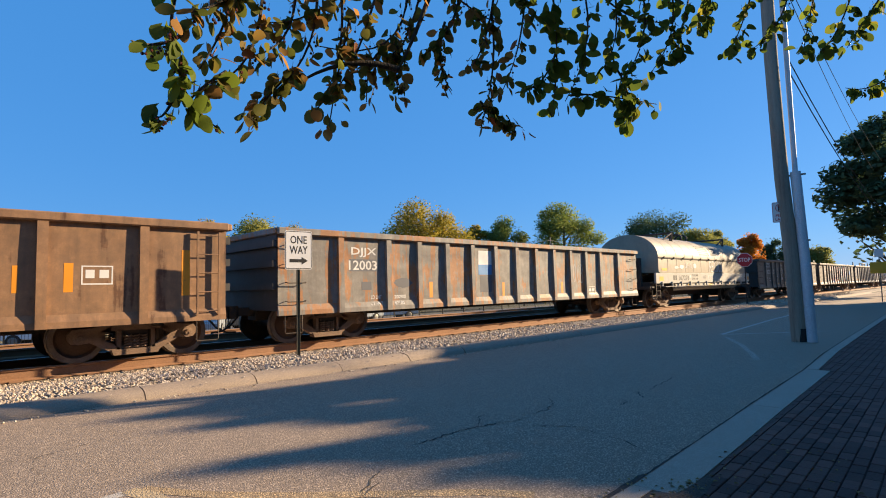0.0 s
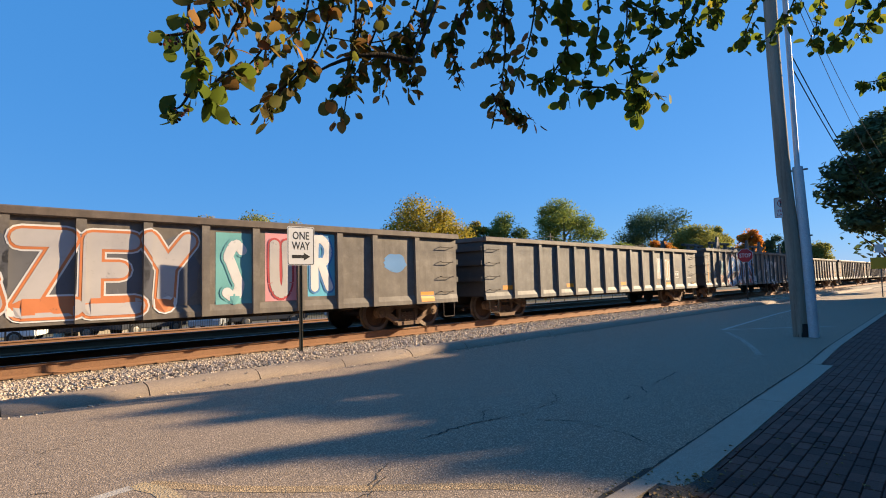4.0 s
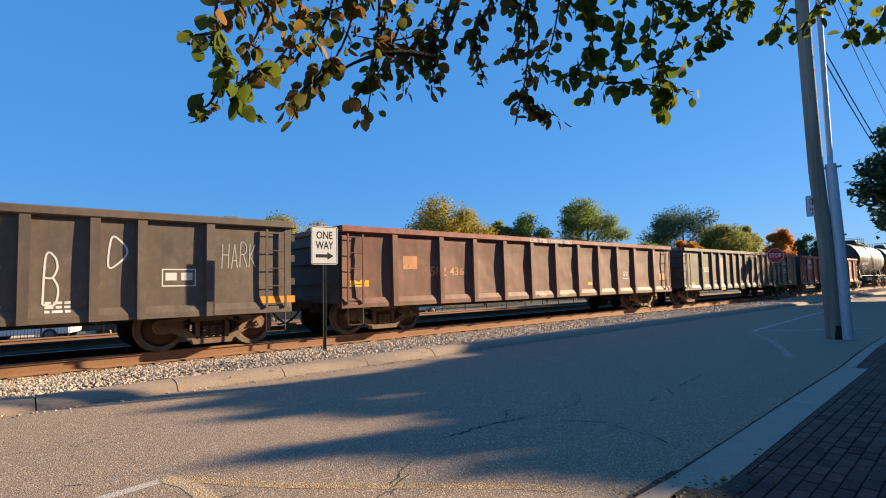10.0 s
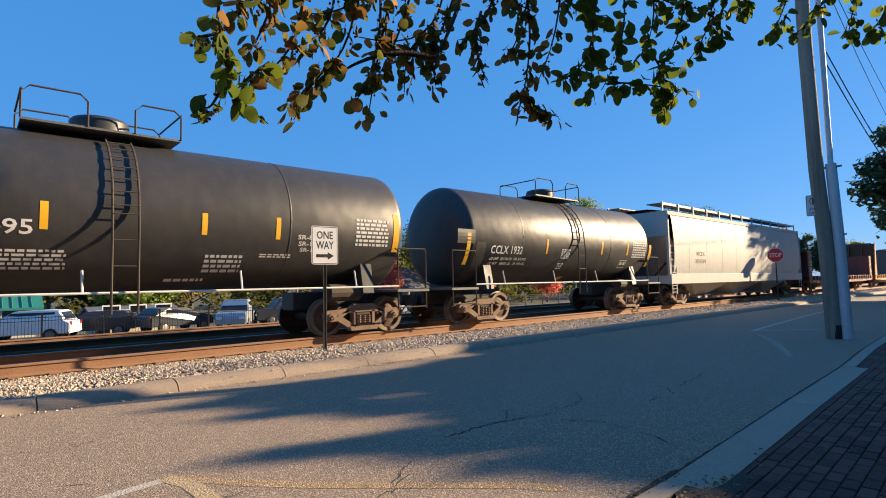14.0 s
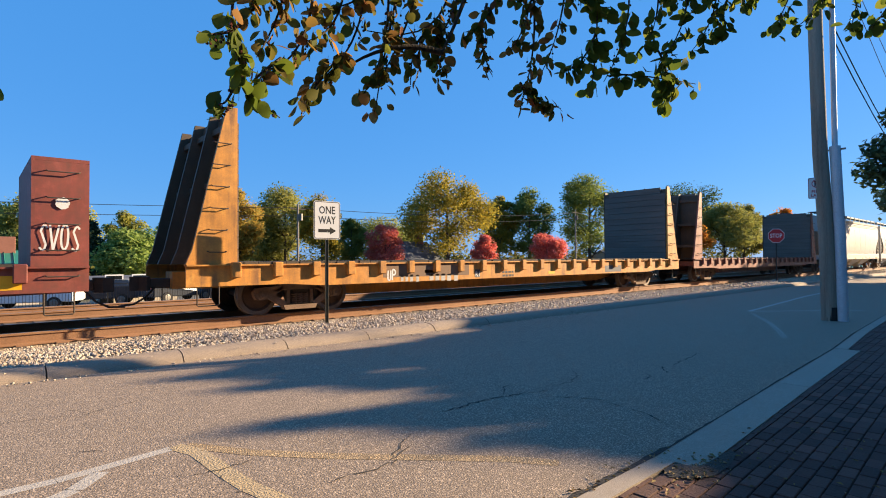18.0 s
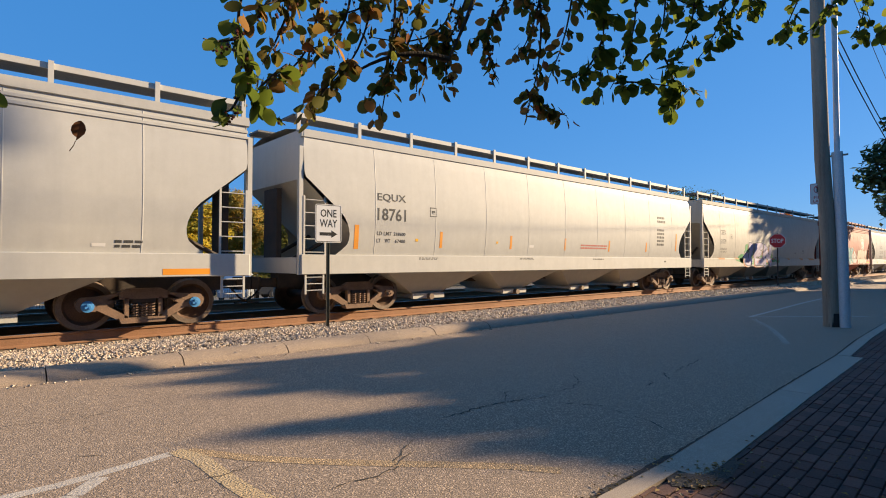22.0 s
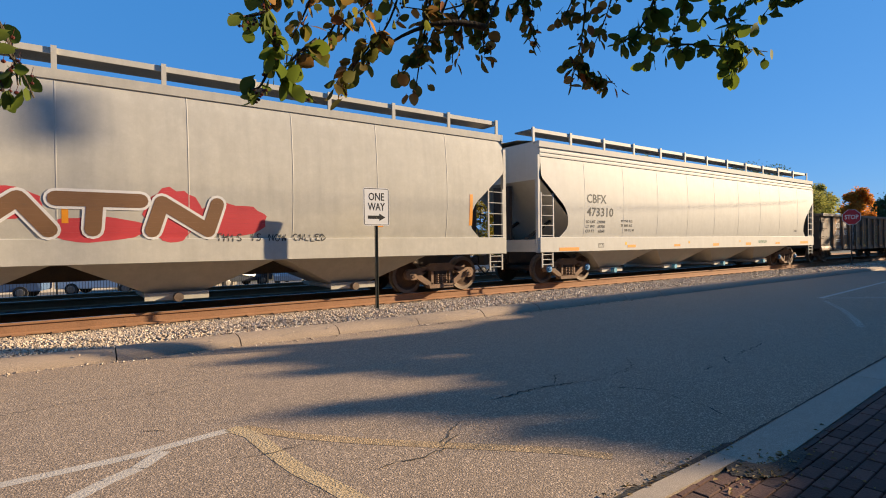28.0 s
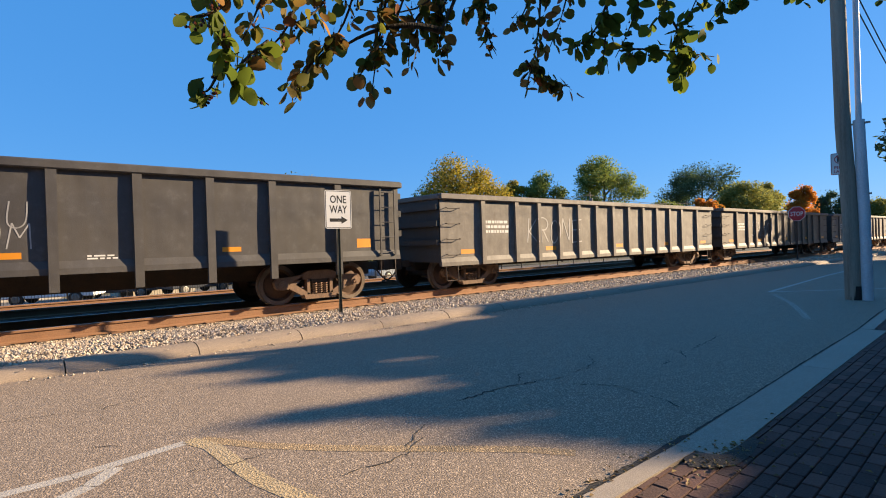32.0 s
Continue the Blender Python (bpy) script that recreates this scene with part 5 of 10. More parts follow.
def tank_car(s0, s1, paint, label, r=1.47, zc=2.57, px=0.0):
    """A tank car: shell with domed heads, top platform with rails, ladder, walkway rail and stub sills."""
    car = new_car("tank_car", s0, s1, label)
    h = (s1 - s0) / 2
    hh = h - 0.55
    prof = [(0.0, -hh)]
    for k in range(1, 8):
        a = math.pi / 2 * k / 7
        prof.append((r * math.sin(a) ** 0.7, -hh + 0.42 * (1 - math.cos(a))))
    ring = [(q, x) for q, x in prof] + [(r, -1.2), (r, 1.2)] + [(q, -x) for q, x in reversed(prof)]
    g = Geo()
    g.lathe(ring, 48, (0, 0, zc), "x")
    part("tank_shell", g, paint, car, smooth=40)
    LOW[car.name] = 1.2
    SIDE[car.name] = lambda x, z: -math.sqrt(max(0.05, (r + 0.0025) ** 2 - (z - zc) ** 2))
    for x in (-hh * 0.52, hh * 0.42):
        g = Geo()
        g.lathe([(r + 0.001, x - 0.02), (r + 0.006, x - 0.01), (r + 0.006, x + 0.01), (r + 0.001, x + 0.02)], 48, (0, 0, zc), "x")
        part("weld_seam", g, paint, car)
    zt = zc + r
    g = Geo()
    g.lathe([(0.0, zt - 0.05), (0.5, zt - 0.05), (0.5, zt + 0.33), (0.46, zt + 0.39), (0.3, zt + 0.43), (0.0, zt + 0.44)], 22, (px, 0, 0), "z")
    part("valve_housing", g, paint, car, smooth=30)
    g = Geo()
    g.box(px - 1.25, px + 1.25, -0.8, 0.8, zt + 0.02, zt + 0.06)
    part("platform", g, GRATING, car)
    for s in (-1, 1):
        for x0, x1 in ((px - 1.25, px - 0.3), (px + 0.45, px + 1.25)):
            g = Geo()
            g.tube([(x0, s * 0.8, zt + 0.05), (x0, s * 0.8, zt + 0.5), (x0 + 0.12, s * 0.8, zt + 0.62), (x1 - 0.12, s * 0.8, zt + 0.62), (x1, s * 0.8, zt + 0.5), (x1, s * 0.8, zt + 0.05)], 0.018, 6)
            part("platform_rail", g, STEEL_DARK, car, "black pipe railing")
    for x in (px - 1.25, px + 1.25):
        g = Geo()
        g.tube([(x, -0.8, zt + 0.55), (x, 0.8, zt + 0.55)], 0.018, 6)
        part("platform_rail", g, STEEL_DARK, car, "black pipe railing")
    # ladder down the side
    g = Geo()
    for x in (px - 0.02, px + 0.38):
        pts = [(x, -(r + 0.07) * math.sin(a), zc + (r + 0.07) * math.cos(a)) for a in [radians(30 + 12 * k) for k in range(6)]] + [(x, -(r + 0.1), zc - 0.3), (x, -(r + 0.1), 0.75)]
        g.tube(pts, 0.02, 6)
    for k in range(10):
        a = radians(34 + 9 * k)
        if k < 7:
            y, z = -(r + 0.07) * math.sin(a), zc + (r + 0.07) * math.cos(a)
        else:
            y, z = -(r + 0.1), zc - 0.1 - (k - 7) * 0.45
        g.tube([(px - 0.02, y, z), (px + 0.38, y, z)], 0.012, 5)
    part("ladder", g, STEEL_DARK, car)
    # stub sills, bolsters, platforms and walkway rail
    for s in (-1, 1):
        g = Geo()
        g.box(s * (h - 1.6) - 1.6, s * (h - 1.6) + 1.6, -0.3, 0.3, 0.6, 1.02, 0.02)
        g.prism([(-1.3, 0.95), (1.3, 0.95), (1.15, 1.75), (0.6, 1.25), (-0.6, 1.25), (-1.15, 1.75)], "x", s * (h - 1.75) - 0.15, s * (h - 1.75) + 0.15)
        part("stub_sill", g, paint, car)
        g = Geo()
        g.box(s * (h - 0.55) - 0.5, s * (h - 0.55) + 0.5, -1.5, 1.5, 0.98, 1.04)
        part("end_platform", g, GRATING, car)
        g = Geo()
        for x in (h - 1.0, h - 0.12):
            g.tube([(s * x, -1.46, 0.55), (s * x, -1.46, 2.0), (s * (x - 0.05), -1.4, 2.05)], 0.02, 6)
        g.tube([(s * (h - 1.0), -1.46, 2.05), (s * (h - 0.12), -1.46, 2.05)], 0.018, 6)
        g.tube([(s * (h - 1.0), -1.46, 0.6), (s * (h - 0.12), -1.46, 0.6)], 0.018, 6)
        part("hand_rail", g, STEEL_DARK, car)
    g = Geo()
    g.tube([(-h + 1.0, -1.47, 1.12), (h - 1.0, -1.47, 1.12)], 0.022, 6)
    for k in range(4):
        x = -h + 2.2 + (2 * h - 4.4) * k / 3
        g.tube([(x, -1.47, 1.12), (x + 0.0, -1.38, 1.5)], 0.02, 6)
    part("side_rail", g, LETTER_WHITE, car, "pale side hand rail")
    g = Geo()
    g.tube([(hh * 0.62, -1.0, 1.0), (hh * 0.62 + 0.8, -1.0, 1.0)], 0.2, 12)
    part("air_reservoir", g, STEEL_DARK, car)
    part("brake_wheel", brake_wheel_mesh(), STEEL_DARK, car, loc=(-h - 0.2, 0.6, 1.9))
    couplers(car, h)
    for s in (-1, 1):
        truck(car, s * (h - 1.75))
    TRAIN.append(car)
    return car, h, hh


# Rusty brown, darkened for the shade inside and behind the bulkheads.
GUSSET_SHADE_RUST = car_paint("shaded_rusty_gusset_paint", (0.11, 0.075, 0.045), (0.07, 0.04, 0.025), amount=0.5)


def bulkhead_flat(s0, s1, paint, label, bulk, head_top, wood=None, boxy=False, seed=5):
    """A flat car with a deck of boards, stake pockets and a bulkhead at each end."""
    car = new_car("bulkhead_flat_car", s0, s1, label)
    h = (s1 - s0) / 2
    deck = 1.10
    for s in (-1, 1):
        g = Geo()
        g.prism([(-h, deck), (h, deck), (h, 0.68), (h - 2.0, 0.68), (h - 2.8, 0.62), (-h + 2.8, 0.62), (-h + 2.0, 0.68), (-h, 0.68)], "y", s * 1.5 - 0.02, s * 1.5 + 0.02)
        g.box(-h, h, s * 1.46 - 0.12, s * 1.46 + 0.06, deck - 0.03, deck)
        part("side_sill", g, paint, car)
        g = Geo()
        g.box(-0.09, 0.09, -0.11, 0.0, 0.84, 1.14, 0.015)
        pocket = g.mesh("stake_pocket", paint)
        n = 22
        for k in range(n):
            part("stake_pocket", pocket, paint, car, loc=(-h + 0.9 + (2 * h - 1.8) * k / (n - 1), s * 1.51, 0), rot=(0, 0, 0 if s < 0 else math.pi))
    g = Geo()
    g.box(-0.14, 0.14, -1.45, 1.45, deck - 0.02, deck + 0.045)
    board = g.mesh("deck_board", DECK_WOOD)
    n = int((2 * h - 1.6) / 0.30)
    for k in range(n):
        part("deck_board", board, DECK_WOOD, car, loc=(-h + 0.95 + k * 0.30, 0.01 * math.sin(k * 3.7), 0.006 * math.sin(k * 2.1)))
    g = Geo()
    g.prism([(-h + 0.1, 0.95), (h - 0.1, 0.95), (h - 0.1, 0.6), (h - 2.8, 0.55), (h - 4.4, 0.30), (-h + 4.4, 0.30), (-h + 2.8, 0.55), (-h + 0.1, 0.6)], "y", -0.25, 0.25)
    part("centre_sill", g, paint, car)
    g = Geo()
    g.box(-0.07, 0.07, -1.45, 1.45, 0.75, 1.0)
    bearer = g.mesh("cross_bearer", paint)
    for k in range(9):
        part("cross_bearer", bearer, paint, car, loc=(-h + 2 * h * (k + 0.5) / 9, 0, 0))
    LOW[car.name] = 0.66
    SIDE[car.name] = lambda x, z: -1.5215
    for s in (-1, 1):
        thick = 0.95 if not boxy else 0.72
        xi = s * (h - thick)
        if boxy:
            g = Geo()
            g.box(min(xi, xi - s * 0.05), max(xi, xi - s * 0.05), -1.5, 1.5, deck, head_top)
            b = part("bulkhead", g, bulk, car)
            for y in (-0.5, 0.5):
                g = Geo()
                g.box(min(xi, s * (h - 0.04)), max(xi, s * (h - 0.04)), y - 0.05, y + 0.05, deck, head_top - 0.062)
                part("bulkhead_web", g, bulk, b)
            for y in (-1.47, 1.47):
                g = Geo()
                g.box(min(xi, s * h), max(xi, s * h), y - 0.03, y + 0.03, deck - 0.4, head_top - 0.062)
                part("bulkhead_side", g, bulk, b)
            g = Geo()
            g.box(min(xi, s * h), max(xi, s * h), -1.5, 1.5, head_top - 0.06, head_top)
            part("bulkhead_cap", g, bulk, b)
            for k in range(5):
                part("grab_iron", grab_mesh(0.45), STEEL_DARK, b, loc=(s * (h - 0.36), -1.5, deck - 0.15 + 0.42 * k))
        else:
            g = Geo()
            g.box(min(xi + s * 0.02, xi + s * 0.05), max(xi + s * 0.02, xi + s * 0.05), -1.43, 1.43, deck, head_top - 0.1)
            b = part("bulkhead", g, GUSSET_SHADE_RUST, car)
            for y in (-1.47, -0.5, 0.5, 1.47):
                g = Geo()
                g.prism([(xi, deck), (s * h, deck), (s * (h - 0.12), deck + 0.3), (xi + s * 0.2, head_top), (xi, head_top)], "y", y - 0.035, y + 0.035)
                part("gusset", g, bulk if abs(y) > 1 and y < 0 else GUSSET_SHADE_RUST, b)
            for z in (deck + 0.6, deck + 1.6, head_top - 0.35):
                w = thick * (1 - (z - deck) / (head_top - deck) * 0.8)
                g = Geo()
                g.box(min(xi + s * 0.052, xi + s * w * 0.6), max(xi + s * 0.052, xi + s * w * 0.6), -1.43, 1.43, z - 0.06, z + 0.06)
                part("crossbeam", g, GUSSET_SHADE_RUST, b)
            if wood:
                rows = 12
                hh = (head_top - deck - 0.06) / rows
                g = Geo()
                g.box(-0.035, 0.035, -1.42, 1.42, 0.006, hh - 0.006)
                plank = g.mesh("plank", wood)
                for k in range(rows):
                    p = part("plank", plank, wood, b, loc=(xi - s * 0.02, 0.006 * math.sin(k * 2.9), deck + 0.04 + k * hh))
                    if k == rows - 1:
                        p.scale = (1, 0.86, 1)
            for k in range(6):
                part("grab_iron", grab_mesh(0.34), STEEL_DARK, b, loc=(s * (h - 0.55 - 0.02 * k), -1.5, deck + 0.25 + 0.42 * k))
        part("stirrup_step", step_mesh(), STEEL_DARK, car, loc=(s * (h - 0.4), -1.5, 0.7))
    couplers(car, h)
    for s in (-1, 1):
        truck(car, s * (h - 2.5))
    TRAIN.append(car)
    return car, h


DECK_WOOD = surface("dark_deck_boards", (0.06, 0.048, 0.038), (0.10, 0.08, 0.06), 0.9, 0, 2, 30, stretch=(4, 0.4, 4))
GREY_WOOD = surface("grey_weathered_planks", (0.13, 0.108, 0.09), (0.19, 0.165, 0.14), 0.9, 0, 1.5, 26, stretch=(5, 0.35, 5), bump=0.4)


def coil_car(s0, s1, cover, sill, label):
    """A coil steel car: a long round-topped cover with lifting brackets over a trough."""
    car = new_car("coil_car", s0, s1, label)
    h = (s1 - s0) / 2
    c = h - 0.85
    sec = [(-1.5, 1.62), (-1.5, 2.35)] + [(-1.5 * math.cos(a), 2.35 + 1.09 * math.sin(a)) for a in [radians(9 * k) for k in range(1, 20)]] + [(1.5, 2.35), (1.5, 1.62)]
    g = Geo()
    g.sheet([[(x, y, z) for y, z in sec] for x in [-c + 2 * c * k / 16 for k in range(17)]])
    for s in (-1, 1):
        g.add([(s * c, y, z) for y, z in sec], [tuple(range(len(sec)))])
    LOW[car.name] = 1.14
    SIDE[car.name] = lambda x, z: -1.5515 if z < 1.61 else -1.504 * math.sqrt(max(0.02, 1 - (max(0.0, z - 2.35) / 1.09) ** 2))
    body = part("cover", g, cover, car, "round-topped steel cover", smooth=40)
    for k in range(1, 12):
        x = -c + 2 * c * k / 12
        g = Geo()
        g.sheet([[(x + d, y * q, 1.62 + (z - 1.62) * q) for y, z in sec] for d, q in ((-0.02, 1.0005), (-0.012, 1.004), (0.012, 1.004), (0.02, 1.0005))])
        part("cover_seam", g, cover, body)
    g = Geo()
    g.box(-c, c, -1.53, -1.49, 2.28, 2.33)
    part("cover_rail", g, STEEL_DARK, body)
    for k in range(11):
        x = -c + 2 * c * (k + 0.5) / 11
        g = Geo()
        g.box(x - 0.05, x + 0.05, -1.57, -1.531, 2.27, 2.36)
        part("cover_clamp", g, STEEL_DARK, body)
    g = Geo()
    g.box(-c, c, -1.55, -1.5, 1.605, 1.66)
    part("cover_hem", g, cover, body)
    for x in (-3.05, 4.1):
        g = Geo()
        for y in (-0.9, 0.9):
            g.tube([(x, y, 2.85), (x + 0.05, y, 3.68)], 0.05, 6)
            g.tube([(x + 0.05, y, 3.62), (x - 0.95, y * 0.95, 3.2)], 0.04, 6)
            g.tube([(x - 0.3, y, 3.46), (x, y, 3.0)], 0.025, 5)
        g.tube([(x + 0.05, -0.9, 3.62), (x + 0.05, 0.9, 3.62)], 0.05, 6)
        part("lift_bracket", g, STEEL_DARK, body, "black steel lifting bracket")
    for x in (-0.35, 0.35):
        g = Geo()
        g.tube([(x, -0.3, 3.38), (x, -0.3, 3.62), (x, -0.15, 3.74), (x, 0.15, 3.74), (x, 0.3, 3.62), (x, 0.3, 3.38)], 0.06, 6)
        part("lift_eye", g, STEEL_DARK, body)
    for s in (-1, 1):
        g = Geo()
        g.box(-h + 0.45, h - 0.45, s * 1.5 - 0.05, s * 1.5 + 0.05, 1.12, 1.6, 0.015)
        g.prism([(s * 1.36, 0.78), (s * 1.5, 0.9), (s * 1.5, 1.12), (s * 1.36, 1.12)], "x", -h + 2.6, h - 2.6)
        part("side_sill", g, sill, car)
        for k in range(12):
            x = -h + 1 + (2 * h - 2) * k / 11
            g = Geo()
            g.box(x - 0.03, x + 0.03, s * 1.58 - 0.03, s * 1.58 + 0.03, 1.0, 1.2)
            part("walkway_bracket", g, sill, car)
        g = Geo()
        g.box(-h + 1, h - 1, s * 1.6 - 0.12, s * 1.6 + 0.06, 0.97, 1.0)
        part("side_walkway", g, GRATING, car)
        g = Geo()
        g.box(s * (h - 0.25) - 0.2, s * (h - 0.25) + 0.2, -1.45, 1.45, 0.92, 1.0)
        part("end_platform", g, STEEL_DARK, car)
        ladder(car, s * (h - 0.62), -1.5, 0.5, 1.1, 0.4, 3, STEEL_DARK)
        part("stirrup_step", step_mesh(), STEEL_DARK, car, loc=(s * (h - 0.3), -1.5, 0.85))
    g = Geo()
    part("brake_wheel", brake_wheel_mesh(), STEEL_DARK, car, loc=(-h + 0.1, -0.75, 2.05))
    part("hand_brake_post", Geo().box(-h + 0.2, -h + 0.36, -0.95, -0.55, 0.95, 2.3, 0.02), STEEL_DARK, car)
    g.box(-h + 0.6, h - 0.6, -1.2, 1.2, 0.85, 1.2)
    g.box(-h, h, -0.25, 0.25, 0.5, 0.9)
    part("trough", g, STEEL_DARK, car)
    couplers(car, h)
    for s in (-1, 1):
        truck(car, s * (h - 2.08))
    TRAIN.append(car)
    return car, h


# ---- the cars in their order ----
BROWN = car_paint("brown_car_paint", (0.30, 0.165, 0.085), (0.13, 0.06, 0.03), amount=0.62, crisp=True)
GREY_RUST = car_paint("grey_rusty_paint", (0.255, 0.232, 0.205), (0.38, 0.175, 0.075), amount=0.84, crisp=True)
GREY_BROWN = car_paint("grey_brown_paint", (0.19, 0.165, 0.14), amount=0.4)
CHARCOAL = car_paint("charcoal_paint", (0.165, 0.158, 0.152), (0.09, 0.06, 0.045), amount=0.3)
DARK_BROWN = car_paint("dark_brown_paint", (0.15, 0.115, 0.09), amount=0.35)
OXIDE = car_paint("red_oxide_paint", (0.20, 0.08, 0.055), (0.12, 0.055, 0.038), amount=0.5)
BRICK_RED = car_paint("brick_red_paint", (0.31, 0.092, 0.06), (0.17, 0.075, 0.055), amount=0.4)
BLACK = car_paint("black_car_paint", (0.088, 0.083, 0.08), (0.07, 0.05, 0.04), amount=0.25, rough=0.55)
TANK_BLACK = car_paint("black_tank_paint", (0.030, 0.031, 0.033), (0.06, 0.05, 0.045), amount=0.12, rough=0.47, gloss=0.45)
RUST_ORANGE = car_paint("orange_rust_paint", (0.14, 0.095, 0.07), (0.55, 0.22, 0.05), amount=0.74)
BEIGE = car_paint("beige_paint", (0.36, 0.30, 0.22), (0.24, 0.18, 0.12), amount=0.15, soil=0.15)
LIGHT_GREY = car_paint("light_grey_paint", (0.50, 0.49, 0.45), (0.38, 0.34, 0.28), amount=0.06, soil=0.07, wavy=0.02)
PALE_BEIGE = car_paint("pale_beige_paint", (0.46, 0.44, 0.385), (0.34, 0.29, 0.225), amount=0.10, soil=0.12, wavy=0.03)
MID_GREY = car_paint("mid_grey_paint", (0.34, 0.34, 0.32), (0.3, 0.26, 0.2), amount=0.12, soil=0.15)
HOPPER_RED = car_paint("red_hopper_paint", (0.36, 0.105, 0.068), (0.27, 0.10, 0.07), amount=0.25, soil=0.15)
FLAT_RED = car_paint("dark_red_flat_paint", (0.26, 0.065, 0.05), (0.15, 0.07, 0.05), amount=0.3)
FLAT_YELLOW = car_paint("yellow_flat_paint", (0.660, 0.284, 0.053), (0.2, 0.09, 0.045), amount=0.5)
FLAT_RUST = car_paint("rust_red_flat_paint", (0.34, 0.11, 0.07), (0.17, 0.08, 0.055), amount=0.45)
WHITE_SPRAY = flat_paint("white_spray", (0.72, 0.71, 0.69), 0.6, 0.3)
FADED_SPRAY = flat_paint("faded_spray", (0.46, 0.44, 0.41), 0.7, 0.6)
BEIGE_SPRAY = flat_paint("beige_spray", (0.46, 0.36, 0.25), 0.7, 0.5)
GREY_SPRAY = flat_paint("grey_spray", (0.50, 0.47, 0.46), 0.6, 0.25)
GREY_WASH = surface("grey_wash", (0.33, 0.31, 0.29), (0.19, 0.17, 0.155), 0.75, 0, 3.0, 40, stretch=(2.5, 1, 0.25), bump=0.05)
DULL_GREY = flat_paint("dull_grey_paint", (0.13, 0.13, 0.14), 0.7, 0.3)
SMEAR = flat_paint("dark_smear", (0.12, 0.12, 0.13), 0.7, 0.6)
SMEAR_BROWN = flat_paint("brown_smear", (0.21, 0.13, 0.08), 0.8, 0.6)
ORANGE_SPRAY = flat_paint("orange_spray", (0.62, 0.20, 0.07), 0.6, 0.2)
YELLOW_SPRAY = flat_paint("yellow_spray", (0.52, 0.36, 0.10), 0.7, 0.5)
OLIVE_SPRAY = flat_paint("olive_spray", (0.30, 0.36, 0.10), 0.6, 0.3)
RED_SPRAY = flat_paint("red_spray", (0.52, 0.05, 0.06), 0.6, 0.25)
PINK = flat_paint("pink_spray", (0.70, 0.30, 0.33), 0.6, 0.2)
PINK_WASH = flat_paint("pink_wash", (0.52, 0.30, 0.25), 0.7, 0.6)
LILAC = flat_paint("lilac_spray", (0.50, 0.45, 0.62), 0.6, 0.12)
BLUE_SPRAY = flat_paint("blue_spray", (0.06, 0.24, 0.52), 0.55, 0.15)
SKY_SPRAY = flat_paint("sky_blue_spray", (0.26, 0.48, 0.62), 0.6, 0.3)
NAVY = flat_paint("navy_spray", (0.035, 0.07, 0.12), 0.6, 0.3)
CYAN = flat_paint("cyan_spray", (0.10, 0.46, 0.62), 0.55, 0.2)
TEAL = flat_paint("teal_spray", (0.14, 0.42, 0.42), 0.6, 0.3)
GREEN_SPRAY = flat_paint("green_spray", (0.035, 0.30, 0.085), 0.6, 0.2)
BROWN_SPRAY = flat_paint("brown_spray", (0.20, 0.105, 0.05), 0.6, 0.15)
CREAM = flat_paint("rusty_cream_paint", (0.58, 0.46, 0.33), 0.7, 0.55)
CREAM_PLAIN = flat_paint("cream_stencil", (0.64, 0.54, 0.44), 0.7, 0.3)
PANEL_WHITE = flat_paint("dirty_white_panel", (0.50, 0.47, 0.42), 0.7, 0.3)
FADED_ORANGE = flat_paint("faded_orange_stencil", (0.58, 0.27, 0.10), 0.7, 0.35)
FADED_RED = flat_paint("faded_red_stencil", (0.36, 0.14, 0.09), 0.8, 0.6)
LETTER_GREEN = flat_paint("green_stencil", (0.06, 0.22, 0.14), 0.7, 0.2)
LETTER_GREY = flat_paint("grey_stencil", (0.13, 0.13, 0.12), 0.7, 0.25)


def spaced(first, gap, count, *ends):
    """Places of ribs: evenly spaced ones and those beside the ends."""
    return sorted([first + gap * i for i in range(count)] + list(ends))


EVEN = spaced(-5.0, 1.0, 11, -6.36, 6.36)
CLOSE = spaced(-4.17, 0.93, 5, -6.0, -4.9) + spaced(0.63, 0.93, 5, 5.05, 6.2)
WIDE = spaced(-4.97, 1.2425, 9, -6.48, 6.48)
FLEET["A"] = gondola(-11.9, 4.2, BROWN, BROWN, "rusty brown gondola car with ribbed steel sides", 10, ladder_style="ladder")[0]
FLEET["B"] = gondola(5.3, 21.5, GREY_RUST, GREY_RUST, "pale grey gondola car with rust patches and dented ribbed sides", [1.027 * x - 0.03 for x in EVEN], dented=0.012)[0]
FLEET["C"] = coil_car(22.75, 36.45, BEIGE, PALE_BEIGE, "beige coil steel car with a long rounded cover")[0]
FLEET["D"] = gondola(38.2, 53.9, GREY_BROWN, DARK_BROWN, "grey-brown gondola car with chalk scrawls and faded beige graffiti", EVEN)[0]
FLEET["E"] = gondola(55.3, 71.0, GREY_BROWN, DARK_BROWN, "grey-brown gondola car with bright orange and teal graffiti", EVEN)[0]
FLEET["F"] = gondola(72.2, 88.2, CHARCOAL, DARK_BROWN, "dark grey gondola car with faded beige painted panels", spaced(-5.27, 1.054, 11, -6.64, 6.64))[0]
FLEET["H"] = gondola(89.5, 105.2, CHARCOAL, BLACK, "charcoal gondola car with steel racks and blue graffiti", spaced(-6.8, 0.94, 16), top=2.6)[0]
FLEET["I"] = gondola(106.85, 122.5, CHARCOAL, DARK_BROWN, "charcoal gondola car with yellow patches and white graffiti", [x - 0.2 for x in EVEN])[0]
FLEET["J"] = gondola(123.6, 139.2, DARK_BROWN, DARK_BROWN, "dark brown gondola car with orange stripes and white scrawls", CLOSE)[0]
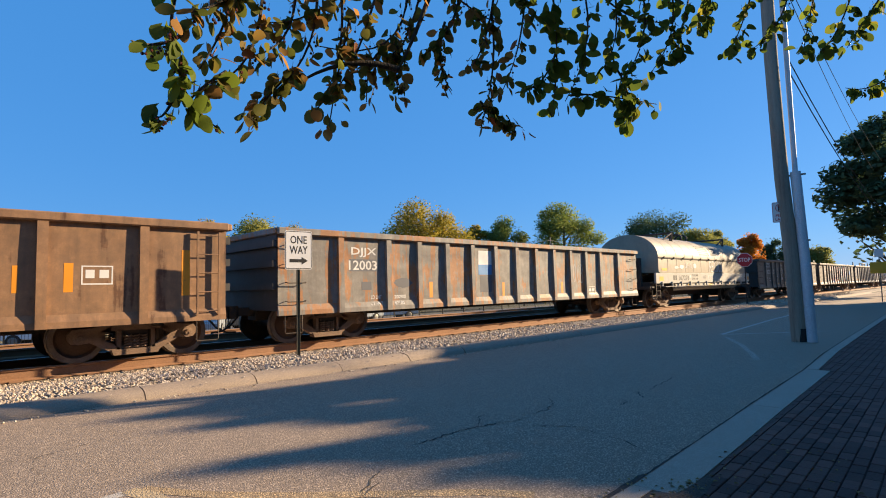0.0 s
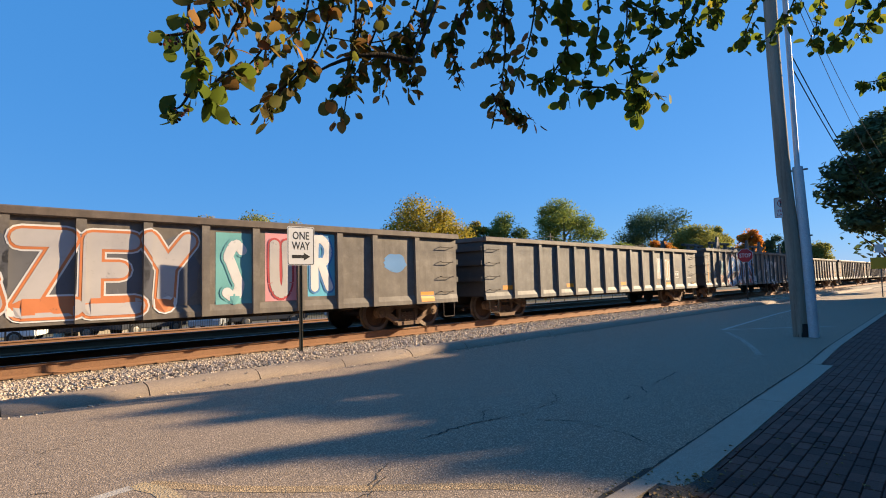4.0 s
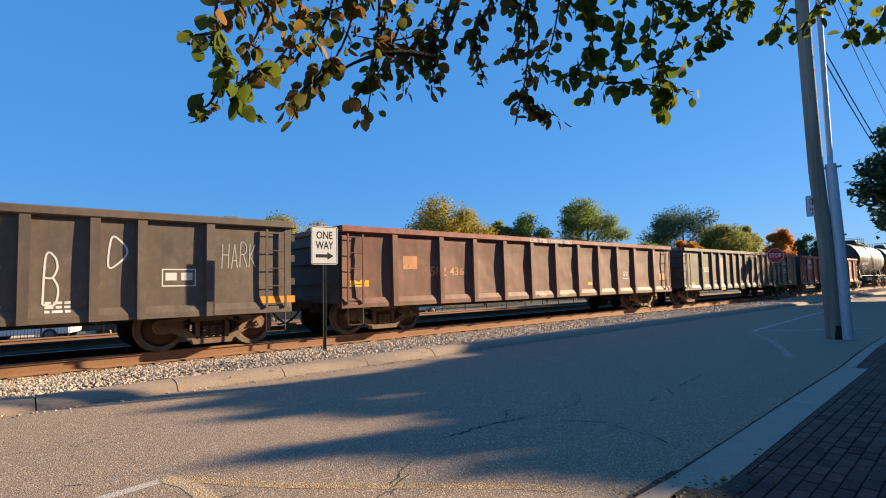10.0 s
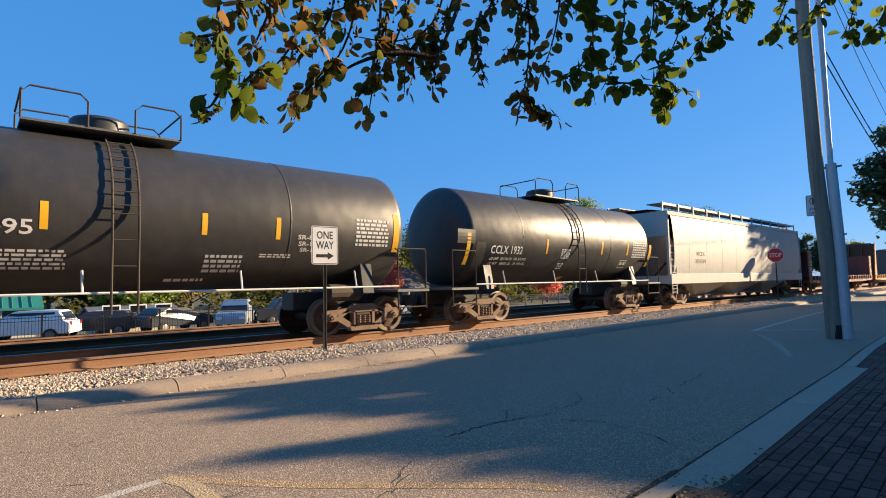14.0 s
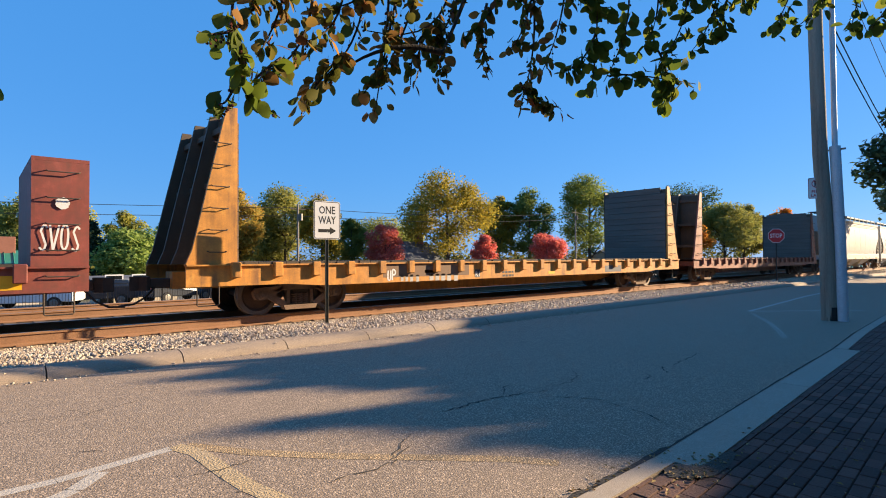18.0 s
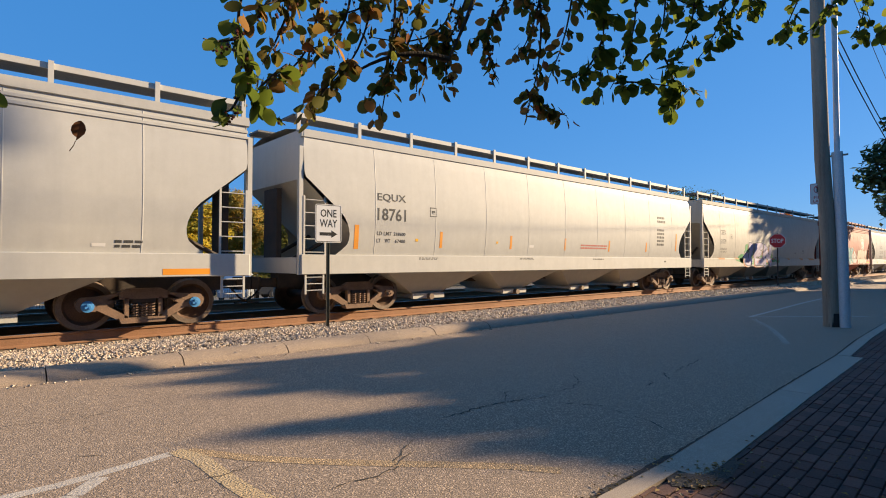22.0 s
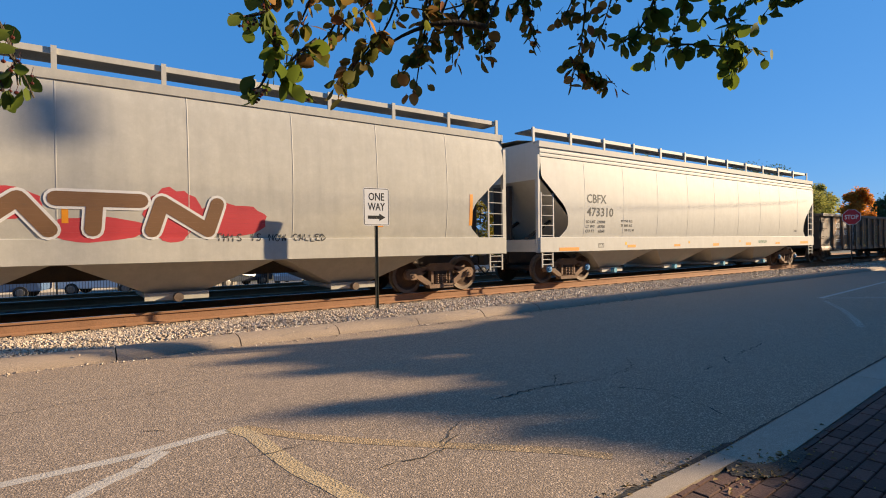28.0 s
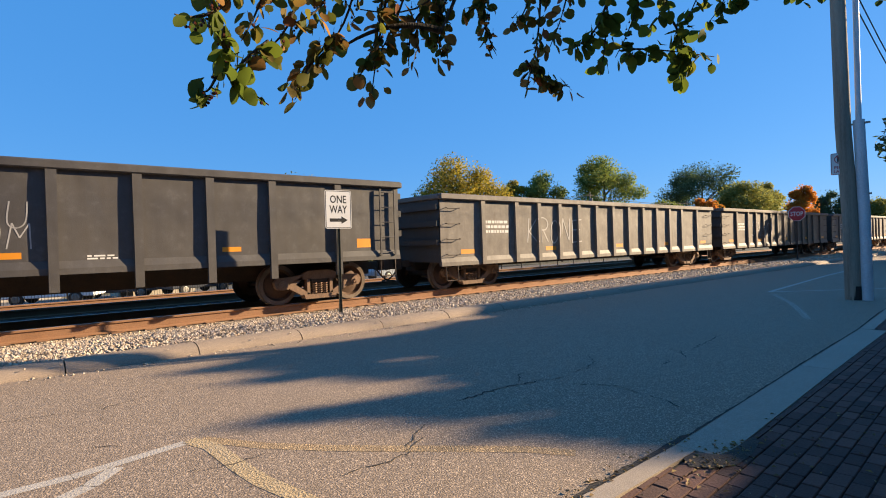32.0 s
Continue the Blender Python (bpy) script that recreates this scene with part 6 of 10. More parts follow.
FLEET["K"] = gondola(140.3, 156.0, DARK_BROWN, DARK_BROWN, "dark brown gondola car with large split white lettering", CLOSE, ladder_style="ladder")[0]
FLEET["L"] = gondola(157.2, 173.1, OXIDE, BRICK_RED, "red oxide gondola car with bulging side panels", WIDE, dented=0.026, ladder_style="ladder")[0]
FLEET["M"] = gondola(174.4, 190.3, DARK_BROWN, DARK_BROWN, "dark brown gondola car with a rusty cream panel", spaced(-4.98, 0.85, 13, -6.1, 6.24), ladder_style="ladder")[0]
FLEET["N"] = gondola(191.4, 207.1, BRICK_RED, BRICK_RED, "brick red gondola car with orange reflective patches", WIDE, dented=0.02, ladder_style="ladder")[0]
FLEET["O"] = tank_car(207.9, 220.2, TANK_BLACK, "black tank car with yellow stripes and white lettering", px=-0.9)[0]
FLEET["P"] = tank_car(220.9, 232.6, TANK_BLACK, "black tank car with repainted patches and worn lettering")[0]
FLEET["Q"] = hopper(233.4, 251.6, LIGHT_GREY, LIGHT_GREY, "light grey covered hopper car with smooth sides", cutaway=False)[0]
FLEET["R"] = bulkhead_flat(253.5, 273.15, FLAT_RED, "dark red empty flat car with low box bulkheads", FLAT_RED, 2.85, boxy=True)[0]
FLEET["S"] = bulkhead_flat(274.65, 294.6, FLAT_YELLOW, "worn yellow flat car with tall plank-lined bulkheads", FLAT_YELLOW, 4.18, GREY_WOOD)[0]
FLEET["T"] = bulkhead_flat(296.1, 315.55, FLAT_RUST, "rust red flat car with tall plank-lined bulkheads", FLAT_RUST, 4.18, GREY_WOOD)[0]
FLEET["U"] = hopper(317.2, 336.2, LIGHT_GREY, LIGHT_GREY, "light grey covered hopper car with blue outlet caps", bays=4, style="band", blue=True)[0]
FLEET["V"] = hopper(337.3, 356.0, LIGHT_GREY, LIGHT_GREY, "light grey covered hopper car with slim orange stripes", bays=4)[0]
FLEET["W"] = hopper(357.3, 376.2, PALE_BEIGE, PALE_BEIGE, "beige covered hopper car with lilac and green graffiti", bays=4)[0]
FLEET["X"] = hopper(377.3, 392.15, HOPPER_RED, HOPPER_RED, "brick red covered hopper car with teal graffiti", bays=3, style="band")[0]
FLEET["Y"] = hopper(393.2, 411.9, MID_GREY, LIGHT_GREY, "grey covered hopper car with faint worn graffiti", bays=3)[0]
FLEET["a"] = hopper(413.2, 432.4, PALE_BEIGE, PALE_BEIGE, "beige covered hopper car with brown and red graffiti", bays=4)[0]
FLEET["b"] = hopper(433.7, 452.85, LIGHT_GREY, LIGHT_GREY, "clean light grey covered hopper car with orange patches", bays=4, style="band", blue=True)[0]
FLEET["c"] = gondola(454.1, 469.8, RUST_ORANGE, DARK_BROWN, "brown gondola car with orange rust and pale scrawls", EVEN)[0]
FLEET["d"] = gondola(471.0, 490.6, BLACK, BLACK, "long black gondola car with cyan graffiti and ladders", spaced(-6.55, 1.202, 12, -8.1, 8.15), top=2.65, bottom=0.9, ladder_style="ladder", rib_bottom=0.62)[0]
FLEET["e"] = gondola(491.9, 507.6, GREY_BROWN, GREY_BROWN, "grey-brown gondola car with ribbed steel sides", EVEN)[0]
FLEET["f"] = gondola(508.7, 524.5, DARK_BROWN, DARK_BROWN, "dark brown gondola car with ribbed steel sides", EVEN)[0]
FLEET["g"] = gondola(525.7, 541.5, GREY_BROWN, GREY_BROWN, "dusty grey-brown gondola car near the train's end", EVEN)[0]
FLEET["h"] = gondola(542.6, 558.4, DARK_BROWN, DARK_BROWN, "dusty dark brown gondola car near the train's end", EVEN)[0]
FLEET["i"] = gondola(559.5, 575.3, GREY_BROWN, GREY_BROWN, "grey-brown gondola car far down the track", EVEN)[0]

# racks on the charcoal gondola
car = FLEET["H"]
g = Geo()
g.prism([(-0.42, 2.69), (0.42, 2.69), (0.30, 2.74), (0.10, 3.28), (0.10, 3.36), (-0.10, 3.36), (-0.10, 3.28), (-0.30, 2.74)], "y", -0.05, 0.05)
bracket = g.mesh("rack_bracket", BLACK)
for x in (-6.0, -1.0, 1.45, 6.05):
    for y in (-1.5, 1.5):
        part("rack_bracket", bracket, BLACK, car, "black steel upright bracket", loc=(x, y, 0))
for x0, x1 in ((-5.0, -2.0), (2.1, 5.0)):
    for y in (-0.75, 0.75):
        g = Geo()
        g.box(x0, x1, y - 0.09, y + 0.09, 3.06, 3.18, 0.01)
        beam = part("rack_beam", g, BLACK, car, "black steel rack beam")
        for x in (x0 + 0.8, x1 - 0.5):
            g = Geo()
            g.prism([(x - 0.2, 1.0), (x + 0.2, 1.0), (x + 0.13, 3.06), (x - 0.13, 3.06)], "y", y - 0.06, y + 0.06)
            part("rack_post", g, BLACK, beam)
for k in range(22):
    g = Geo()
    x = -7.4 + 14.8 * k / 21
    g.prism([(x - 0.06, 2.69), (x + 0.06, 2.69), (x, 2.79)], "y", -1.55, -1.5)
    part("rope_hook", g, BLACK, car)

# ---- lettering, placards and graffiti ----
car = FLEET["A"]
placard(car, 5.66, 1.35, 6.12, 1.67, LETTER_WHITE)
patch(car, 5.42, 1.23, 5.55, 1.71, ORANGE)
patch(car, 7.23, 1.13, 7.38, 1.98, ORANGE)
patch(car, 4.76, 1.23, 4.83, 1.66, ORANGE)
car = FLEET["B"]
patch(car, -6.30, 1.6, -5.45, 1.89, DULL_GREY)
words(car, "DJJX", -6.24, 1.94, 0.74, 0.23, LETTER_WHITE)
words(car, "12003", -6.31, 1.63, 0.82, 0.23, LETTER_WHITE)
patch(car, -5.95, 1.15, -5.66, 1.35, DULL_GREY)
words(car, "LD LMT", -5.68, 0.93, 0.32, 0.09, LETTER_WHITE)
words(car, "200900", -4.96, 0.92, 0.38, 0.09, LETTER_WHITE)
words(car, "LT WT", -5.7, 0.78, 0.37, 0.09, LETTER_WHITE)
words(car, "67100", -4.96, 0.77, 0.3, 0.09, LETTER_WHITE)
patch(car, -3.76, 0.91, -3.63, 1.33, ORANGE)
patch(car, -0.72, 0.87, -0.61, 1.29, ORANGE)
patch(car, 2.47, 0.89, 2.6, 1.27, ORANGE)
patch(car, -1.78, 1.82, -1.2, 2.23, WHITE_SPRAY)
patch(car, -1.79, 1.52, -1.2, 1.82, BLUE_SPRAY)
patch(car, -1.73, 1.01, -1.21, 1.5, DULL_GREY)
placard(car, 4.23, 0.8, 4.72, 1.08, LETTER_WHITE)
spray_blob(car, -4.97, 1.19, -4.35, 1.44, DULL_GREY)
tag_scrawl(car, "OCB", 3.26, 1.26, 3.95, 1.86, FADED_SPRAY, 0.03)
car = FLEET["C"]
patch(car, -1.18, 2.96, 0.23, 3.02, LETTER_DARK)
patch(car, -1.16, 2.85, 0.17, 2.91, LETTER_DARK)
patch(car, -1.14, 2.74, 0.13, 2.8, LETTER_DARK)
patch(car, -1.11, 2.64, 0.1, 2.69, LETTER_DARK)
patch(car, -1.08, 2.53, 0.07, 2.59, LETTER_DARK)
patch(car, 0.12, 2.51, 0.28, 2.93, LETTER_DARK)
patch(car, 0.5, 2.53, 0.67, 2.96, LETTER_DARK)
patch(car, 0.81, 2.87, 1.44, 2.95, LETTER_DARK)
patch(car, 0.75, 2.72, 1.37, 2.8, LETTER_DARK)
patch(car, 0.71, 2.54, 1.32, 2.61, LETTER_DARK)
words(car, "167276", -3.94, 1.25, 1.22, 0.24, LETTER_DARK)
patch(car, -4.59, 1.27, -4.41, 1.49, LETTER_DARK)
patch(car, -4.36, 1.27, -4.18, 1.49, LETTER_DARK)
words(car, "LD LMT  224400", -2.39, 1.44, 0.78, 0.1, LETTER_DARK)
words(car, "LT WT  61100", -2.39, 1.27, 0.78, 0.1, LETTER_DARK)
patch(car, -2.65, 1.38, -2.49, 1.49, WHITE_SPRAY)
spray_blob(car, -4.29, 1.8, -3.79, 1.93, WHITE_SPRAY)
spray_blob(car, -3.71, 1.81, -3.17, 2, WHITE_SPRAY)
spray_blob(car, -2.05, 1.85, -1.6, 2.09, WHITE_SPRAY)
tag_scrawl(car, "LIKES LITTLE", -3.04, 1.86, -2.15, 2.06, WHITE_SPRAY, 0.02)
tag_scrawl(car, "RECUCS", 0.15, 1.67, 2.08, 2.2, WHITE_SPRAY, 0.06)
patch(car, -5.68, 1.71, -5.11, 1.83, YELLOW)
patch(car, -6.07, 1.24, -5.64, 1.44, YELLOW)
patch(car, -2.94, 0.96, -2.53, 1.07, YELLOW)
patch(car, -0.21, 0.94, 0.31, 1.05, YELLOW)
patch(car, 2.54, 0.94, 2.96, 1.06, ORANGE)
patch(car, 6.0, 1.23, 6.35, 1.42, ORANGE)
tag_scrawl(car, "BLR", -0.92, 1.33, -0.51, 1.48, FADED_SPRAY, 0.03)
tag_scrawl(car, "CATTAIL", -0.26, 1.26, 1.37, 1.48, WHITE_SPRAY, 0.03)
tag_scrawl(car, "GRUNE", 2.63, 1.22, 4.08, 1.47, FADED_SPRAY, 0.03)
words(car, "CS-17", 5.55, 1.27, 0.35, 0.11, LETTER_DARK)
placard(car, 4.6, 1.26, 5.1, 1.52, LETTER_WHITE)
car = FLEET["E"]
patch(car, -6.03, 2.02, -5.2, 2.29, PANEL_WHITE)
words(car, "HKRX", -5.99, 2.06, 0.75, 0.18, LETTER_DARK)
patch(car, -5.92, 1.58, -5.2, 1.85, PANEL_WHITE)
words(car, "503", -5.82, 1.61, 0.54, 0.19, LETTER_DARK)
words(car, "LD LMT", -6.2, 1.26, 0.35, 0.07, LETTER_WHITE)
words(car, "193100", -5.6, 1.25, 0.33, 0.08, LETTER_WHITE)
words(car, "LT WT", -6.2, 1.11, 0.35, 0.07, LETTER_WHITE)
words(car, "74900", -5.6, 1.1, 0.33, 0.08, LETTER_WHITE)
patch(car, -7.67, 0.74, -7.21, 0.95, ORANGE)
patch(car, -7.15, 0.78, -6.86, 0.93, BLUE_SPRAY)
patch(car, -6.39, 0.77, -6.32, 1.22, BLUE_SPRAY)
tag_scrawl(car, "RASO", -4.86, 1.19, -4.3, 1.59, WHITE_SPRAY, 0.03)
tag_scrawl(car, "GLEN", -4.86, 0.73, -4.27, 1.14, WHITE_SPRAY, 0.03)
graffiti(car, "JAZEY", -3.79, 0.81, 0.83, 2.21, [GREY_SPRAY], ORANGE_SPRAY, cloud=DULL_GREY, thick=0.2, outer=WHITE_SPRAY, shine=None)
patch(car, 1.21, 0.86, 1.96, 2.27, TEAL)
patch(car, 2.22, 0.88, 2.98, 2.31, PINK)
patch(car, 3.2, 0.95, 3.89, 2.34, CYAN)
graffiti(car, "S", 1.29, 0.92, 1.83, 2.17, [WHITE_SPRAY], TEAL, cloud=None, thick=0.16, outer=None, shine=None)
graffiti(car, "U", 2.31, 0.97, 2.86, 2.2, [GREY_SPRAY], RED_SPRAY, cloud=None, thick=0.18, outer=None, shine=None)
graffiti(car, "R", 3.27, 1.02, 3.81, 2.23, [WHITE_SPRAY], BLUE_SPRAY, cloud=None, thick=0.16, outer=None, shine=None)
spray_blob(car, -3.85, 1.01, -3.48, 1.81, LILAC)
spray_blob(car, -2.62, 0.75, -2.3, 1.14, LILAC)
spray_blob(car, 5.29, 1.47, 6.05, 1.96, BLUE_SPRAY)
patch(car, 0.08, 0.87, 0.46, 1, ORANGE)
patch(car, 6.5, 0.7, 6.97, 0.96, ORANGE)
car = FLEET["D"]
patch(car, -3.75, 0.86, -3.3, 0.96, ORANGE)
patch(car, -0.77, 0.85, -0.3, 0.97, ORANGE)
patch(car, 3.13, 0.89, 3.7, 0.98, ORANGE)
patch(car, 7.11, 0.79, 7.49, 0.99, ORANGE)
patch(car, -6.03, 2.02, -5.2, 2.29, PANEL_WHITE)
words(car, "HKRX", -5.99, 2.06, 0.75, 0.18, LETTER_DARK)
patch(car, -5.92, 1.58, -5.2, 1.85, PANEL_WHITE)
words(car, "503", -5.81, 1.61, 0.56, 0.19, LETTER_DARK)
patch(car, -4.72, 1.6, -4.28, 1.88, PANEL_WHITE)
words(car, "80", -4.66, 1.64, 0.32, 0.19, LETTER_DARK)
words(car, "LD LMT", -6.2, 1.26, 0.35, 0.07, LETTER_WHITE)
words(car, "194100", -5.6, 1.25, 0.33, 0.08, LETTER_WHITE)
words(car, "LT WT", -6.2, 1.11, 0.35, 0.07, LETTER_WHITE)
words(car, "73800", -5.6, 1.1, 0.33, 0.08, LETTER_WHITE)
tag_scrawl(car, "V", -3.86, 1.66, -3.23, 2.01, WHITE_SPRAY, 0.02)
tag_scrawl(car, "A", -3.85, 1.29, -3.23, 1.68, WHITE_SPRAY, 0.02)
tag_scrawl(car, "O", -2.72, 1.93, -2.25, 2.24, WHITE_SPRAY, 0.03)
tag_scrawl(car, "YM", -2.81, 1.4, -2.12, 1.93, WHITE_SPRAY, 0.03)
tag_scrawl(car, "DRAWING", -2.8, 1.18, -2.28, 1.34, WHITE_SPRAY, 0.03)
tag_scrawl(car, "ESRBN", -1.86, 1.44, -1.28, 1.9, FADED_SPRAY, 0.02)
tag_scrawl(car, "MUREN", -1.75, 1.3, -1.28, 1.57, FADED_SPRAY, 0.02)
tag_scrawl(car, "BCN", -1.75, 0.73, -1.36, 0.99, WHITE_SPRAY, 0.03)
tag_scrawl(car, "XEROX", -0.86, 1.43, -0.37, 1.62, FADED_SPRAY, 0.02)
tag_scrawl(car, "CUT", -0.77, 1.2, -0.37, 1.39, FADED_SPRAY, 0.02)
graffiti(car, "CASPLK", 0.13, 0.77, 3.76, 2.02, [BEIGE_SPRAY], FADED_SPRAY, cloud=None, thick=0.42, outer=None, shine=None)
placard(car, 5.22, 1.18, 5.65, 1.44, LETTER_WHITE)
small_print(car, 4.17, 1.35, 4.72, 1.62, 4, LETTER_WHITE)
tag_scrawl(car, "Y", 0.25, 0.68, 0.43, 1.03, WHITE_SPRAY, 0.03)
tag_scrawl(car, "WBG", -3.89, 1.11, -3.42, 1.26, FADED_SPRAY, 0.02)
patch(car, 7.19, 2.65, 7.76, 2.7, LETTER_WHITE)
car = FLEET["F"]
patch(car, 3.58, 1.13, 4.09, 2, BEIGE_SPRAY)
patch(car, 4.3, 1.06, 5.02, 2.03, BEIGE_SPRAY)
tag_scrawl(car, "UNN", 3.6, 1.16, 4.09, 2.03, WHITE_SPRAY, 0.05)
tag_scrawl(car, "EO", 4.32, 1.14, 5, 1.99, WHITE_SPRAY, 0.05)
patch(car, 4.5, 0.87, 4.96, 0.98, ORANGE)
patch(car, 3.59, 0.89, 3.65, 0.96, ORANGE)
placard(car, 5.47, 1.17, 5.91, 1.47, LETTER_WHITE)
words(car, "CU FT 2743", 6.88, 2.25, 0.4, 0.08, LETTER_WHITE)
words(car, "KFS", 7.44, 0.8, 0.35, 0.16, YELLOW)
tag_scrawl(car, "MARKS", 6.83, 1.25, 7.39, 1.48, FADED_SPRAY, 0.02)
placard(car, 5.61, 0.8, 5.84, 0.87, LETTER_WHITE)
spray_blob(car, 5.45, 1.63, 6.4, 2.04, SMEAR)
small_print(car, 6.77, 1.16, 7.39, 1.21, 1, LETTER_WHITE)
small_print(car, 7, 0.87, 7.27, 0.92, 1, LETTER_WHITE)
for x in (-6.9, -3.4, 0.4):
    patch(car, x - 0.28, 0.93, x + 0.28, 1.06, ORANGE)
car = FLEET["H"]
patch(car, -7.48, 0.84, -7.38, 1.9, ORANGE)
patch(car, -5, 0.73, -4.89, 1.26, ORANGE)
words(car, "CEFX", -5.67, 1.87, 0.72, 0.18, LETTER_WHITE)
words(car, "30159", -5.68, 1.41, 0.73, 0.22, LETTER_WHITE)
tag_scrawl(car, "MAST", -7.1, 1.31, -6.41, 1.76, FADED_SPRAY, 0.02)
tag_scrawl(car, "MS", -6.77, 1.13, -6.35, 1.47, WHITE_SPRAY, 0.03)
patch(car, -6.87, 1.09, -6.58, 1.25, DULL_GREY)
tag_scrawl(car, "ERMUK", -7.42, 2.07, -6.47, 2.35, BEIGE_SPRAY, 0.025)
words(car, "LD LMT", -5.76, 1.14, 0.36, 0.08, LETTER_WHITE)
words(car, "220500", -5.28, 1.14, 0.36, 0.08, LETTER_WHITE)
words(car, "LT WT", -5.76, 0.98, 0.3, 0.08, LETTER_WHITE)
words(car, "65500", -5.24, 0.98, 0.32, 0.08, LETTER_WHITE)
tag_scrawl(car, "ZXN", -5.8, 1.25, -5.1, 2.0, TEAL, 0.035)
tag_scrawl(car, "ZRKS", -5.75, 0.85, -4.98, 1.25, ORANGE_SPRAY, 0.03)
tag_scrawl(car, "JHH", -4.88, 2.19, -4.51, 2.41, WHITE_SPRAY, 0.03)
graffiti(car, "b", -4.6, 0.72, -2.75, 2.32, [BLUE_SPRAY], WHITE_SPRAY, thick=0.15, outer=RED_SPRAY, rim=0.16)
graffiti(car, "oks", -2.95, 0.78, 0.1, 2.22, [BLUE_SPRAY], WHITE_SPRAY, thick=0.15, outer=RED_SPRAY, rim=0.16)
patch(car, -1.18, 0.98, -1.11, 1.39, ORANGE)
patch(car, 1.81, 0.93, 1.9, 1.37, ORANGE)
patch(car, 5.32, 0.78, 5.45, 1.25, ORANGE)
patch(car, 8.1, 0.8, 8.22, 1.77, ORANGE)
patch(car, 0.02, 1.68, 0.3, 2.36, YELLOW_SPRAY)
spray_blob(car, -0.04, 2.2, 0.36, 2.48, YELLOW_SPRAY)
patch(car, -0.06, 1.6, 0.38, 1.7, YELLOW_SPRAY)
diamond(car, 0.55, 1.45, 0.38, BROWN_SPRAY)
patch(car, 0.1, 0.85, 1.0, 1.2, WHITE_SPRAY)
tag_scrawl(car, "V", -0.06, 1.43, 0.37, 1.73, BEIGE_SPRAY, 0.05)
tag_scrawl(car, "RKX", 2.35, 0.71, 5.2, 2.05, WHITE_SPRAY, 0.17)
tag_scrawl(car, "CELL", 0.04, 0.73, 0.76, 1.33, WHITE_SPRAY, 0.04)
tag_scrawl(car, "DN", 0.82, 1.01, 1.61, 1.48, WHITE_SPRAY, 0.05)
tag_scrawl(car, "ROO", 1.17, 0.68, 1.61, 1, FADED_SPRAY, 0.02)
spray_blob(car, -3.23, 2.32, -2.9, 2.56, WHITE_SPRAY)
words(car, "FIRST ON", -4.14, 2.63, 0.47, 0.08, LETTER_WHITE, y=-1.5715)
words(car, "LAST OFF", -3.52, 2.65, 0.47, 0.09, LETTER_WHITE, y=-1.5715)
car = FLEET["I"]
patch(car, -5.91, 2.02, -5.08, 2.29, PANEL_WHITE)
words(car, "HKRX", -5.87, 2.06, 0.75, 0.18, LETTER_DARK)
patch(car, -5.8, 1.58, -5.08, 1.85, PANEL_WHITE)
words(car, "503", -5.7, 1.61, 0.54, 0.19, LETTER_DARK)
patch(car, -4.93, 1.59, -4.52, 1.86, PANEL_WHITE)
words(car, "91", -4.9, 1.61, 0.26, 0.21, LETTER_DARK)
patch(car, -4.79, 1.15, -4.34, 1.25, YELLOW)
patch(car, -1.88, 1.13, -1.44, 1.24, YELLOW)
patch(car, 1.11, 1.14, 1.57, 1.25, YELLOW)
patch(car, 3.11, 1.15, 3.55, 1.24, YELLOW)
patch(car, 6.53, 1.18, 7.41, 1.3, YELLOW)
graffiti(car, "SBEUKK", -4.06, 0.72, -1.15, 1.92, [FADED_SPRAY], WHITE_SPRAY, cloud=None, thick=0.34, outer=None, shine=None)
for x in (2.4, 3.5, 4.6, 5.7, 6.8):
    spray_blob(car, x - 0.62, 0.6, x + 0.62, 1.55, SMEAR_BROWN)
tag_scrawl(car, "PILRAS", 1.99, 0.64, 7.37, 2.25, WHITE_SPRAY, 0.07)
tag_scrawl(car, "WEE", -4.75, 1.34, -4.48, 1.53, FADED_SPRAY, 0.02)
tag_scrawl(car, "THE", 1.38, 1.78, 1.79, 1.96, WHITE_SPRAY, 0.03)
tag_scrawl(car, "DAY", 1.38, 1.56, 1.78, 1.74, WHITE_SPRAY, 0.03)
tag_scrawl(car, "SELS", 2.98, 2.09, 3.39, 2.29, WHITE_SPRAY, 0.03)
tag_scrawl(car, "DONE", 5.17, 2.11, 5.87, 2.38, WHITE_SPRAY, 0.03)
car = FLEET["J"]
patch(car, -3.87, 1.08, -3.75, 1.52, ORANGE)
patch(car, -1.06, 1.09, -0.93, 1.52, ORANGE)
patch(car, 1.02, 1.07, 1.12, 1.53, ORANGE)
patch(car, 3.84, 1.12, 3.95, 1.53, ORANGE)
patch(car, 6.84, 1.13, 7, 1.95, ORANGE)
patch(car, -0.24, 1.69, 0.41, 2.33, PANEL_WHITE)
patch(car, -0.24, 1.41, 0.41, 1.69, BLUE_SPRAY)
diamond(car, 0.08, 2.04, 0.24, BLUE_SPRAY)
tag_scrawl(car, "EKSY", -4.11, 1.59, -3.49, 1.96, WHITE_SPRAY, 0.03)
tag_scrawl(car, "FOLO", -3.18, 1.48, -2.6, 1.91, WHITE_SPRAY, 0.03)
tag_scrawl(car, "EKSY", -2.21, 1.56, -1.58, 1.99, WHITE_SPRAY, 0.03)
tag_scrawl(car, "O", -1.98, 1.35, -1.78, 1.56, WHITE_SPRAY, 0.03)
tag_scrawl(car, "BRBO", -2.31, 1.06, -1.62, 1.35, WHITE_SPRAY, 0.03)
tag_scrawl(car, "VAN", -2.08, 0.85, -1.66, 1.03, WHITE_SPRAY, 0.03)
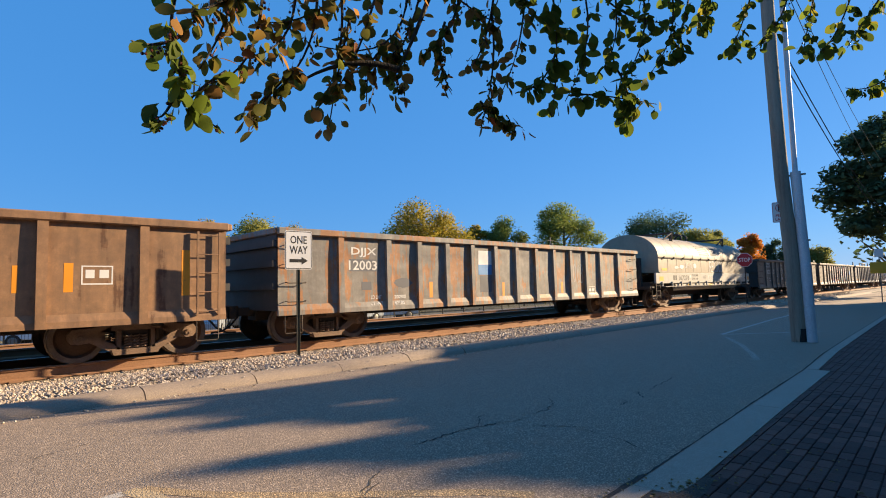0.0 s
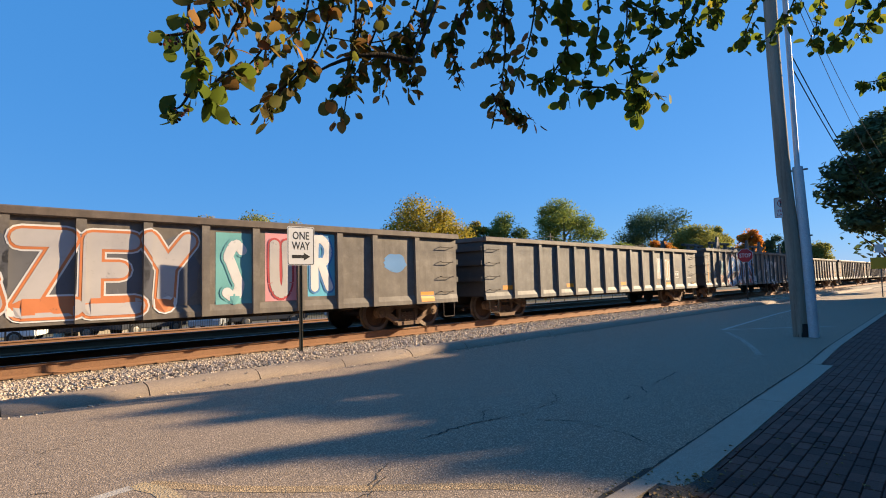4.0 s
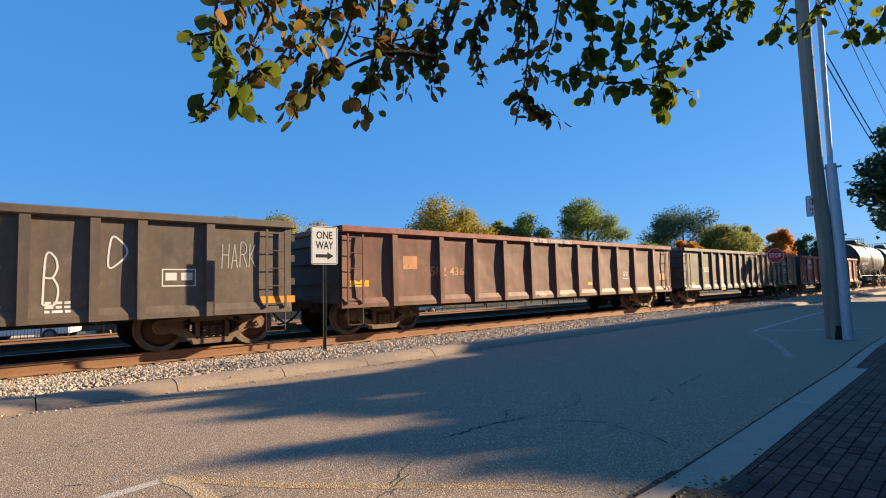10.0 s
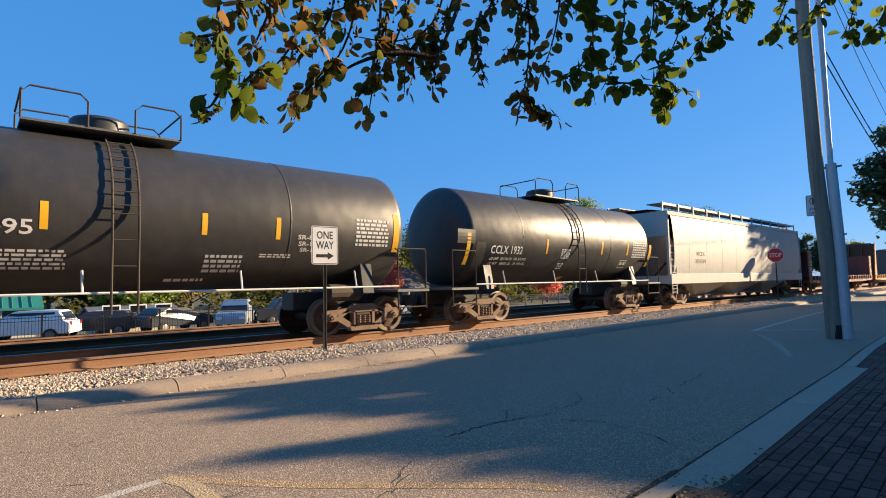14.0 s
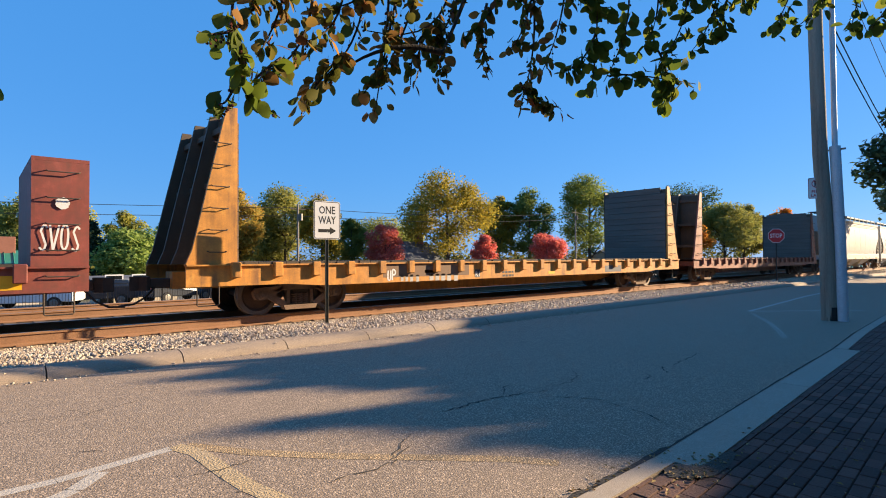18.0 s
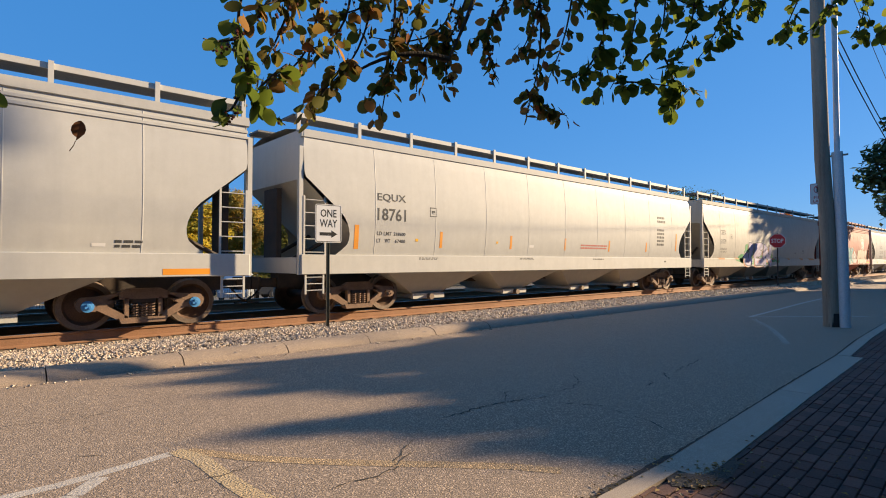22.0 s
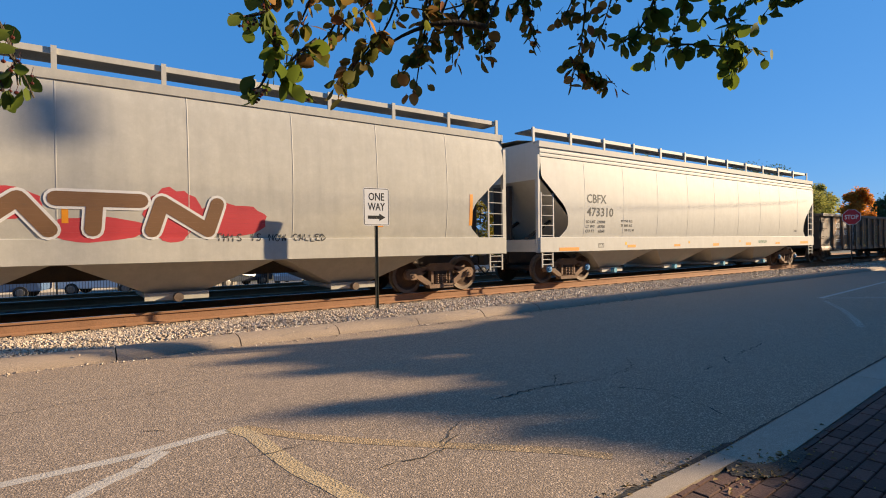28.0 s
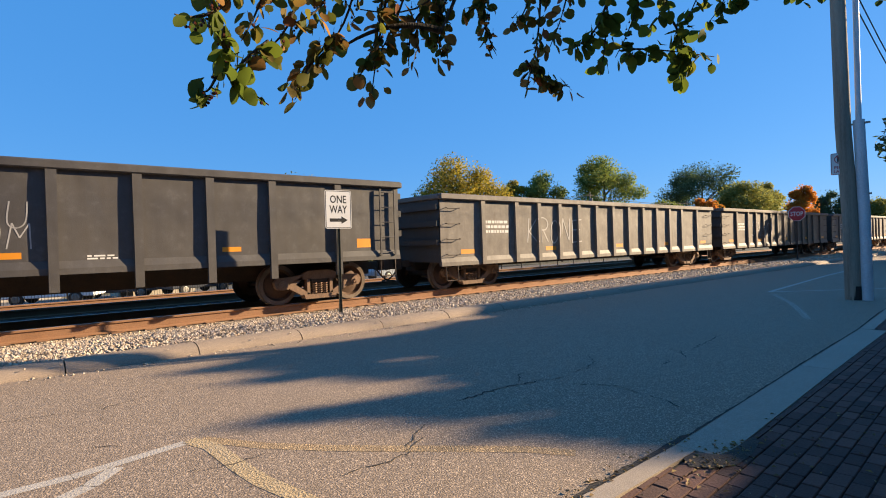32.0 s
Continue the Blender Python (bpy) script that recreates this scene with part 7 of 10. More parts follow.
tag_scrawl(car, "SRDI", -0.45, 0.68, 0.14, 0.96, WHITE_SPRAY, 0.03)
tag_scrawl(car, "MESUN", -0.3, 0.75, 0.65, 1.23, FADED_SPRAY, 0.05)
tag_scrawl(car, "BSRMEB", 0.71, 0.75, 2.17, 1.42, FADED_SPRAY, 0.05)
tag_scrawl(car, "OND", 0.65, 0.76, 1.56, 1.22, RED_SPRAY, 0.03)
tag_scrawl(car, "BARNES", 1.56, 0.77, 3.25, 1.47, WHITE_SPRAY, 0.05)
tag_scrawl(car, "RUN", 2.05, 0.81, 2.97, 1.31, RED_SPRAY, 0.03)
tag_scrawl(car, "EKZ", 1.69, 1.74, 2.25, 2.01, WHITE_SPRAY, 0.03)
tag_scrawl(car, "FOL", 3.48, 1.59, 4, 1.94, WHITE_SPRAY, 0.03)
tag_scrawl(car, "U", 3.47, 1.35, 4, 1.59, WHITE_SPRAY, 0.03)
placard(car, 5.39, 1.19, 5.8, 1.47, LETTER_WHITE)
tag_scrawl(car, "NTAUK", -3.84, 1.11, -3.51, 1.44, FADED_SPRAY, 0.02)
tag_scrawl(car, "DARSV", -1.25, 1.61, -0.73, 1.75, FADED_SPRAY, 0.02)
tag_scrawl(car, "LOL", 6.32, 1.27, 6.77, 2.21, WHITE_SPRAY, 0.03)
words(car, "DJJX", -6.02, 1.8, 0.85, 0.22, LETTER_WHITE)
words(car, "19047", -6.06, 1.26, 0.85, 0.25, LETTER_WHITE)
patch(car, -6.93, 1.19, -6.79, 1.95, ORANGE)
patch(car, -3.97, 1.15, -3.79, 1.51, ORANGE)
car = FLEET["K"]
patch(car, -2.29, 0.84, -1.54, 2.36, GREY_WASH)
patch(car, -1.26, 0.79, -0.44, 2.18, GREY_WASH)
words(car, "CE", -3.8, 1.7, 0.36, 0.23, LETTER_WHITE)
words(car, "FX", -3.03, 1.7, 0.35, 0.2, LETTER_WHITE)
words(car, "31", -3.71, 1.29, 0.28, 0.19, LETTER_WHITE)
words(car, "564", -3.09, 1.28, 0.56, 0.2, LETTER_WHITE)
words(car, "LD LMT", -3.9, 1.02, 0.31, 0.07, LETTER_WHITE)
words(car, "LT WT", -3.9, 0.86, 0.26, 0.07, LETTER_WHITE)
words(car, "220400", -3, 1, 0.43, 0.08, LETTER_WHITE)
words(car, "65600", -2.93, 0.87, 0.36, 0.08, LETTER_WHITE)
tag_scrawl(car, "4", -2.18, 1, -1.5, 1.95, WHITE_SPRAY, 0.03)
tag_scrawl(car, "4", -2.0, 1.12, -1.42, 1.99, WHITE_SPRAY, 0.03)
tag_scrawl(car, "2", -1.2, 1.11, -0.57, 1.84, WHITE_SPRAY, 0.03)
tag_scrawl(car, "2", -1.1, 1.2, -0.66, 1.74, WHITE_SPRAY, 0.03)
tag_scrawl(car, "O", -0.15, 1.21, 0.43, 1.83, WHITE_SPRAY, 0.035)
tag_scrawl(car, "O", 0.02, 1.42, 0.22, 1.64, WHITE_SPRAY, 0.03)
tag_scrawl(car, "V", 0.87, 1.27, 1.33, 1.68, WHITE_SPRAY, 0.035)
tag_scrawl(car, "PURGE", 1.69, 1.44, 2.33, 1.85, WHITE_SPRAY, 0.03)
tag_scrawl(car, "R", 2.8, 0.96, 3.22, 1.76, WHITE_SPRAY, 0.03)
tag_scrawl(car, "B", 3.66, 1, 3.94, 1.77, WHITE_SPRAY, 0.03)
tag_scrawl(car, "D", 4.54, 1.53, 4.92, 2.03, WHITE_SPRAY, 0.03)
tag_scrawl(car, "HARK", 6.42, 1.54, 7.12, 2.01, FADED_SPRAY, 0.02)
patch(car, -2.08, 0.78, -1.66, 0.89, ORANGE)
patch(car, 1.78, 0.79, 2.25, 0.88, ORANGE)
patch(car, 7.19, 0.84, 7.93, 0.98, ORANGE)
placard(car, 5.38, 1.21, 5.96, 1.53, LETTER_WHITE)
small_print(car, -0.23, 0.85, 0.17, 0.9, 1, LETTER_WHITE)
small_print(car, 3.7, 0.82, 4.04, 1.03, 3, LETTER_WHITE)
car = FLEET["L"]
words(car, "582", -5.3, 1.36, 0.55, 0.26, FADED_ORANGE)
words(car, "436", -4.61, 1.38, 0.51, 0.22, FADED_ORANGE)
words(car, "COIL  STEEL  LOADING  ONLY", -1.36, 2.38, 2.19, 0.12, LETTER_WHITE, y=-1.5715)
placard(car, 4.18, 1.2, 4.55, 1.47, LETTER_WHITE)
patch(car, 7.02, 1.12, 7.45, 1.4, FADED_ORANGE)
patch(car, 1.86, 1.01, 2.1, 1.11, YELLOW)
spray_blob(car, -0.96, 0.63, -0.53, 0.82, BEIGE_SPRAY)
spray_blob(car, 0.09, 0.57, 0.64, 0.82, BEIGE_SPRAY)
patch(car, -7.7, 1.13, -7.19, 1.28, YELLOW)
patch(car, -6.18, 1.54, -5.73, 1.87, FADED_ORANGE)
car = FLEET["M"]
words(car, "187805", -6.28, 1.44, 1.05, 0.25, LETTER_WHITE)
words(car, "120400", -4.9, 1, 0.46, 0.07, LETTER_WHITE)
words(car, "23600", -4.84, 0.86, 0.4, 0.07, LETTER_WHITE)
patch(car, -4.07, 0.72, -3.47, 2.15, CREAM)
patch(car, -3.98, 0.58, -3.53, 0.68, YELLOW)
block_letter(car, -3.12, 1.46, -2.66, 2.06, FADED_RED)
block_letter(car, -2.23, 1.45, -1.83, 2.09, FADED_RED)
block_letter(car, -1.41, 1.45, -0.94, 2.08, FADED_RED)
block_letter(car, -0.44, 1.45, -0.19, 2.08, FADED_RED)
block_letter(car, 0.59, 1.44, 0.77, 2.08, FADED_RED)
block_letter(car, 1.18, 1.48, 1.65, 2.08, FADED_RED)
block_letter(car, 2.1, 1.47, 2.54, 2.09, FADED_RED)
block_letter(car, 2.92, 1.51, 3.34, 2.11, FADED_RED)
patch(car, -1.41, 0.57, -0.95, 0.67, YELLOW)
patch(car, 1.11, 0.58, 1.57, 0.66, YELLOW)
patch(car, 3.72, 0.59, 4.19, 0.69, YELLOW)
patch(car, 6.57, 0.76, 7.01, 0.94, YELLOW)
tag_scrawl(car, "Y", -0.5, 0.53, -0.12, 1.08, WHITE_SPRAY, 0.03)
tag_scrawl(car, "DEN", 3.63, 1.16, 4.22, 1.85, WHITE_SPRAY, 0.03)
tag_scrawl(car, "S", 3.69, 0.66, 4.11, 1.16, WHITE_SPRAY, 0.03)
tag_scrawl(car, "KST", 4.54, 1.28, 5, 1.73, WHITE_SPRAY, 0.03)
tag_scrawl(car, "19", 4.43, 0.77, 4.68, 1.02, WHITE_SPRAY, 0.03)
tag_scrawl(car, "TINAS", -0.66, 1.26, -0.17, 1.36, FADED_SPRAY, 0.02)
placard(car, 5.66, 1.4, 6.14, 1.7, LETTER_WHITE)
small_print(car, 5.54, 1.88, 6.25, 2.14, 3, LETTER_WHITE)
words(car, "COIL STEEL LOADING ONLY", -0.67, 2.25, 1.61, 0.11, LETTER_WHITE, y=-1.5715)
tag_scrawl(car, "A", 6.83, 1.4, 7.21, 1.97, FADED_SPRAY, 0.03)
patch(car, -7.18, 0.76, -6.83, 0.99, ORANGE)
car = FLEET["N"]
words(car, "COIL STEEL LOADING ONLY", -1.89, 2.36, 1.57, 0.12, LETTER_WHITE, y=-1.5715)
patch(car, -3.41, 0.78, -2.96, 0.89, YELLOW)
patch(car, 0.28, 0.79, 0.75, 0.88, YELLOW)
patch(car, 2.82, 0.81, 3.26, 0.92, YELLOW)
patch(car, 6.57, 1.03, 7.02, 1.23, YELLOW)
placard(car, 5.41, 1.57, 5.89, 1.84, LETTER_WHITE)
tag_scrawl(car, "V", -0.79, 0.58, -0.66, 0.89, WHITE_SPRAY, 0.04)
words(car, "582415", -6.79, 1.63, 1.96, 0.25, LETTER_WHITE)
patch(car, -7.51, 1.02, -6.89, 1.23, YELLOW)
patch(car, -5.95, 2.02, -5.4, 2.24, LETTER_WHITE)
car = FLEET["O"]
patch(car, -5.04, 1.99, -4.93, 2.87, YELLOW)
patch(car, -1.90, 2.16, -1.79, 2.61, YELLOW)
patch(car, 0.56, 2.18, 0.66, 2.59, YELLOW)
patch(car, 2.03, 2.15, 2.13, 2.6, YELLOW)
patch(car, 5.03, 1.96, 5.20, 2.88, YELLOW)
patch(car, -4.21, 2.05, -4.06, 2.29, LETTER_WHITE)
patch(car, -3.99, 2.04, -3.84, 2.28, LETTER_WHITE)
patch(car, -3.77, 2.04, -3.61, 2.27, LETTER_WHITE)
patch(car, -3.54, 2.04, -3.38, 2.27, LETTER_WHITE)
words(car, "235495", -3.18, 2.07, 1.2, 0.24, LETTER_WHITE)
words(car, "LD LMT 220500   100000 KG", -4.07, 1.86, 1.53, 0.08, LETTER_WHITE)
words(car, "LT WT    65500     29700 KG", -4.06, 1.72, 1.52, 0.08, LETTER_WHITE)
small_print(car, -2.41, 1.53, -1.52, 1.87, 5, LETTER_WHITE)
words(car, "SR-8754", 2.53, 2.17, 0.63, 0.1, LETTER_WHITE)
words(car, "SR-13450", 2.56, 2.03, 0.67, 0.1, LETTER_WHITE)
words(car, "SR-13449", 2.61, 1.91, 0.64, 0.09, LETTER_WHITE)
small_print(car, 0.68, 1.48, 1.40, 1.85, 4, LETTER_WHITE)
small_print(car, 3.97, 2.08, 4.88, 2.74, 7, LETTER_WHITE)
small_print(car, 1.74, 1.78, 2.48, 1.87, 2, LETTER_WHITE)
small_print(car, 0.06, 1.31, 0.77, 1.4, 1, LETTER_WHITE)
car = FLEET["P"]
patch(car, -4.77, 1.33, -4.38, 2.32, TANK_BLACK)
patch(car, -5.51, 2.26, -4.83, 2.65, TANK_BLACK)
patch(car, -5.14, 1.68, -5.00, 2.55, YELLOW)
patch(car, -1.58, 2.04, -1.50, 2.51, YELLOW)
patch(car, 1.61, 2.08, 1.71, 2.57, YELLOW)
patch(car, 3.38, 2.09, 3.48, 2.55, YELLOW)
patch(car, 5.06, 1.68, 5.24, 2.53, YELLOW)
words(car, "CCLX 1932", -4.14, 2, 1.41, 0.24, LETTER_WHITE)
words(car, "LD LMT  221700 LB  100 350 KG", -4.11, 1.82, 1.62, 0.08, LETTER_WHITE)
words(car, "LT WT   64300 LB   29 150 KG", -4.10, 1.68, 1.63, 0.08, LETTER_WHITE)
small_print(car, -0.74, 1.91, -0.26, 2.24, 5, LETTER_WHITE)
small_print(car, -0.74, 1.57, -0.44, 1.79, 3, LETTER_WHITE)
small_print(car, 3.79, 2.01, 4.82, 2.64, 7, LETTER_WHITE)
placard(car, 3.06, 1.62, 3.54, 1.9, LETTER_WHITE)
patch(car, -0.14, 1.21, 0.13, 1.32, YELLOW)
car = FLEET["Q"]
words(car, "MCEX", -6.59, 2.17, 0.88, 0.2, LETTER_DARK)
words(car, "350589", -6.74, 1.83, 1.16, 0.19, LETTER_DARK)
car = FLEET["R"]
words(car, "IARX", -6.86, 0.7, 0.79, 0.23, CREAM_PLAIN)
words(car, "167", -5.73, 0.68, 0.5, 0.25, CREAM_PLAIN)
placard(car, -5.01, 0.68, -4.79, 0.96, CREAM_PLAIN, "C")
words(car, "LD LMT", -4.56, 0.85, 0.38, 0.08, CREAM_PLAIN)
words(car, "LT WT", -4.56, 0.71, 0.3, 0.08, CREAM_PLAIN)
words(car, "215 300", -4.01, 0.86, 0.4, 0.08, CREAM_PLAIN)
words(car, "70 700", -3.95, 0.7, 0.34, 0.08, CREAM_PLAIN)
patch(car, -6.06, 0.93, -5.67, 1.02, YELLOW)
patch(car, -2.57, 0.94, -2.13, 1.03, YELLOW)
patch(car, -0.28, 0.95, 0.2, 1.04, YELLOW)
patch(car, 2.05, 0.95, 2.53, 1.03, YELLOW)
patch(car, 5.62, 0.93, 6.06, 1.03, YELLOW)
tag_scrawl(car, "PELLEN", -1.62, 0.89, -0.96, 1.01, FADED_SPRAY, 0.03)
tag_scrawl(car, "GUARE", -1.51, 0.73, -0.84, 0.88, FADED_SPRAY, 0.03)
small_print(car, 1.01, 0.7, 1.52, 0.76, 1, CREAM_PLAIN)
small_print(car, 3.12, 0.7, 3.83, 0.8, 2, CREAM_PLAIN)
small_print(car, 6.06, 0.71, 6.74, 0.9, 3, CREAM_PLAIN)
small_print(car, -9.64, 1.53, -9.09, 2.3, 6, CREAM_PLAIN)
patch(car, -9.03, 0.76, -8.54, 0.96, YELLOW)
tag_scrawl(car, "SVOS", 9.15, 1.35, 9.72, 1.75, WHITE_SPRAY, 0.03)
spray_blob(car, 9.36, 2.02, 9.56, 2.22, WHITE_SPRAY)
patch(car, 8.35, 0.74, 8.95, 0.96, YELLOW)
car = FLEET["S"]
tag_scrawl(car, "UP", -5.43, 0.67, -5.17, 0.91, WHITE_SPRAY, 0.04)
patch(car, -5.56, 0.74, -2.69, 1.08, SMEAR_BROWN)
patch(car, -5.03, 0.64, -4.95, 0.8, FADED_SPRAY)
patch(car, -4.89, 0.63, -4.81, 0.79, FADED_SPRAY)
patch(car, -4.74, 0.62, -4.65, 0.79, FADED_SPRAY)
patch(car, -4.55, 0.61, -4.46, 0.78, FADED_SPRAY)
patch(car, -4.11, 0.63, -3.98, 0.8, FADED_SPRAY)
patch(car, -3.91, 0.62, -3.78, 0.79, FADED_SPRAY)
patch(car, -3.71, 0.61, -3.57, 0.79, FADED_SPRAY)
patch(car, -3.5, 0.6, -3.36, 0.78, FADED_SPRAY)
patch(car, -3.25, 0.59, -3.11, 0.78, FADED_SPRAY)
patch(car, -2.47, 0.66, -2.26, 0.88, LETTER_DARK)
words(car, "R1", -2.44, 0.68, 0.16, 0.14, LETTER_WHITE)
small_print(car, -1.33, 0.65, -0.84, 0.86, 2, LETTER_DARK)
patch(car, -4.27, 0.82, -3.83, 0.9, YELLOW)
patch(car, 4.13, 0.67, 5.24, 0.9, SMEAR)
patch(car, 0.84, 0.68, 1.17, 0.77, YELLOW)
car = FLEET["U"]
words(car, "100 050 KG", -6.06, 1.79, 0.7, 0.09, LETTER_DARK)
words(car, "29 650 KG", -6, 1.64, 0.62, 0.09, LETTER_DARK)
words(car, "178 CU M", -5.75, 1.5, 0.5, 0.09, LETTER_DARK)
patch(car, -5.65, 0.97, -5.22, 1.06, ORANGE)
patch(car, -2.95, 0.97, -2.52, 1.06, ORANGE)
patch(car, -0.17, 0.97, 0.3, 1.06, ORANGE)
patch(car, 2.45, 0.97, 2.87, 1.06, ORANGE)
patch(car, 5.12, 0.97, 5.56, 1.07, ORANGE)
patch(car, 7.93, 0.97, 8.74, 1.08, ORANGE)
spray_blob(car, -5.85, 1.05, -5.75, 1.17, YELLOW)
spray_blob(car, -2.03, 1.06, -1.9, 1.17, YELLOW)
spray_blob(car, 1.75, 1.06, 1.89, 1.15, YELLOW)
words(car, "CENTER FLOW", 3.62, 1.04, 0.79, 0.1, LETTER_GREEN)
small_print(car, 7.19, 1.45, 7.63, 1.61, 2, LETTER_DARK)
patch(car, 6.86, 1.46, 7.06, 1.52, LETTER_WHITE)
car = FLEET["U"]
words(car, "CBFX", -7.58, 2.39, 0.93, 0.27, LETTER_DARK)
words(car, "473239", -7.58, 1.99, 1.28, 0.27, LETTER_DARK)
words(car, "LD LMT  220600", -7.59, 1.78, 0.90, 0.09, LETTER_DARK)
words(car, "LT WT   65400", -7.59, 1.64, 0.90, 0.09, LETTER_DARK)
words(car, "CU FT    6260", -7.59, 1.50, 0.90, 0.09, LETTER_DARK)
patch(car, -8.80, 0.96, -7.93, 1.06, ORANGE)
placard(car, -7.03, 1.04, -6.76, 1.17, LETTER_GREY)
car = FLEET["b"]
words(car, "CBFX", -7.58, 2.39, 0.93, 0.27, LETTER_DARK)
words(car, "473310", -7.58, 1.99, 1.28, 0.27, LETTER_DARK)
words(car, "LD LMT  220300", -7.59, 1.78, 0.90, 0.09, LETTER_DARK)
words(car, "LT WT   65700", -7.59, 1.64, 0.90, 0.09, LETTER_DARK)
words(car, "CU FT    6260", -7.59, 1.50, 0.90, 0.09, LETTER_DARK)
patch(car, -8.80, 0.96, -7.93, 1.06, ORANGE)
placard(car, -7.03, 1.04, -6.76, 1.17, LETTER_GREY)
car = FLEET["V"]
words(car, "EQUX", -7.43, 2.62, 0.84, 0.21, LETTER_DARK)
words(car, "18761", -7.43, 2.18, 0.84, 0.3, LETTER_DARK)
words(car, "LD LMT", -7.43, 1.83, 0.42, 0.09, LETTER_DARK)
words(car, "218600", -6.95, 1.83, 0.36, 0.085, LETTER_DARK)
words(car, "LT", -7.43, 1.66, 0.11, 0.09, LETTER_DARK)
words(car, "WT", -7.2, 1.66, 0.16, 0.09, LETTER_DARK)
words(car, "67400", -6.9, 1.66, 0.31, 0.085, LETTER_DARK)
patch(car, -5.46, 1.56, -5.37, 1.98, ORANGE)
patch(car, -2.72, 1.57, -2.63, 1.96, ORANGE)
patch(car, -0.04, 1.57, 0.04, 1.96, ORANGE)
patch(car, 2.61, 1.56, 2.7, 1.95, ORANGE)
patch(car, 5.3, 1.58, 5.39, 1.95, ORANGE)
patch(car, 7.81, 1.64, 7.92, 2.37, ORANGE)
placard(car, -5.82, 2.35, -5.59, 2.59, LETTER_DARK, "C")
patch(car, -6.27, 1.71, -6.18, 1.78, YELLOW)
patch(car, -3.31, 1.72, -3.23, 1.78, YELLOW)
patch(car, -1.82, 1.63, -1.61, 1.71, LETTER_WHITE)
small_print(car, 0.89, 1.64, 2.52, 1.82, 2, LETTER_RED)
small_print(car, 6.22, 2.78, 6.89, 3.09, 2, LETTER_DARK)
small_print(car, 6.19, 1.85, 6.76, 2.58, 5, LETTER_DARK)
small_print(car, -6.16, 1.26, -5.53, 1.32, 2, LETTER_DARK)
small_print(car, -2.3, 1.27, -1.64, 1.33, 2, LETTER_DARK)
small_print(car, 1.6, 1.27, 2.26, 1.33, 1, LETTER_DARK)
patch(car, 6.8, 1.17, 6.95, 1.23, LETTER_DARK)
patch(car, -8.05, 1.5, -7.93, 2.05, ORANGE)
car = FLEET["W"]
words(car, "CEFX", -7.55, 2.51, 0.65, 0.23, LETTER_GREY)
words(car, "51179", -7.55, 2.06, 0.68, 0.24, LETTER_GREY)
words(car, "LD LMT 220100 LBS", -7.55, 1.78, 0.8, 0.07, LETTER_GREY)
words(car, "LT. WT.  65900 LBS", -7.56, 1.64, 0.79, 0.07, LETTER_GREY)
placard(car, -6.33, 2.32, -6.11, 2.55, LETTER_GREY, "C")
patch(car, -7.8, 1.3, -7.02, 1.39, FADED_ORANGE)
patch(car, -5.65, 1.31, -5.22, 1.4, FADED_ORANGE)
patch(car, -0.43, 1.29, 0.14, 1.4, FADED_ORANGE)
patch(car, 2.54, 1.3, 2.98, 1.39, FADED_ORANGE)
patch(car, 5.11, 1.28, 5.62, 1.4, FADED_ORANGE)
patch(car, 6.97, 1.28, 8.18, 1.4, FADED_ORANGE)
spray_blob(car, -5.18, 1.1, -4.18, 1.6, GREEN_SPRAY)
spray_blob(car, -0.63, 1.12, 0.03, 1.66, GREEN_SPRAY)
spray_blob(car, -4.45, 1.47, -3.68, 1.88, GREEN_SPRAY)
spray_blob(car, -4.38, 1.76, -3.85, 2.14, GREEN_SPRAY)
spray_blob(car, -5.6, 1.02, 0.4, 1.55, GREEN_SPRAY)
graffiti(car, "jEN", -4.45, 1.0, -0.3, 2.22, [LILAC], LETTER_DARK, cloud=None, thick=0.3, outer=WHITE_SPRAY, shine=None, drop=ORANGE_SPRAY)
for x, z, w, k in ((-4.05, 1.2, 0.2, 0.13), (-3.75, 1.3, 0.16, 0.1), (-2.6, 1.16, 0.2, 0.12), (-2.25, 1.24, 0.15, 0.1), (-1.25, 1.2, 0.17, 0.14), (-0.62, 1.2, 0.18, 0.16)):
    g = Geo()
    g.add([(x + w / 2 * math.cos(a), 0.062, z + k / 2 * math.sin(a)) for a in [math.pi * q / 6 for q in range(12)]], [tuple(range(12))])
    decal("graffiti_spot", g, PINK, car, "pink sprayed spot")
tag_scrawl(car, "JOSTER", 0.37, 1.26, 1.07, 1.44, LETTER_DARK, 0.03)
spray_blob(car, 0.44, 1.11, 1.07, 1.3, GREEN_SPRAY)
small_print(car, 3.97, 1.67, 4.28, 1.77, 2, LETTER_DARK)
placard(car, 5.5, 1.69, 5.9, 1.93, LETTER_GREY)
car = FLEET["X"]
patch(car, -5.11, 2.57, -4.84, 2.88, LETTER_WHITE)
patch(car, -4.78, 2.58, -4.5, 2.89, LETTER_WHITE)
patch(car, -4.44, 2.6, -4.15, 2.91, LETTER_WHITE)
patch(car, -4.08, 2.61, -3.78, 2.92, LETTER_WHITE)
words(car, "403790", -5.13, 2.24, 1.44, 0.29, LETTER_WHITE)
placard(car, -3.16, 2.29, -2.92, 2.54, LETTER_WHITE, "C")
round_emblem(car, 4.54, 2.74, 0.6, LETTER_WHITE, HOPPER_RED)
tag_scrawl(car, "TRE", -6, 1.8, -5.77, 2.14, PINK_WASH, 0.03)
tag_scrawl(car, "CONS", -5.79, 1.89, -5.48, 2.02, PINK_WASH, 0.02)
tag_scrawl(car, "GRANT", -6, 1.8, -5.62, 1.89, PINK_WASH, 0.02)
patch(car, -6.81, 1.08, -5.93, 1.16, YELLOW)
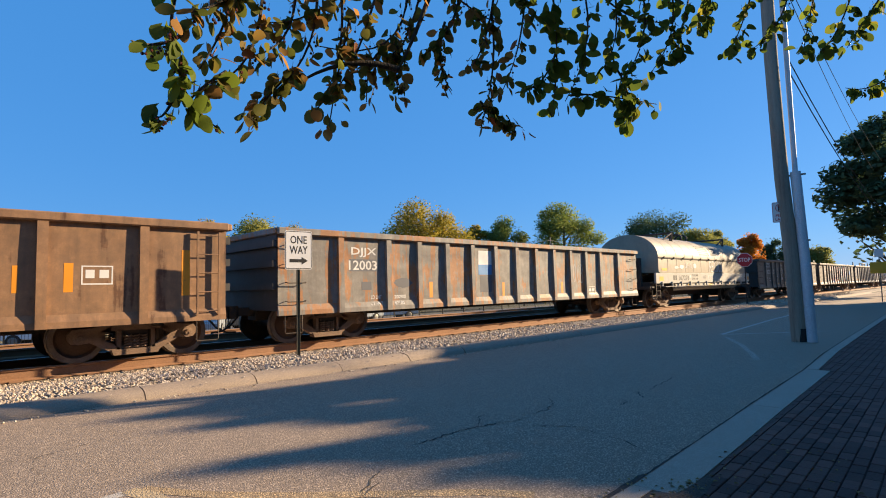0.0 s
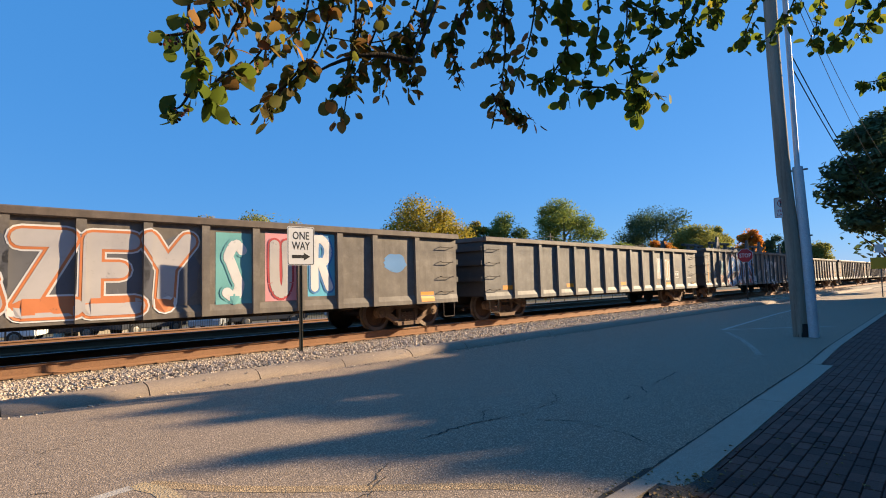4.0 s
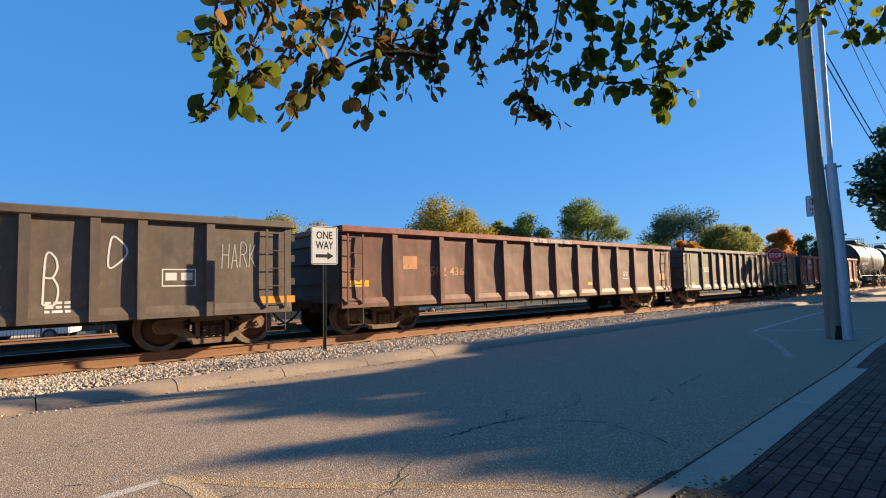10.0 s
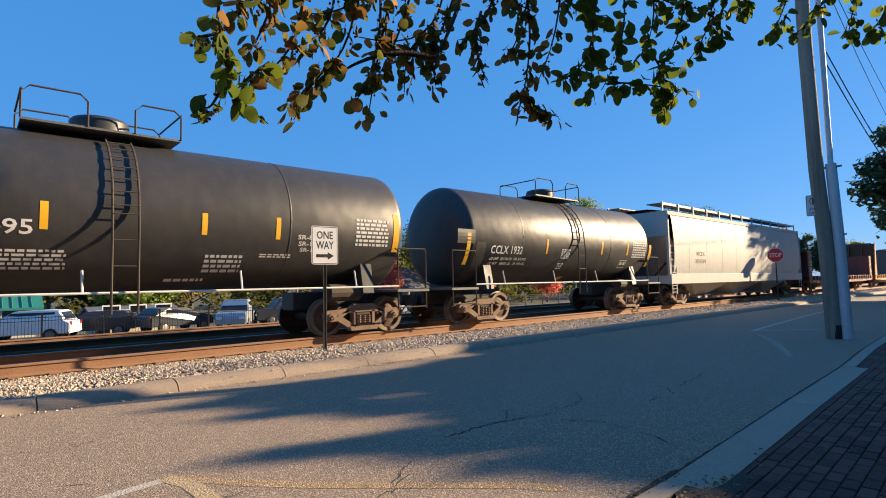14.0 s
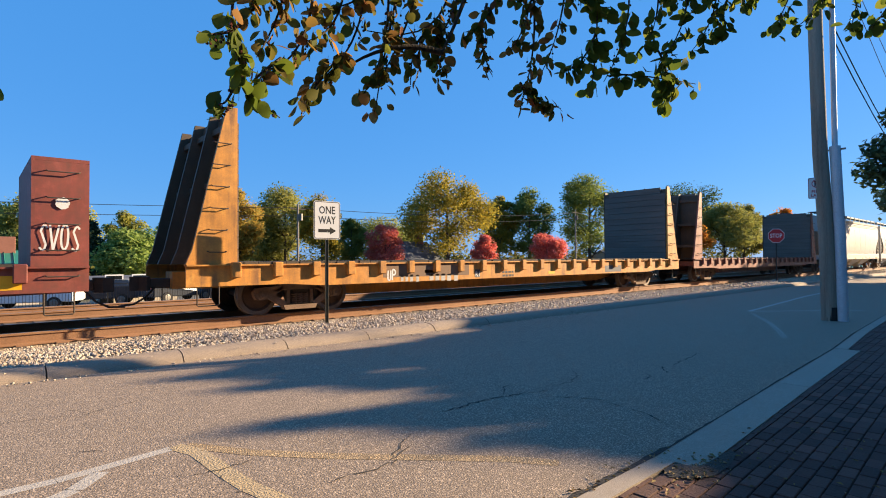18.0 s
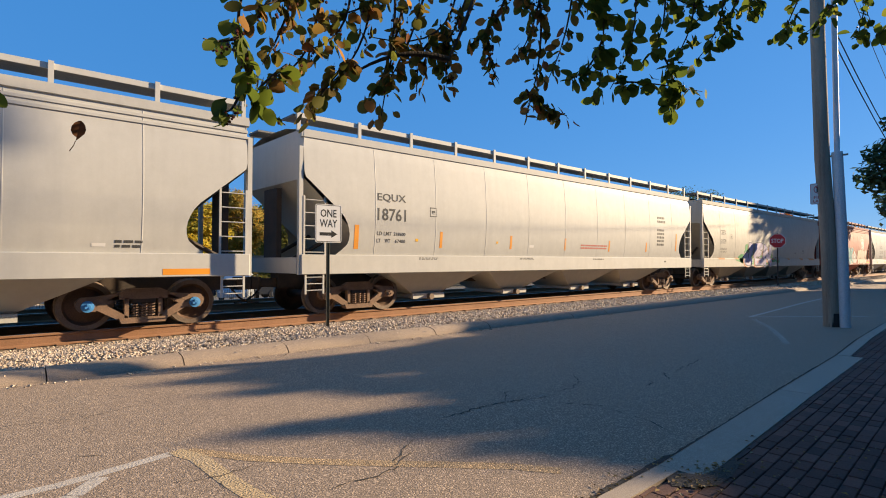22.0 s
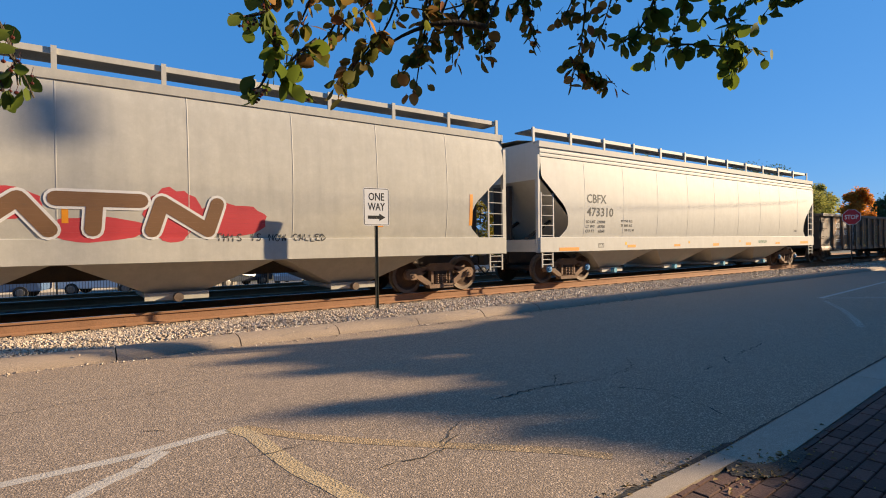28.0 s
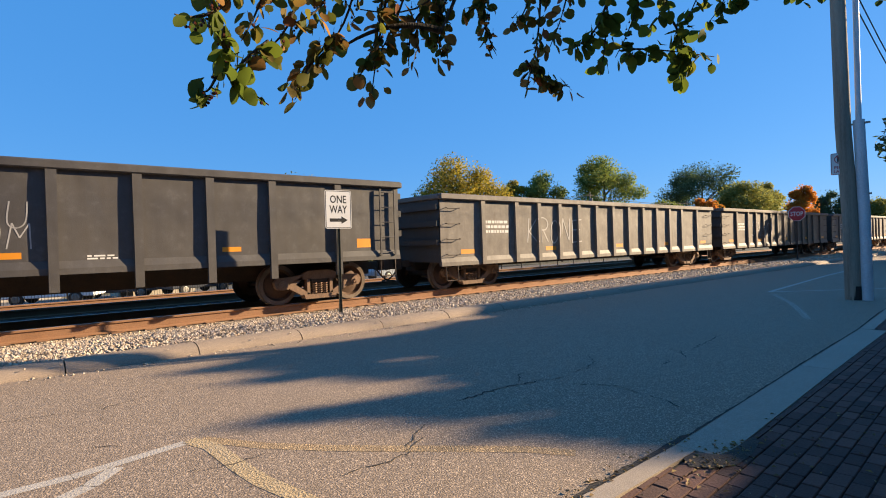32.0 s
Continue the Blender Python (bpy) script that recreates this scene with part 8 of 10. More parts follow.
patch(car, -3.4, 1.06, -2.93, 1.16, YELLOW)
patch(car, -0.86, 1.08, -0.43, 1.18, YELLOW)
patch(car, 0.77, 1.11, 1.24, 1.21, YELLOW)
patch(car, 3.39, 1.1, 3.81, 1.22, YELLOW)
patch(car, 6.03, 1.05, 7.17, 1.17, YELLOW)
spray_blob(car, -5.42, 1.42, -4.76, 1.91, SMEAR)
spray_blob(car, -6, 1.03, -4.89, 1.46, PINK_WASH)
spray_blob(car, -4.89, 0.98, -4.13, 1.35, SKY_SPRAY)
spray_blob(car, -4.17, 1.02, -3.3, 1.35, NAVY)
spray_blob(car, -4.63, 1.28, -3.6, 1.76, GREY_SPRAY)
spray_blob(car, 1, 1.05, 2.59, 1.9, GREY_SPRAY)
placard(car, -4.57, 1.07, -4.36, 1.21, LETTER_DARK)
graffiti(car, "DWERK", -3.7, 1.03, 1.2, 2.25, [TEAL], NAVY, cloud=GREY_SPRAY, thick=0.24, outer=WHITE_SPRAY, shine=SKY_SPRAY)
spray_blob(car, -4.35, 1.92, -4.12, 2.08, WHITE_SPRAY)
spray_blob(car, -4.62, 1.47, -4.45, 1.65, WHITE_SPRAY)
spray_blob(car, 1.57, 1.83, 1.85, 2.05, WHITE_SPRAY)
spray_blob(car, 1.65, 1.46, 2.12, 1.71, WHITE_SPRAY)
spray_blob(car, -3.98, 2.05, -3.79, 2.17, WHITE_SPRAY)
graffiti(car, "UERMS", 2.83, 1.02, 6.01, 2.14, [CREAM_PLAIN], BEIGE_SPRAY, cloud=None, thick=0.3, outer=None, shine=None)
car = FLEET["Y"]
words(car, "NCIX", -6.1, 2.35, 1.2, 0.3, LETTER_GREY)
words(car, "220135", -6.1, 1.9, 1.6, 0.3, LETTER_GREY)
small_print(car, -6.1, 1.5, -4.6, 1.75, 2, LETTER_GREY)
tag_scrawl(car, "SERNO", -4.2, 1.5, -1.2, 2.2, PINK_WASH, 0.06)
tag_scrawl(car, "GAS", -0.8, 1.5, 1.3, 2.2, TEAL, 0.06)
for x in (-7.2, -3.6, 0.2, 4.0, 7.2):
    patch(car, x - 0.3, 1.05, x + 0.3, 1.17, YELLOW)
car = FLEET["a"]
placard(car, -6.29, 2.11, -6.06, 2.36, LETTER_GREY, "C")
placard(car, -6.51, 1.57, -6.25, 1.7, LETTER_GREY)
patch(car, -5.72, 1.57, -5.62, 2, ORANGE)
patch(car, -2.46, 1.59, -2.36, 2, ORANGE)
patch(car, 0.06, 1.61, 0.15, 2, ORANGE)
patch(car, 5.78, 1.6, 5.91, 2.03, ORANGE)
patch(car, 8.37, 1.66, 8.47, 2.44, ORANGE)
tag_scrawl(car, "B", -5.6, 1.6, -5.3, 1.96, GREEN_SPRAY, 0.04)
tag_scrawl(car, "STIEN", -4.44, 1.49, -3.1, 2.04, GREEN_SPRAY, 0.05)
tag_scrawl(car, "ENES", -4.97, 1.95, -4.4, 2.19, GREEN_SPRAY, 0.03)
tag_scrawl(car, "ALL THE", -2.35, 1.86, -1.82, 1.97, LETTER_DARK, 0.02)
tag_scrawl(car, "LONELY", -2.35, 1.72, -1.89, 1.82, LETTER_DARK, 0.02)
tag_scrawl(car, "NIGHTS", -2.36, 1.6, -1.88, 1.7, LETTER_DARK, 0.02)
tag_scrawl(car, "DOWN", -2.58, 1.47, -2.14, 1.57, LETTER_DARK, 0.02)
tag_scrawl(car, "THE LINE", -2.73, 1.33, -1.98, 1.42, LETTER_DARK, 0.02)
spray_blob(car, -2.08, 1.31, -1.22, 2, RED_SPRAY)
spray_blob(car, -1.22, 1.66, -0.15, 2.16, RED_SPRAY)
spray_blob(car, 1.18, 1.3, 2.15, 2.25, RED_SPRAY)
spray_blob(car, 1.92, 1.41, 3.38, 2.01, RED_SPRAY)
spray_blob(car, -0.28, 1.3, 1.32, 1.73, RED_SPRAY)
graffiti(car, "MTN", -1.42, 1.37, 2.51, 2.09, [BROWN_SPRAY], WHITE_SPRAY, cloud=None, thick=0.33, outer=None, shine=None)
tag_scrawl(car, "THIS IS NOW CALLED", 2.38, 1.31, 4.55, 1.44, LETTER_DARK, 0.02)
words(car, "CAIX", -7.0, 2.5, 1.3, 0.32, LETTER_GREY)
words(car, "636010", -7.0, 2.03, 1.75, 0.32, LETTER_GREY)
words(car, "LD LMT 216200", -7.0, 1.75, 1.3, 0.1, LETTER_GREY)
words(car, "LT WT  69800", -7.0, 1.57, 1.3, 0.1, LETTER_GREY)
car = FLEET["b"]
words(car, "99 950 KG", -5.89, 1.83, 0.61, 0.08, LETTER_DARK)
words(car, "29 800 KG", -5.88, 1.69, 0.61, 0.08, LETTER_DARK)
words(car, "178 CU M", -5.67, 1.54, 0.5, 0.08, LETTER_DARK)
patch(car, -5.55, 1.02, -5.11, 1.11, ORANGE)
patch(car, -2.82, 1.02, -2.42, 1.1, ORANGE)
patch(car, -0.12, 1.01, 0.32, 1.11, ORANGE)
patch(car, 2.54, 1.01, 2.99, 1.12, ORANGE)
patch(car, 5.32, 1.03, 5.76, 1.11, ORANGE)
patch(car, 7.97, 1.02, 8.89, 1.14, ORANGE)
spray_blob(car, -5.69, 1.09, -5.58, 1.21, YELLOW)
spray_blob(car, -1.89, 1.11, -1.78, 1.21, YELLOW)
spray_blob(car, 1.98, 1.13, 2.08, 1.23, YELLOW)
words(car, "CENTER FLOW", 3.66, 1.08, 0.78, 0.12, LETTER_GREEN)
small_print(car, 7.33, 1.57, 7.68, 1.69, 2, LETTER_DARK)
car = FLEET["c"]
words(car, "GO", -5.86, 1.8, 0.62, 0.28, LETTER_WHITE)
words(car, "NX", -4.8, 1.8, 0.56, 0.28, LETTER_WHITE)
words(car, "310", -5.88, 1.43, 0.64, 0.27, LETTER_WHITE)
words(car, "805", -4.84, 1.43, 0.6, 0.27, LETTER_WHITE)
small_print(car, -5.8, 1.08, -5.2, 1.25, 2, LETTER_WHITE)
tag_scrawl(car, "MR", -3.78, 1.04, -3, 1.89, FADED_SPRAY, 0.07)
tag_scrawl(car, "AMN", -2.76, 0.95, -2.26, 1.3, YELLOW_SPRAY, 0.025)
tag_scrawl(car, "CES", -1.85, 0.86, -1.19, 1.64, YELLOW_SPRAY, 0.03)
tag_scrawl(car, "MBS", 0.15, 1.43, 0.82, 1.95, YELLOW_SPRAY, 0.03)
tag_scrawl(car, "RIV", 0.19, 0.91, 0.8, 1.38, YELLOW_SPRAY, 0.03)
tag_scrawl(car, "BSC", 2.31, 1, 2.86, 1.69, YELLOW_SPRAY, 0.03)
tag_scrawl(car, "SLIB", 4.15, 1.06, 4.82, 1.44, FADED_SPRAY, 0.02)
patch(car, -4.52, 0.82, -4.22, 0.92, ORANGE)
patch(car, -1.86, 0.77, -1.29, 0.89, ORANGE)
patch(car, 1.2, 0.76, 1.64, 0.87, ORANGE)
patch(car, 4.14, 0.81, 4.47, 0.96, ORANGE)
patch(car, 7.13, 0.81, 7.51, 0.98, ORANGE)
patch(car, 3.17, 1.81, 3.93, 1.96, FADED_ORANGE)
patch(car, 4.93, 1.83, 5.93, 1.99, FADED_ORANGE)
patch(car, 5.17, 0.97, 5.48, 1.7, TEAL)
tag_scrawl(car, "YS", 6.75, 0.99, 7.15, 1.91, WHITE_SPRAY, 0.06)
placard(car, 5.44, 1.05, 5.9, 1.36, FADED_ORANGE)
car = FLEET["d"]
patch(car, -5.92, 1.18, -5.48, 1.29, ORANGE)
patch(car, -2.6, 1.17, -2.19, 1.27, ORANGE)
patch(car, -0.17, 1.17, 0.28, 1.28, ORANGE)
patch(car, 2.21, 1.17, 2.67, 1.27, ORANGE)
patch(car, 5.68, 1.19, 6.04, 1.28, ORANGE)
patch(car, 8.64, 1.2, 9.01, 1.4, ORANGE)
tag_scrawl(car, "KNED", -5.14, 1.37, -4.43, 1.74, CYAN, 0.05)
graffiti(car, "EMXS", -3.94, 1.08, -2.21, 1.91, [OLIVE_SPRAY], CYAN, cloud=CYAN, thick=0.3, outer=None, shine=None)
tag_scrawl(car, "FOT", -2.54, 1.57, -2.23, 1.82, CYAN, 0.03)
tag_scrawl(car, "JIVE", -2.29, 1.39, -1.97, 1.6, CYAN, 0.03)
tag_scrawl(car, "YU", 2.1, 1.67, 2.87, 2.08, FADED_SPRAY, 0.02)
tag_scrawl(car, "OM", 2.18, 1.35, 2.86, 1.74, FADED_SPRAY, 0.02)
small_print(car, 1.06, 1.16, 1.44, 1.28, 2, LETTER_WHITE)
small_print(car, 3.52, 1.13, 3.96, 1.22, 2, LETTER_WHITE)
small_print(car, 0.67, 1.08, 0.71, 1.55, 6, LETTER_WHITE)
patch(car, -9.08, 2.44, -8.47, 2.5, LETTER_WHITE)
patch(car, -9.03, 2.33, -8.48, 2.4, LETTER_WHITE)
patch(car, -8.98, 2.23, -8.48, 2.3, LETTER_WHITE)
patch(car, -8.94, 2.13, -8.48, 2.19, LETTER_WHITE)
patch(car, -8.01, 2.1, -7.76, 2.48, LETTER_WHITE)
patch(car, -7.68, 2.11, -7.42, 2.49, LETTER_WHITE)
patch(car, -7.32, 2.42, -7, 2.5, LETTER_WHITE)
patch(car, -7.33, 2.26, -7, 2.35, LETTER_WHITE)
patch(car, -7.34, 2.11, -7.01, 2.2, LETTER_WHITE)
words(car, "202201", -8.04, 1.57, 1.01, 0.2, LETTER_WHITE)
patch(car, -8.85, 1.57, -8.69, 1.77, LETTER_WHITE)
patch(car, -8.64, 1.57, -8.48, 1.77, LETTER_WHITE)
patch(car, -9.12, 1.24, -8.68, 1.43, ORANGE)
patch(car, -6.13, 1.21, -5.8, 1.32, ORANGE)
car = FLEET["e"]
for x in (-6.9, -3.4, 0.4, 3.9, 7.0):
    patch(car, x - 0.25, 0.95, x + 0.25, 1.07, ORANGE)
tag_scrawl(car, "KRONE", -4.5, 1.2, -1.8, 1.9, FADED_SPRAY, 0.04)
small_print(car, -6.3, 1.5, -5.3, 1.9, 3, LETTER_WHITE)
car = FLEET["f"]
for x in (-6.9, -3.4, 0.4, 3.9, 7.0):
    patch(car, x - 0.25, 0.95, x + 0.25, 1.07, ORANGE)
tag_scrawl(car, "SABO", -4.5, 1.2, -1.8, 1.9, FADED_SPRAY, 0.04)
small_print(car, -6.3, 1.5, -5.3, 1.9, 3, LETTER_WHITE)
car = FLEET["g"]
for x in (-6.9, -3.4, 0.4, 3.9, 7.0):
    patch(car, x - 0.25, 0.95, x + 0.25, 1.07, ORANGE)
tag_scrawl(car, "MUEL", -4.5, 1.2, -1.8, 1.9, FADED_SPRAY, 0.04)
small_print(car, -6.3, 1.5, -5.3, 1.9, 3, LETTER_WHITE)
car = FLEET["h"]
for x in (-6.9, -3.4, 0.4, 3.9, 7.0):
    patch(car, x - 0.25, 0.95, x + 0.25, 1.07, ORANGE)
tag_scrawl(car, "TERK", -4.5, 1.2, -1.8, 1.9, FADED_SPRAY, 0.04)
small_print(car, -6.3, 1.5, -5.3, 1.9, 3, LETTER_WHITE)
car = FLEET["i"]
for x in (-6.9, -3.4, 0.4, 3.9, 7.0):
    patch(car, x - 0.25, 0.95, x + 0.25, 1.07, ORANGE)
tag_scrawl(car, "LODEN", -4.5, 1.2, -1.8, 1.9, FADED_SPRAY, 0.04)
small_print(car, -6.3, 1.5, -5.3, 1.9, 3, LETTER_WHITE)

# ---- trees ----
LEAVES = {
    "pale": leaf_mat("pale_leaves", [(0.287, 0.309, 0.078), (0.442, 0.398, 0.088), (0.199, 0.243, 0.066)]),
    "conifer": leaf_mat("conifer_needles", [(0.025, 0.051, 0.025), (0.043, 0.076, 0.034), (0.034, 0.060, 0.031)], 0.2),
    "dark": leaf_mat("dark_leaves", [(0.058, 0.103, 0.046), (0.092, 0.138, 0.058), (0.069, 0.115, 0.069)], 0.35),
    "bush": leaf_mat("bush_leaves", [(0.204, 0.305, 0.076), (0.355, 0.432, 0.114), (0.153, 0.229, 0.051)]),
    "gold": leaf_mat("golden_leaves", [(0.575, 0.420, 0.044), (0.354, 0.332, 0.056), (0.707, 0.486, 0.066)]),
    "amber": leaf_mat("amber_leaves", [(0.552, 0.332, 0.066), (0.309, 0.287, 0.066), (0.442, 0.265, 0.056)]),
    "olive": leaf_mat("olive_leaves", [(0.239, 0.239, 0.067), (0.344, 0.318, 0.079), (0.160, 0.199, 0.053)]),
    "yellow": leaf_mat("yellow_leaves", [(0.42, 0.30, 0.035), (0.25, 0.23, 0.04), (0.46, 0.33, 0.04), (0.15, 0.17, 0.04)]),
    "green": leaf_mat("green_leaves", [(0.150, 0.220, 0.055), (0.255, 0.290, 0.070), (0.200, 0.240, 0.055)]),
    "red": leaf_mat("red_leaves", [(0.75, 0.20, 0.15), (0.60, 0.14, 0.12), (0.78, 0.32, 0.22)]),
    "orange": leaf_mat("orange_leaves", [(0.680, 0.255, 0.034), (0.510, 0.187, 0.034), (0.700, 0.340, 0.051)]),
}
BARK = surface("bark", (0.07, 0.055, 0.04), (0.11, 0.09, 0.07), 0.95, 0, 3, 30, stretch=(4, 4, 0.6), bump=0.6)


def leaf_quads(g, rnd, centre, radii, count, size, shell=0.55):
    """Small leaf blades scattered through an egg-shaped clump."""
    cx, cy, cz = centre
    for _ in range(count):
        u = Vector((rnd.gauss(0, 1), rnd.gauss(0, 1), rnd.gauss(0, 1))).normalized() * (shell + (1 - shell) * rnd.random())
        p = Vector((cx + u.x * radii[0], cy + u.y * radii[1], cz + u.z * radii[2]))
        a = Vector((rnd.uniform(-1, 1), rnd.uniform(-1, 1), rnd.uniform(-0.6, 0.6))).normalized()
        b = a.cross(u + Vector((0.3, 0.2, 0.5))).normalized()
        s = size * rnd.uniform(0.6, 1.3)
        g.add([p - a * s, p + b * s * 0.5 + u * s * 0.15, p + a * s, p - b * s * 0.5 + u * s * 0.1], [(0, 1, 2, 3)])


def tree(kind, x, y, top, radius, base=-1.2, label="", seed=1, dense=1.0, leaf=0.28, trunk_part=0.30, open_crown=0.0):
    rnd = random.Random(seed)
    t = thing("tree", label, "tree", "trees", at=(x, y, base))
    h = top - base
    lean = rnd.uniform(-0.3, 0.3)
    g = Geo()
    tr = max(0.12, h * 0.022)
    g.tube([(0, 0, -0.3), (lean * 0.2, 0, h * 0.2), (lean * 0.6, lean * 0.3, h * 0.45), (lean, lean * 0.4, h * 0.8)], tr, 8, tr * 0.25)
    limbs = []
    for i in range(9):
        a, z = i * 2.4 + rnd.random(), h * rnd.uniform(trunk_part * 0.8, 0.7)
        r = radius * rnd.uniform(0.35, 0.6)
        tip = (r * math.cos(a), r * math.sin(a), min(h * 0.82, z + r * rnd.uniform(0.5, 1.1)))
        g.tube([(lean * 0.5, 0, z * 0.9), (tip[0] * 0.5, tip[1] * 0.5, (z + tip[2]) / 2 - 0.1), tip], tr * 0.42, 5, tr * 0.1)
        limbs.append(tip)
    part("trunk", g, BARK, t)
    g = Geo()
    z0 = h * trunk_part
    n = 30
    for i in range(n):
        if kind == "conifer":
            k = (i + 0.5) / n
            r = radius * (1 - k) * 0.9
            a = rnd.uniform(0, 6.28)
            c = (r * math.cos(a) * 0.7, r * math.sin(a) * 0.7, z0 * 0.4 + (h - z0 * 0.4) * k)
            rr = (radius * 0.25 + r * 0.3, radius * 0.25 + r * 0.3, h * 0.06)
        else:
            u = Vector((rnd.gauss(0, 1), rnd.gauss(0, 1), rnd.gauss(0, 1))).normalized() * rnd.uniform(0.35, 1.0) ** 0.6
            taper = 1.0 - 0.25 * max(0, u.z)
            c = (u.x * radius * 0.76 * taper, u.y * radius * 0.76 * taper, z0 + (h - z0) * (0.5 + 0.42 * u.z))
            q = radius * rnd.uniform(0.22, 0.36)
            rr = (q, q, min(q, (h - z0) * 0.2) * rnd.uniform(0.6, 0.9))
        leaf_quads(g, rnd, c, rr, int(95 * dense), leaf, 0.35)
    leaf_quads(g, rnd, (0, 0, z0 + (h - z0) * 0.48), (radius * 0.8, radius * 0.8, (h - z0) * 0.48), int(420 * dense * (1 - open_crown)), leaf * 1.05, 0.2)
    part("crown", g, LEAVES[kind], t)
    return t


TREES = [
    ("pale", 6.6, 75.0, 9.8, 5.2),
    ("conifer", 8.5, 62.0, 4.9, 2.5),
    ("dark", 2.4, 90.0, 9.2, 3.3),
    ("pale", 12.4, 66.0, 6.8, 2.3),
    ("bush", 12.0, 58.0, 4.3, 4.1),
    ("gold", 17.5, 60.0, 8.6, 3.7),
    ("amber", 25.0, 68.0, 10.2, 4.0),
    ("olive", 34.4, 74.0, 12.9, 5.8),
    ("yellow", 32.7, 60.0, 10.1, 3.0),
    ("green", 39.6, 64.0, 7.2, 2.7),
    ("red", 41.1, 58.0, 6.4, 2.9),
    ("yellow", 52.1, 58.0, 14.2, 7.6),
    ("red", 51.6, 50.0, 4.9, 2.1),
    ("green", 80.6, 66.0, 14.4, 5.5),
    ("green", 95.0, 62.0, 18.3, 7.9),
    ("red", 62.6, 48.0, 5.2, 3.0),
    ("dark", 139.2, 62.0, 21.0, 10.6),
    ("orange", 113.6, 50.0, 9.7, 4.8),
    ("olive", 127.5, 48.0, 13.5, 7.9),
    ("orange", 146.8, 42.0, 13.5, 3.7),
    ("dark", 200.9, 50.0, 15.6, 6.3),
    ("olive", 208.9, 40.0, 12.9, 5.5),
    ("olive", 34.0, 80.0, 8.6, 5.3),
    ("yellow", 76.1, 70.0, 13.4, 4.4),
    ("pale", 67.1, 95.0, 9.8, 9.8),
    ("green", 111.4, 58.0, 9.2, 5.6),
    ("olive", 150.8, 52.0, 14.8, 6.0),
]
WORDS = {"pale": "tall thin-leaved tree with pale yellow-green autumn leaves", "conifer": "dark green conifer beyond the parking lot", "dark": "large tree with dark green leaves", "bush": "broad light green shrub by the fence",
         "gold": "rounded tree with golden yellow autumn leaves", "amber": "tree with amber and brown autumn leaves", "olive": "broad tree with olive green leaves", "yellow": "large tree turning from green to yellow",
         "green": "broad leafy tree with green leaves", "red": "small maple with bright red autumn leaves", "orange": "tree with bright orange autumn leaves"}
for i, (kind, x, y, top, radius) in enumerate(TREES):
    far = max(1.0, math.hypot(x, y) / 75)
    tree(kind, x, y, top * 1.06, radius * 1.14, label=WORDS[kind], seed=40 + i, leaf=0.20 * far ** 0.5 * (0.7 if radius < 3.2 else 1), dense=4.8 if radius < 6 else 5.6, trunk_part=0.04 if kind in ("bush", "red", "conifer") else 0.13, open_crown=0.3 if kind in ("pale", "dark") else 0.0)
tree("dark", 56.1, 5.5, 15.8, 5.4, base=0.0, label="dense dark green street tree in the shade", seed=7, dense=5.0, leaf=0.27, trunk_part=0.12)


def shade_tree(x, y, crown, seed):
    """An unseen street tree whose boughs shape the road's leafy shade; crown: y, top, half width of each bough."""
    rnd = random.Random(seed)
    t = thing("tree", "unseen street tree shaped to cast leafy shade on the road", "tree", "trees", at=(x, y, 0))
    g = Geo()
    g.tube([(0, 0, -0.3), (0.1, 0, 2.5), (0, 0.1, 5.5), (0.1, 0, 6.7)], 0.22, 9, 0.07)
    for q, top, w in crown:
        g.tube([(0, 0, 3.3 + rnd.random()), (0.2, (q - y) * 0.6, top - 2.2), (0.1, q - y, top - 0.3)], 0.07, 5, 0.02)
    part("trunk", g, BARK, t)
    g = Geo()
    for q, top, w in crown:
        for z in [top - 0.3 - 0.55 * k for k in range(int((top - 3.55) / 0.55))]:
            grow = min(1.9, 1 + (top - z) * 0.45)
            leaf_quads(g, rnd, (rnd.uniform(-0.25, 0.35) - 0.3 * (8 - top), q - y, z), (0.55 * grow, w * grow, 0.36), 240, 0.15, 0.05)
    part("crown", g, LEAVES["yellow"], t)


shade_tree(26.6, -1.75, [(0.22, 7.2, 0.4), (-0.45, 7.9, 0.32), (0.57, 6.94, 0.4), (-0.14, 7.53, 0.35), (-0.77, 8.29, 0.3), (-1.26, 8.63, 0.25), (-1.77, 8.93, 0.14), (-2.06, 8.63, 0.3), (-2.67, 8.72, 0.25), (-3.14, 8.46, 0.3), (-3.63, 8.33, 0.3)], 11)
shade_tree(26.6, -5.15, [(-4.03, 8.33, 0.3), (-4.42, 9.01, 0.08), (-4.56, 8.63, 0.12), (-5.01, 8.63, 0.2), (-5.44, 8.46, 0.3), (-5.94, 8.42, 0.3), (-6.43, 8.38, 0.35), (-7.02, 8.21, 0.4)], 12)

# ---- the overhanging branch ----
NEAR_LEAF = leaf_mat("apple_leaves", [(0.077, 0.105, 0.020), (0.126, 0.169, 0.025), (0.094, 0.133, 0.023), (0.169, 0.221, 0.030), (0.111, 0.145, 0.025), (0.339, 0.289, 0.034)], 0.55)
RUSTY_LEAF = leaf_mat("rusty_apple_leaves", [(0.087, 0.111, 0.022), (0.158, 0.151, 0.028), (0.268, 0.135, 0.044), (0.094, 0.118, 0.023), (0.411, 0.205, 0.063), (0.142, 0.158, 0.028), (0.316, 0.111, 0.048)], 0.55)
BERRY = surface("dark_red_berries", (0.10, 0.02, 0.012), (0.05, 0.015, 0.01), 0.4, 0, 20, 60)
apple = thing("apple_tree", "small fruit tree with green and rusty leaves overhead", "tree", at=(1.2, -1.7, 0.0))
APPLE_AT = Vector((1.2, -1.7, 0.0))
twig_rnd = random.Random(5)


